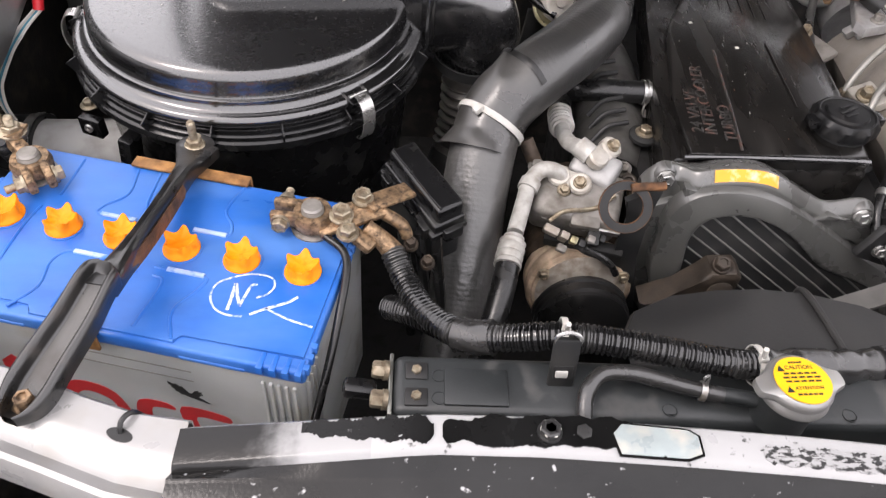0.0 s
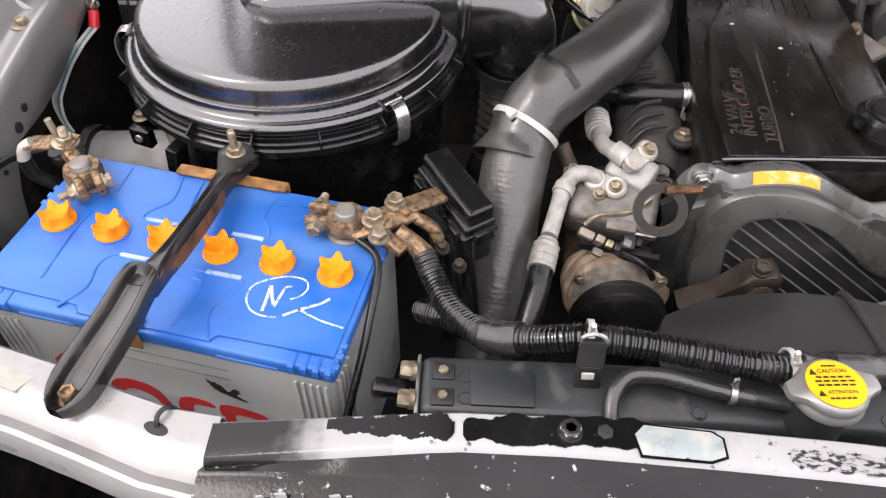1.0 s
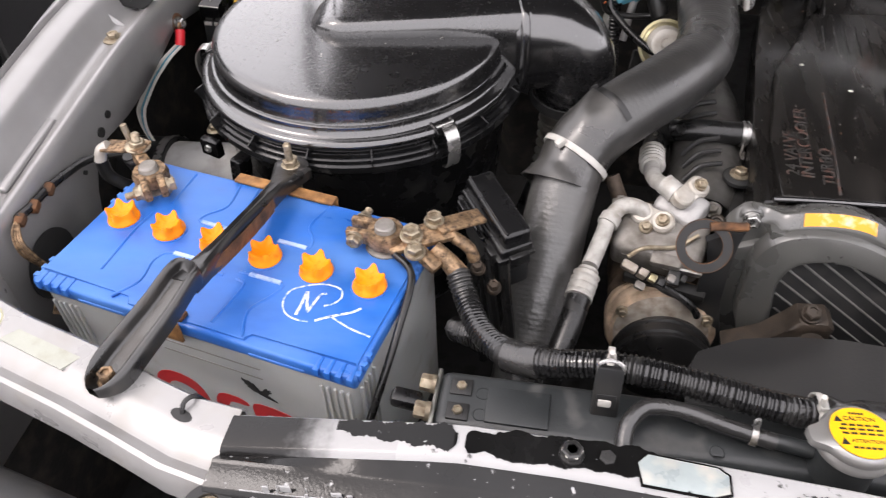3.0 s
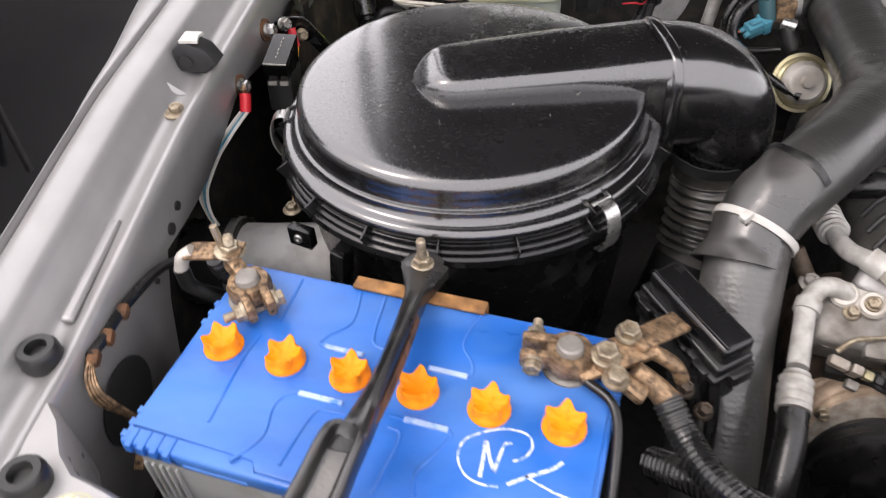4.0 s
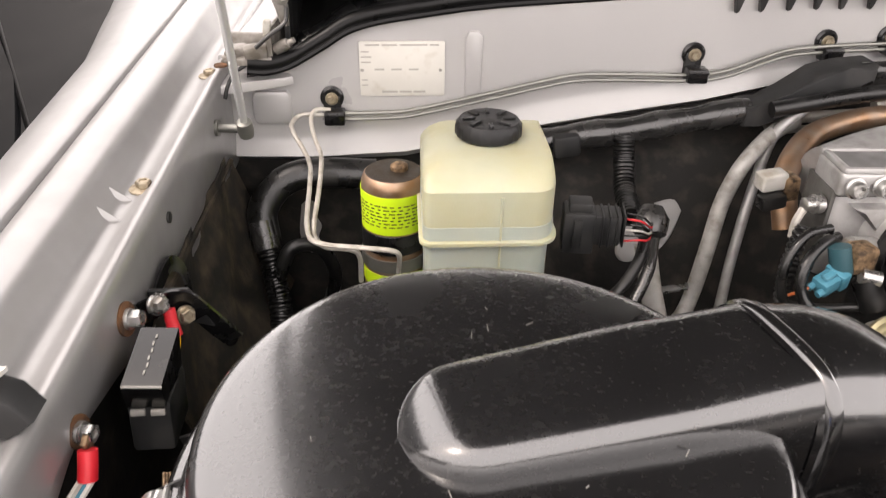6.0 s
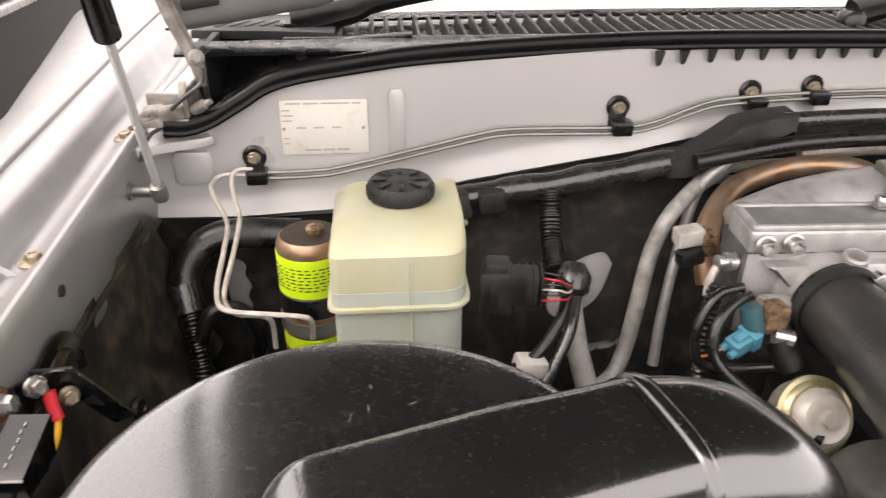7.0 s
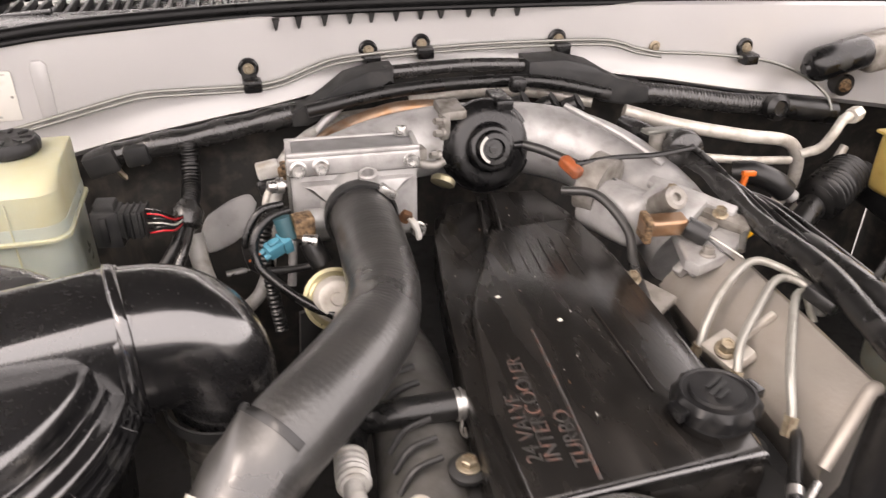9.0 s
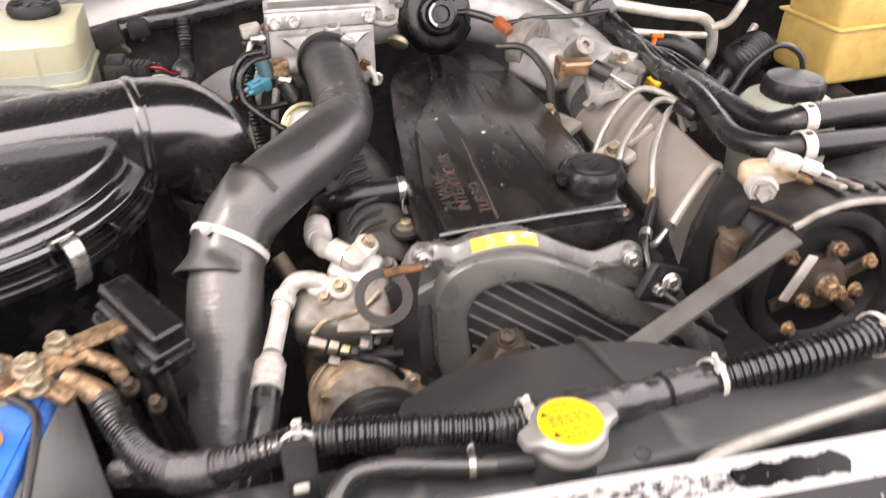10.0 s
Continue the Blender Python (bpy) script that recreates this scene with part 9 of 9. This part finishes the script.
part("stub", tube(B(), [(0.902, 1.192, 0.914), (0.870, 1.175, 0.896), (0.835, 1.160, 0.870)], 0.018, 16), RUBBER, svh)
dip = thing("dipstick", (0.65, 1.01, 0.98), "orange plastic engine dipstick handle", "dipstick")
part("handle", box(B(), (0.022, 0.006, 0.007), M((0.708, 1.105, 1.018), 0, 10, 10), 0.002), ORANGERED, dip)
part("stem", box(B(), (0.007, 0.006, 0.024), M((0.703, 1.105, 1.008), 0, 10, 10), 0.002), ORANGERED, dip)
yp = thing("yellow_clip", (0.66, 1.0, 0.97), "yellow plastic loom clip", "clip")
part("clip", box(B(), (0.020, 0.020, 0.014), M((0.689, 1.066, 0.963), 20, 0, 30), 0.004), YELLOW, yp)
cap_hose = thing("coolant_elbow", (0.80, 1.12, 0.93), "black rubber coolant elbow on a pale stub", "hose")
part("elbow", tube(B(), [(0.772, 1.22, 0.962), (0.795, 1.205, 0.966), (0.818, 1.19, 0.958), (0.838, 1.185, 0.942)], 0.0165, 18), RUBBER, cap_hose)
part("stub", tube(B(), [(0.834, 1.186, 0.946), (0.850, 1.182, 0.933)], 0.010, 14, 2), ALU, cap_hose)

# ---- looms on the firewall ----
fwl = thing("firewall_loom", (0.3, 1.36, 0.98), "black taped loom with grey protectors along the firewall", "wiring loom")
part("run", tube(B(), [(-0.075, 1.365, 1.000), (-0.04, 1.365, 1.010), (0.0, 1.362, 1.018), (0.05, 1.362, 1.024), (0.12, 1.362, 1.036), (0.19, 1.362, 1.048)], 0.0155, 16, radius=lambda s, t: 0.0150 + 0.0014 * math.sin(s * 85) + 0.0004 * math.sin(s * 900)), TAPE, fwl)
part("block", box(B(), (0.040, 0.026, 0.030), M((-0.062, 1.355, 1.004), 0, -14, 0), 0.004), MATTE, fwl)
part("block", box(B(), (0.030, 0.022, 0.026), M((-0.018, 1.352, 1.012), 0, -8, 0), 0.004), MATTE, fwl)
part("protector", plate_xz(B(), [(0.180, 1.033), (0.200, 1.033), (0.235, 1.048), (0.262, 1.068), (0.290, 1.080), (0.318, 1.083), (0.318, 1.104), (0.285, 1.101), (0.255, 1.094), (0.225, 1.072), (0.202, 1.058), (0.180, 1.056)], 1.385, 1.345, 0.005), GREYPL, fwl, "grey loom protector")
part("run", tube(B(), [(0.305, 1.36, 1.094), (0.36, 1.36, 1.096), (0.43, 1.36, 1.097), (0.515, 1.36, 1.092)], 0.0095, 14), TAPE, fwl)
part("protector", plate_xz(B(), [(0.505, 1.072), (0.560, 1.072), (0.590, 1.054), (0.620, 1.036), (0.660, 1.028), (0.695, 1.030), (0.695, 1.052), (0.665, 1.058), (0.640, 1.070), (0.605, 1.090), (0.560, 1.102), (0.505, 1.102)], 1.385, 1.340, 0.005), GREYPL, fwl, "grey loom protector")
part("run", tube(B(), [(0.685, 1.36, 1.040), (0.76, 1.36, 1.028), (0.85, 1.355, 1.012), (0.93, 1.35, 1.004), (1.00, 1.34, 0.995)], 0.0155, 16, step=0.0016, radius=ridged(0.0160, 0.0055, 0.0012)), TAPE, fwl)
part("sleeve_end", tube(B(), [(0.92, 1.350, 1.006), (1.02, 1.335, 0.99)], 0.0185, 16, 2), RUBBER, fwl)
part("drop", tube(B(), [(0.046, 1.345, 1.025), (0.046, 1.335, 1.000), (0.044, 1.310, 0.975), (0.040, 1.265, 0.965)], 0.011, 14, step=0.0014, radius=ridged(0.0122, 0.0052, 0.0022)), RUBBER, fwl, "ribbed loom drop")
part("loop_bracket", tube(B(), [(-0.022, 1.395, 1.005), (-0.020, 1.39, 0.975), (-0.034, 1.385, 0.962), (-0.050, 1.39, 0.975), (-0.050, 1.395, 0.99)], 0.004, 8), ZINC, fwl)
part("loop_bolt", hexbolt(B(), (-0.035, 1.41, 0.985), (0, -1, 0), 0.008, 0.006, 1.5), MATTE, fwl)

# ---- hydraulic unit with reservoir ----
res = thing("fluid_reservoir", (-0.128, 1.20, 0.90), "milky translucent fluid reservoir with a black screw cap", "fluid tank")


def tank_outline(g):
    """The tank's rounded plan, grown by g."""
    x0, x1, y0, y1, r, cut = -0.186 - g, -0.069 + g, 1.139 - g, 1.262 + g, 0.008 + g, 0.022
    pts = [(x0 + r * (1 - math.cos(a)), y0 + r * (1 - math.sin(a))) for a in [math.pi / 2 * k / 5 for k in range(6)]]
    pts += [(x1 - cut * (1 - math.sin(a)), y0 + cut * (1 - math.cos(a))) for a in [math.pi / 2 * k / 7 for k in range(8)]]
    return pts + [(x1, y1 - 0.004), (x1 - 0.004, y1), (x0 + 0.004, y1), (x0, y1 - 0.004)]


bm = B()
prism(bm, tank_outline(0.0), 1.012, 1.060)
part("upper_body", bm, TANK, res, "pale yellow upper half", angle=60)
part("lower_body", prism(B(), tank_outline(-0.002), 0.90, 1.011), TANKLOW, res, "clear lower half with grey fluid", angle=60)
part("seam", prism(B(), tank_outline(0.004), 1.0085, 1.0125, None, 0.001), TANK, res, angle=60)
base = tank_outline(0.0)
bm = B()
levels = []
for k in range(9):
    a = k / 8
    sx, sy = 1 - 0.22 * a ** 1.7, 1 - 0.40 * a ** 1.4
    levels.append([Vector((-0.072 + (x + 0.072) * sx, 1.262 + (y - 1.262) * sy, 1.060 + 0.017 * math.sin(a * math.pi / 2))) for x, y in base])
top = strip_loft(bm, levels, True)[-1]
bm.faces.new(top)
part("shoulder", bm, TANK, res, angle=70)
part("rib", tube(B(), [(-0.118, 1.1385, 0.95), (-0.118, 1.1385, 1.055)], 0.0012, 8, 2), TANK, res)
part("fluid_band", prism(B(), tank_outline(0.0006), 1.0130, 1.026), TANKLOW, res, "darker band of fluid", angle=60)
part("neck", lathe(B(), [(0.026, 0), (0.026, 0.01)], M((-0.123, 1.224, 1.072)), 30), TANK, res)
part("cap", lathe(B(), [(0.029, 0), (0.031, 0.002), (0.031, 0.011), (0.028, 0.0155), (0.0, 0.016)], M((-0.123, 1.224, 1.078)), 60, lambda a, r, z: 1 + (0.02 * math.cos(20 * a) if r > 0.03 else 0)), CAPBLK, res)
for k in range(8):
    a = k * math.pi / 4
    part("cap_ridge", box(B(), (0.012, 0.0035, 0.002), M((-0.123 + 0.019 * math.cos(a), 1.224 + 0.019 * math.sin(a), 1.0945), 0, 0, 45 * k), 0.0006, 1), CAPBLK, res)
accu = thing("accumulator", (-0.215, 1.25, 0.88), "dark steel accumulator canister with a lime-yellow label", "canister")
part("can", lathe(B(), [(0.033, 0), (0.033, 0.123), (0.0325, 0.127), (0.0300, 0.1335), (0.0285, 0.1348)], M((-0.213, 1.255, 0.892)), 44), COPPER, accu)
part("top_disc", lathe(B(), [(0.0287, 0.1345), (0.0280, 0.1352), (0.020, 0.1356), (0.0, 0.1358)], M((-0.213, 1.255, 0.892)), 44), OILY, accu, "flat brown steel top")
part("nut", lathe(B(), [(0.009, 0), (0.009, 0.006), (0.006, 0.008), (0, 0.008)], M((-0.207, 1.257, 1.026)), 12), BRASSY, accu)
lab = part("label", lathe(B(), [(0.0334, 0), (0.0338, 0.0002), (0.0338, 0.042), (0.0334, 0.0422)], M((-0.213, 1.255, 0.970)), 44), LIME, accu, "lime-yellow label with fine print")
for k in range(7):
    for j in range(11):
        a = math.radians(-168 + j * 12.5 + (k % 2) * 3)
        part("print_bar", box(B(), (0.0062 - 0.0011 * ((j * 5 + k * 3) % 4), 0.0006, 0.0009), Matrix.Translation((-0.213 + 0.0340 * math.cos(a), 1.255 + 0.0340 * math.sin(a), 1.0025 - 0.0038 * k)) @ pose(0, 0, 0, 0, 0, math.degrees(a) + 90)), INK, lab)
part("black_band", lathe(B(), [(0.0336, 0), (0.0340, 0.0005), (0.0340, 0.022), (0.0336, 0.0225)], M((-0.213, 1.255, 0.946)), 44), BLACK, accu)
part("clamp_ring", lathe(B(), [(0.0336, 0), (0.0352, 0.0), (0.0352, 0.014), (0.0336, 0.014)], M((-0.213, 1.255, 0.926)), 44), BRAKEPIPE, accu, "grey steel clamp ring")
part("label", lathe(B(), [(0.0334, 0), (0.0338, 0.0002), (0.0338, 0.016), (0.0334, 0.0162)], M((-0.213, 1.255, 0.905)), 44), LIME, accu)
absp = thing("hydraulic_line", (-0.28, 1.26, 0.93), "pair of thin bent steel hydraulic lines", "pipe")
part("line", tube(B(), [(-0.290, 1.396, 1.031), (-0.317, 1.388, 1.035), (-0.327, 1.375, 1.031), (-0.325, 1.360, 1.026), (-0.305, 1.32, 1.009), (-0.299, 1.27, 1.007), (-0.297, 1.22, 1.001), (-0.295, 1.196, 0.996), (-0.290, 1.183, 0.990), (-0.275, 1.178, 0.987), (-0.242, 1.172, 0.987), (-0.216, 1.168, 0.986), (-0.208, 1.170, 0.979), (-0.209, 1.178, 0.955)], 0.0026, 8), PALE, absp)
part("line", tube(B(), [(-0.286, 1.396, 1.038), (-0.302, 1.389, 1.040), (-0.306, 1.375, 1.032), (-0.300, 1.350, 1.020), (-0.292, 1.325, 1.013), (-0.289, 1.28, 1.008), (-0.289, 1.235, 1.001), (-0.290, 1.205, 0.994), (-0.288, 1.194, 0.986), (-0.278, 1.188, 0.979), (-0.254, 1.184, 0.978), (-0.246, 1.186, 0.968), (-0.246, 1.190, 0.938)], 0.0026, 8), PALE, absp)
# black hose run in the corner
corner = thing("corner_hose", (-0.37, 1.34, 0.90), "black rubber hose bending round the bay corner", "hose")
part("hose", tube(B(), [(-0.235, 1.37, 0.968), (-0.31, 1.37, 0.970), (-0.346, 1.362, 0.960), (-0.366, 1.345, 0.935), (-0.363, 1.328, 0.905)], 0.018, 20, flat=0.8), RUBBER, corner, "fat moulded length")
part("ribbed", tube(B(), [(-0.362, 1.325, 0.905), (-0.352, 1.30, 0.87), (-0.345, 1.27, 0.83), (-0.355, 1.22, 0.79)], 0.013, 14, step=0.0018, radius=ridged(0.0135, 0.006, 0.002)), RUBBER, corner)
part("tape", tube(B(), [(-0.367, 1.335, 0.925), (-0.360, 1.318, 0.898)], 0.0155, 14, 2), TAPE, corner)
part("loop", tube(B(), [(-0.30, 1.33, 0.80), (-0.285, 1.32, 0.86), (-0.30, 1.31, 0.905), (-0.33, 1.30, 0.91), (-0.345, 1.29, 0.88)], 0.008, 12), RUBBER, corner)
arch = thing("arch_liner", (-0.38, 1.22, 0.90), "brown-stained black felt sheet over the wheel arch", "liner")
bm = B()
strip_loft(bm, [[Vector((-0.402 + 0.050 * k ** 1.6 + 0.004 * math.sin(9 * k + y * 40), y + 0.02 * k, 1.005 - 0.20 * k)) for k in [q / 8 for q in range(9)]] for y in [1.02 + 0.022 * i for i in range(17)]])
thicken(bm, 0.003)
part("sheet", bm, ARCHFELT, arch, angle=80)
part("hem", tube(B(), [(-0.398, 1.03 + 0.03 * i, 1.000 - 0.0008 * i) for i in range(12)], 0.003, 8, 2), ARCHFELT, arch, "frayed upper hem")
part("push_clip", lathe(B(), [(0.011, 0), (0.0105, 0.002), (0.006, 0.0035), (0.005, 0.002), (0, 0.002)], toward((-0.3745, 1.163, 0.895), (0.9, -0.3, 0.3)), 20), RUBBER, arch, "black push clip")
# connector block by the reservoir
conn = thing("loom_connector", (-0.01, 1.22, 0.92), "dark grey multi-way connector with coloured wires", "connector")
part("shell", box(B(), (0.030, 0.030, 0.044), M((-0.026, 1.222, 0.970), 0, 0, -8), 0.003), GREYPL, conn)
part("shell_top", box(B(), (0.022, 0.020, 0.010), M((-0.026, 1.220, 0.996), 0, 0, -8), 0.002), GREYPL, conn)
part("latch", box(B(), (0.008, 0.004, 0.030), M((-0.030, 1.205, 0.972), 0, 0, -8), 0.001), MATTE, conn)
part("shell", box(B(), (0.026, 0.026, 0.032), M((0.000, 1.216, 0.975), 0, 0, -8), 0.003), GREYPL, conn)
for k in range(4):
    part("shell_rib", box(B(), (0.002, 0.028, 0.034), M((-0.006 + 0.007 * k, 1.214, 0.976), 0, 0, -8), 0.001), MATTE, conn)
for k, mt in enumerate((RUBBER, REDW, RUBBER, PLATE, RUBBER, REDW)):
    part("wire", tube(B(), [(0.016, 1.208, 0.992 - 0.006 * k), (0.030, 1.204, 0.990 - 0.005 * k), (0.044, 1.215, 0.975 - 0.003 * k), (0.056, 1.25, 0.962)], 0.0011, 6), mt, conn)
part("boot", lathe(B(), [(0.008, -0.018), (0.017, -0.010), (0.018, 0.006), (0.010, 0.018)], toward((0.054, 1.245, 0.960), (0.2, 0.6, 0.8)), 16), TAPE, conn)
part("lead", tube(B(), [(0.048, 1.235, 0.955), (0.035, 1.21, 0.935), (0.010, 1.19, 0.912), (-0.02, 1.18, 0.90)], 0.006, 10), RUBBER, conn)
part("lead", tube(B(), [(0.055, 1.232, 0.950), (0.045, 1.205, 0.93), (0.028, 1.185, 0.905), (0.01, 1.17, 0.88)], 0.006, 10), TAPE, conn)
part("white_plug", box(B(), (0.030, 0.024, 0.018), M((0.004, 1.185, 0.905), 0, 10, 10), 0.004), WHITEPL, conn)
conn.location += Vector((-0.010, -0.030, 0.025))
wp = thing("vacuum_pipe", (0.11, 1.25, 0.86), "pale steel vacuum pipe bent down behind the air cleaner", "pipe", "pipes behind the air cleaner")
part("pipe", tube(B(), [(0.26, 1.385, 1.024), (0.225, 1.352, 1.028), (0.192, 1.318, 1.026), (0.163, 1.294, 1.008), (0.149, 1.290, 0.968), (0.136, 1.273, 0.918), (0.127, 1.265, 0.869), (0.112, 1.25, 0.842), (0.085, 1.235, 0.825)], 0.0090, 14), ACALU, wp)
part("pipe", tube(B(), [(0.245, 1.34, 1.060), (0.21, 1.33, 1.03), (0.185, 1.30, 0.98), (0.165, 1.27, 0.91), (0.155, 1.25, 0.85)], 0.006, 12), ALU, wp)
wq = thing("vacuum_pipe", (0.06, 1.20, 0.85), "short thick pale pipe behind the air cleaner", "pipe", "pipes behind the air cleaner")
part("pipe", tube(B(), [(0.046, 1.225, 0.955), (0.052, 1.205, 0.915), (0.062, 1.19, 0.875), (0.07, 1.18, 0.84)], 0.0115, 14), WHITEPL, wq)
part("cross_pin", tube(B(), [(0.075, 1.24, 0.885), (0.11, 1.245, 0.887)], 0.004, 8, 2), STEEL, wq)

# ---- things on the wing ----
stop = thing("rubber_stop", (-0.43, 0.87, 1.057), "black wedge-shaped rubber bonnet stop on the wing", "rubber stop")
bm = B()
prism(bm, [(-0.436, 1.062), (-0.410, 1.060), (-0.396, 1.070), (-0.404, 1.084), (-0.425, 1.094), (-0.438, 1.084)], -0.882, -0.862, UPRIGHT, 0.003)
part("wedge", bm, MATTE, stop)
part("dusty_top", prism(B(), [(-0.4275, 0.8625), (-0.409, 0.8625), (-0.412, 0.874), (-0.410, 0.8815), (-0.4275, 0.8815)], 1.0915, 1.0942), WHITEPL, stop, "white dusty patch")
part("hole", lathe(B(), [(0.006, 0), (0.006, 0.001), (0.003, 0.001)], toward((-0.425, 0.8615, 1.074), (0, -1, 0)), 16), INK, stop)
relay = thing("relay", (-0.372, 0.96, 0.97), "black relay box with worn print on the wing apron", "relay")
bm = B()
strip_loft(bm, [[Vector((x, y, z)) for x, y, z in ((-0.3825, y0, z0), (-0.3575, y0, z0 - 0.001), (-0.3595, y0 + d, z0 - h), (-0.3845, y0 + d, z0 - h))] for y0, z0, d, h in ((0.988, 1.0375, -0.004, 0.03), (0.987, 1.0385, -0.004, 0.032), (0.938, 1.0305, 0.004, 0.023), (0.9365, 1.0290, 0.005, 0.021))], True)
bm.verts.ensure_lookup_table()
bm.faces.new([bm.verts[i] for i in range(3, -1, -1)])
bm.faces.new([bm.verts[i] for i in range(12, 16)])
part("box", bm, BLACK, relay, "glossy black cover")
part("front_edge", tube(B(), [(-0.3822, 0.9368, 1.0297), (-0.3572, 0.9368, 1.0287)], 0.0009, 6, 1), GREYINK, relay, "rubbed front edge")
part("foot", box(B(), (0.028, 0.046, 0.040), M((-0.373, 0.964, 0.988), -6, 2, 3), 0.003), MATTE, relay)
for x in (-0.3775, -0.3645):
    part("terminal", box(B(), (0.0095, 0.003, 0.0045), M((x, 0.9405, 1.0045), -10, 0, 3), 0.0008), GREYINK, relay, "pale terminal tab")
for k in range(6):
    part("print_bar", box(B(), (0.0012, 0.0034, 0.0005), M((-0.3705 + 0.0006 * (k % 2), 0.9475 + 0.0062 * k, 1.0322 + 0.00101 * k), 9, 0, 0)), GREYINK, relay)
horn = thing("wing_bracket", (-0.375, 1.05, 0.99), "thin black strap bracket with bolts on the wing apron", "bracket")
part("strap", ribbon(B(), [(-0.3985, 1.000, 0.995), (-0.397, 1.040, 1.010), (-0.396, 1.075, 1.020), (-0.394, 1.098, 1.020), (-0.388, 1.104, 1.008), (-0.384, 1.098, 0.992)], 0.013, up=(1, 0, 0), thick=0.002), BLACK, horn)
part("arm", ribbon(B(), [(-0.398, 1.030, 1.020), (-0.384, 1.040, 1.022), (-0.371, 1.047, 1.020), (-0.362, 1.050, 1.008), (-0.350, 1.054, 0.988), (-0.342, 1.060, 0.972)], 0.018, up=(0, -1, 0), thick=0.003), BLACK, horn)
part("web", plate_xz(B(), [(-0.398, 1.026), (-0.368, 1.027), (-0.360, 1.014), (-0.352, 0.992), (-0.372, 0.998), (-0.398, 1.006)], 1.052, 1.048, 0.001), MATTE, horn)
part("bolt", hexbolt(B(), (-0.384, 1.026, 1.030), (0.75, -0.6, 0.25), 0.0062, 0.007, 1.35), STEEL, horn, "bright bolt")
part("bolt", hexbolt(B(), (-0.370, 1.040, 1.010), (0.6, -0.75, 0.25), 0.0058, 0.006, 1.3), ZINC, horn)
part("washer", lathe(B(), [(0.0125, 0), (0.0125, 0.0015), (0.007, 0.002)], toward((-0.3985, 1.003, 1.034), (1, -0.1, 0.1)), 24), RUST, horn, "rusty washer")
part("bolt", hexbolt(B(), (-0.3975, 1.003, 1.034), (1, -0.1, 0.1), 0.0066, 0.009, 1.2), STEEL, horn)
earth = thing("earth_lead", (-0.38, 0.89, 0.88), "white and blue earth wires in a red sleeve", "earth lead")
part("washer", lathe(B(), [(0.0105, 0), (0.0105, 0.0015), (0.006, 0.002)], toward((-0.3995, 0.906, 1.023), (1, -0.2, 0.1)), 22), RUST, earth)
part("bolt", hexbolt(B(), (-0.398, 0.905, 1.023), (1, -0.25, 0.1), 0.0060, 0.008, 1.2), STEEL, earth)
part("lug", box(B(), (0.004, 0.010, 0.012), M((-0.3915, 0.899, 1.021), 20, 0, 0), 0.001), BRASSY, earth, "brass ring terminal")
part("sleeve", tube(B(), [(-0.3895, 0.893, 1.021), (-0.3895, 0.889, 1.014), (-0.390, 0.884, 1.005)], 0.0058, 12), REDW, earth, "red sleeve")
for k, mt in enumerate((PLATE, WHITEPL, TEAL, PLATE)):
    d = 0.0024 * (k - 1.5)
    part("wire", tube(B(), [(-0.390 + d, 0.885, 1.006), (-0.396 + d, 0.859, 1.002), (-0.405 + d * 1.2, 0.851, 0.992), (-0.414 + d * 1.2, 0.843, 0.980), (-0.423 + d * 1.2, 0.828, 0.962), (-0.426 + d * 1.2, 0.817, 0.950), (-0.420 + d * 0.6, 0.806, 0.932), (-0.412 + d * 0.5, 0.806, 0.905), (-0.400 + d * 0.5, 0.804, 0.880)], 0.0018, 6), mt, earth)
yw = thing("loose_wires", (-0.36, 0.86, 0.90), "thin tan wires hanging behind the air cleaner", "wires")
for k in range(4):
    part("wire", tube(B(), [(-0.366 + 0.002 * k, 0.93, 0.96), (-0.362 + 0.003 * k, 0.90, 0.935), (-0.355 + 0.002 * k, 0.875, 0.915), (-0.352 - 0.003 * k, 0.86, 0.895)], 0.0013, 6), BRASSY, yw)
clipw = thing("wing_loom", (-0.40, 0.58, 0.95), "thin brown loom with rusty clips on the wing apron", "wiring loom")
part("run", tube(B(), [(-0.372, 0.690, 0.990), (-0.388, 0.660, 1.003), (-0.393, 0.625, 1.010), (-0.395, 0.598, 1.013), (-0.396, 0.575, 1.013), (-0.396, 0.556, 1.016)], 0.0040, 8), RUBBER, clipw)
for p in ((-0.394, 0.602, 1.012), (-0.395, 0.578, 1.011), (-0.395, 0.557, 1.013)):
    part("clip", box(B(), (0.009, 0.012, 0.011), M(p, 20, 10, 10), 0.003), RUST, clipw)
for k in range(4):
    part("wire", tube(B(), [(-0.396, 0.556, 1.016), (-0.393 + 0.002 * k, 0.540, 1.012 - 0.002 * k), (-0.390 + 0.003 * k, 0.535 + 0.001 * k, 0.992), (-0.384 + 0.003 * k, 0.545, 0.962), (-0.378, 0.541 + 0.003 * k, 0.945), (-0.380 + 0.002 * k, 0.524, 0.925)], 0.0013, 6), BRASSY, clipw)

rl_ = thing("relay_lead", (-0.38, 1.03, 0.98), "red and yellow wires behind the relay", "wires")
part("red_sleeve", tube(B(), [(-0.377, 1.028, 1.024), (-0.375, 1.024, 1.014), (-0.372, 1.020, 1.005)], 0.0048, 10), REDW, rl_, "red sleeve")
part("wire", tube(B(), [(-0.372, 1.021, 1.006), (-0.371, 1.012, 0.998), (-0.373, 1.002, 0.990), (-0.376, 0.996, 0.978)], 0.0024, 8), YELLOW, rl_, "yellow wire")
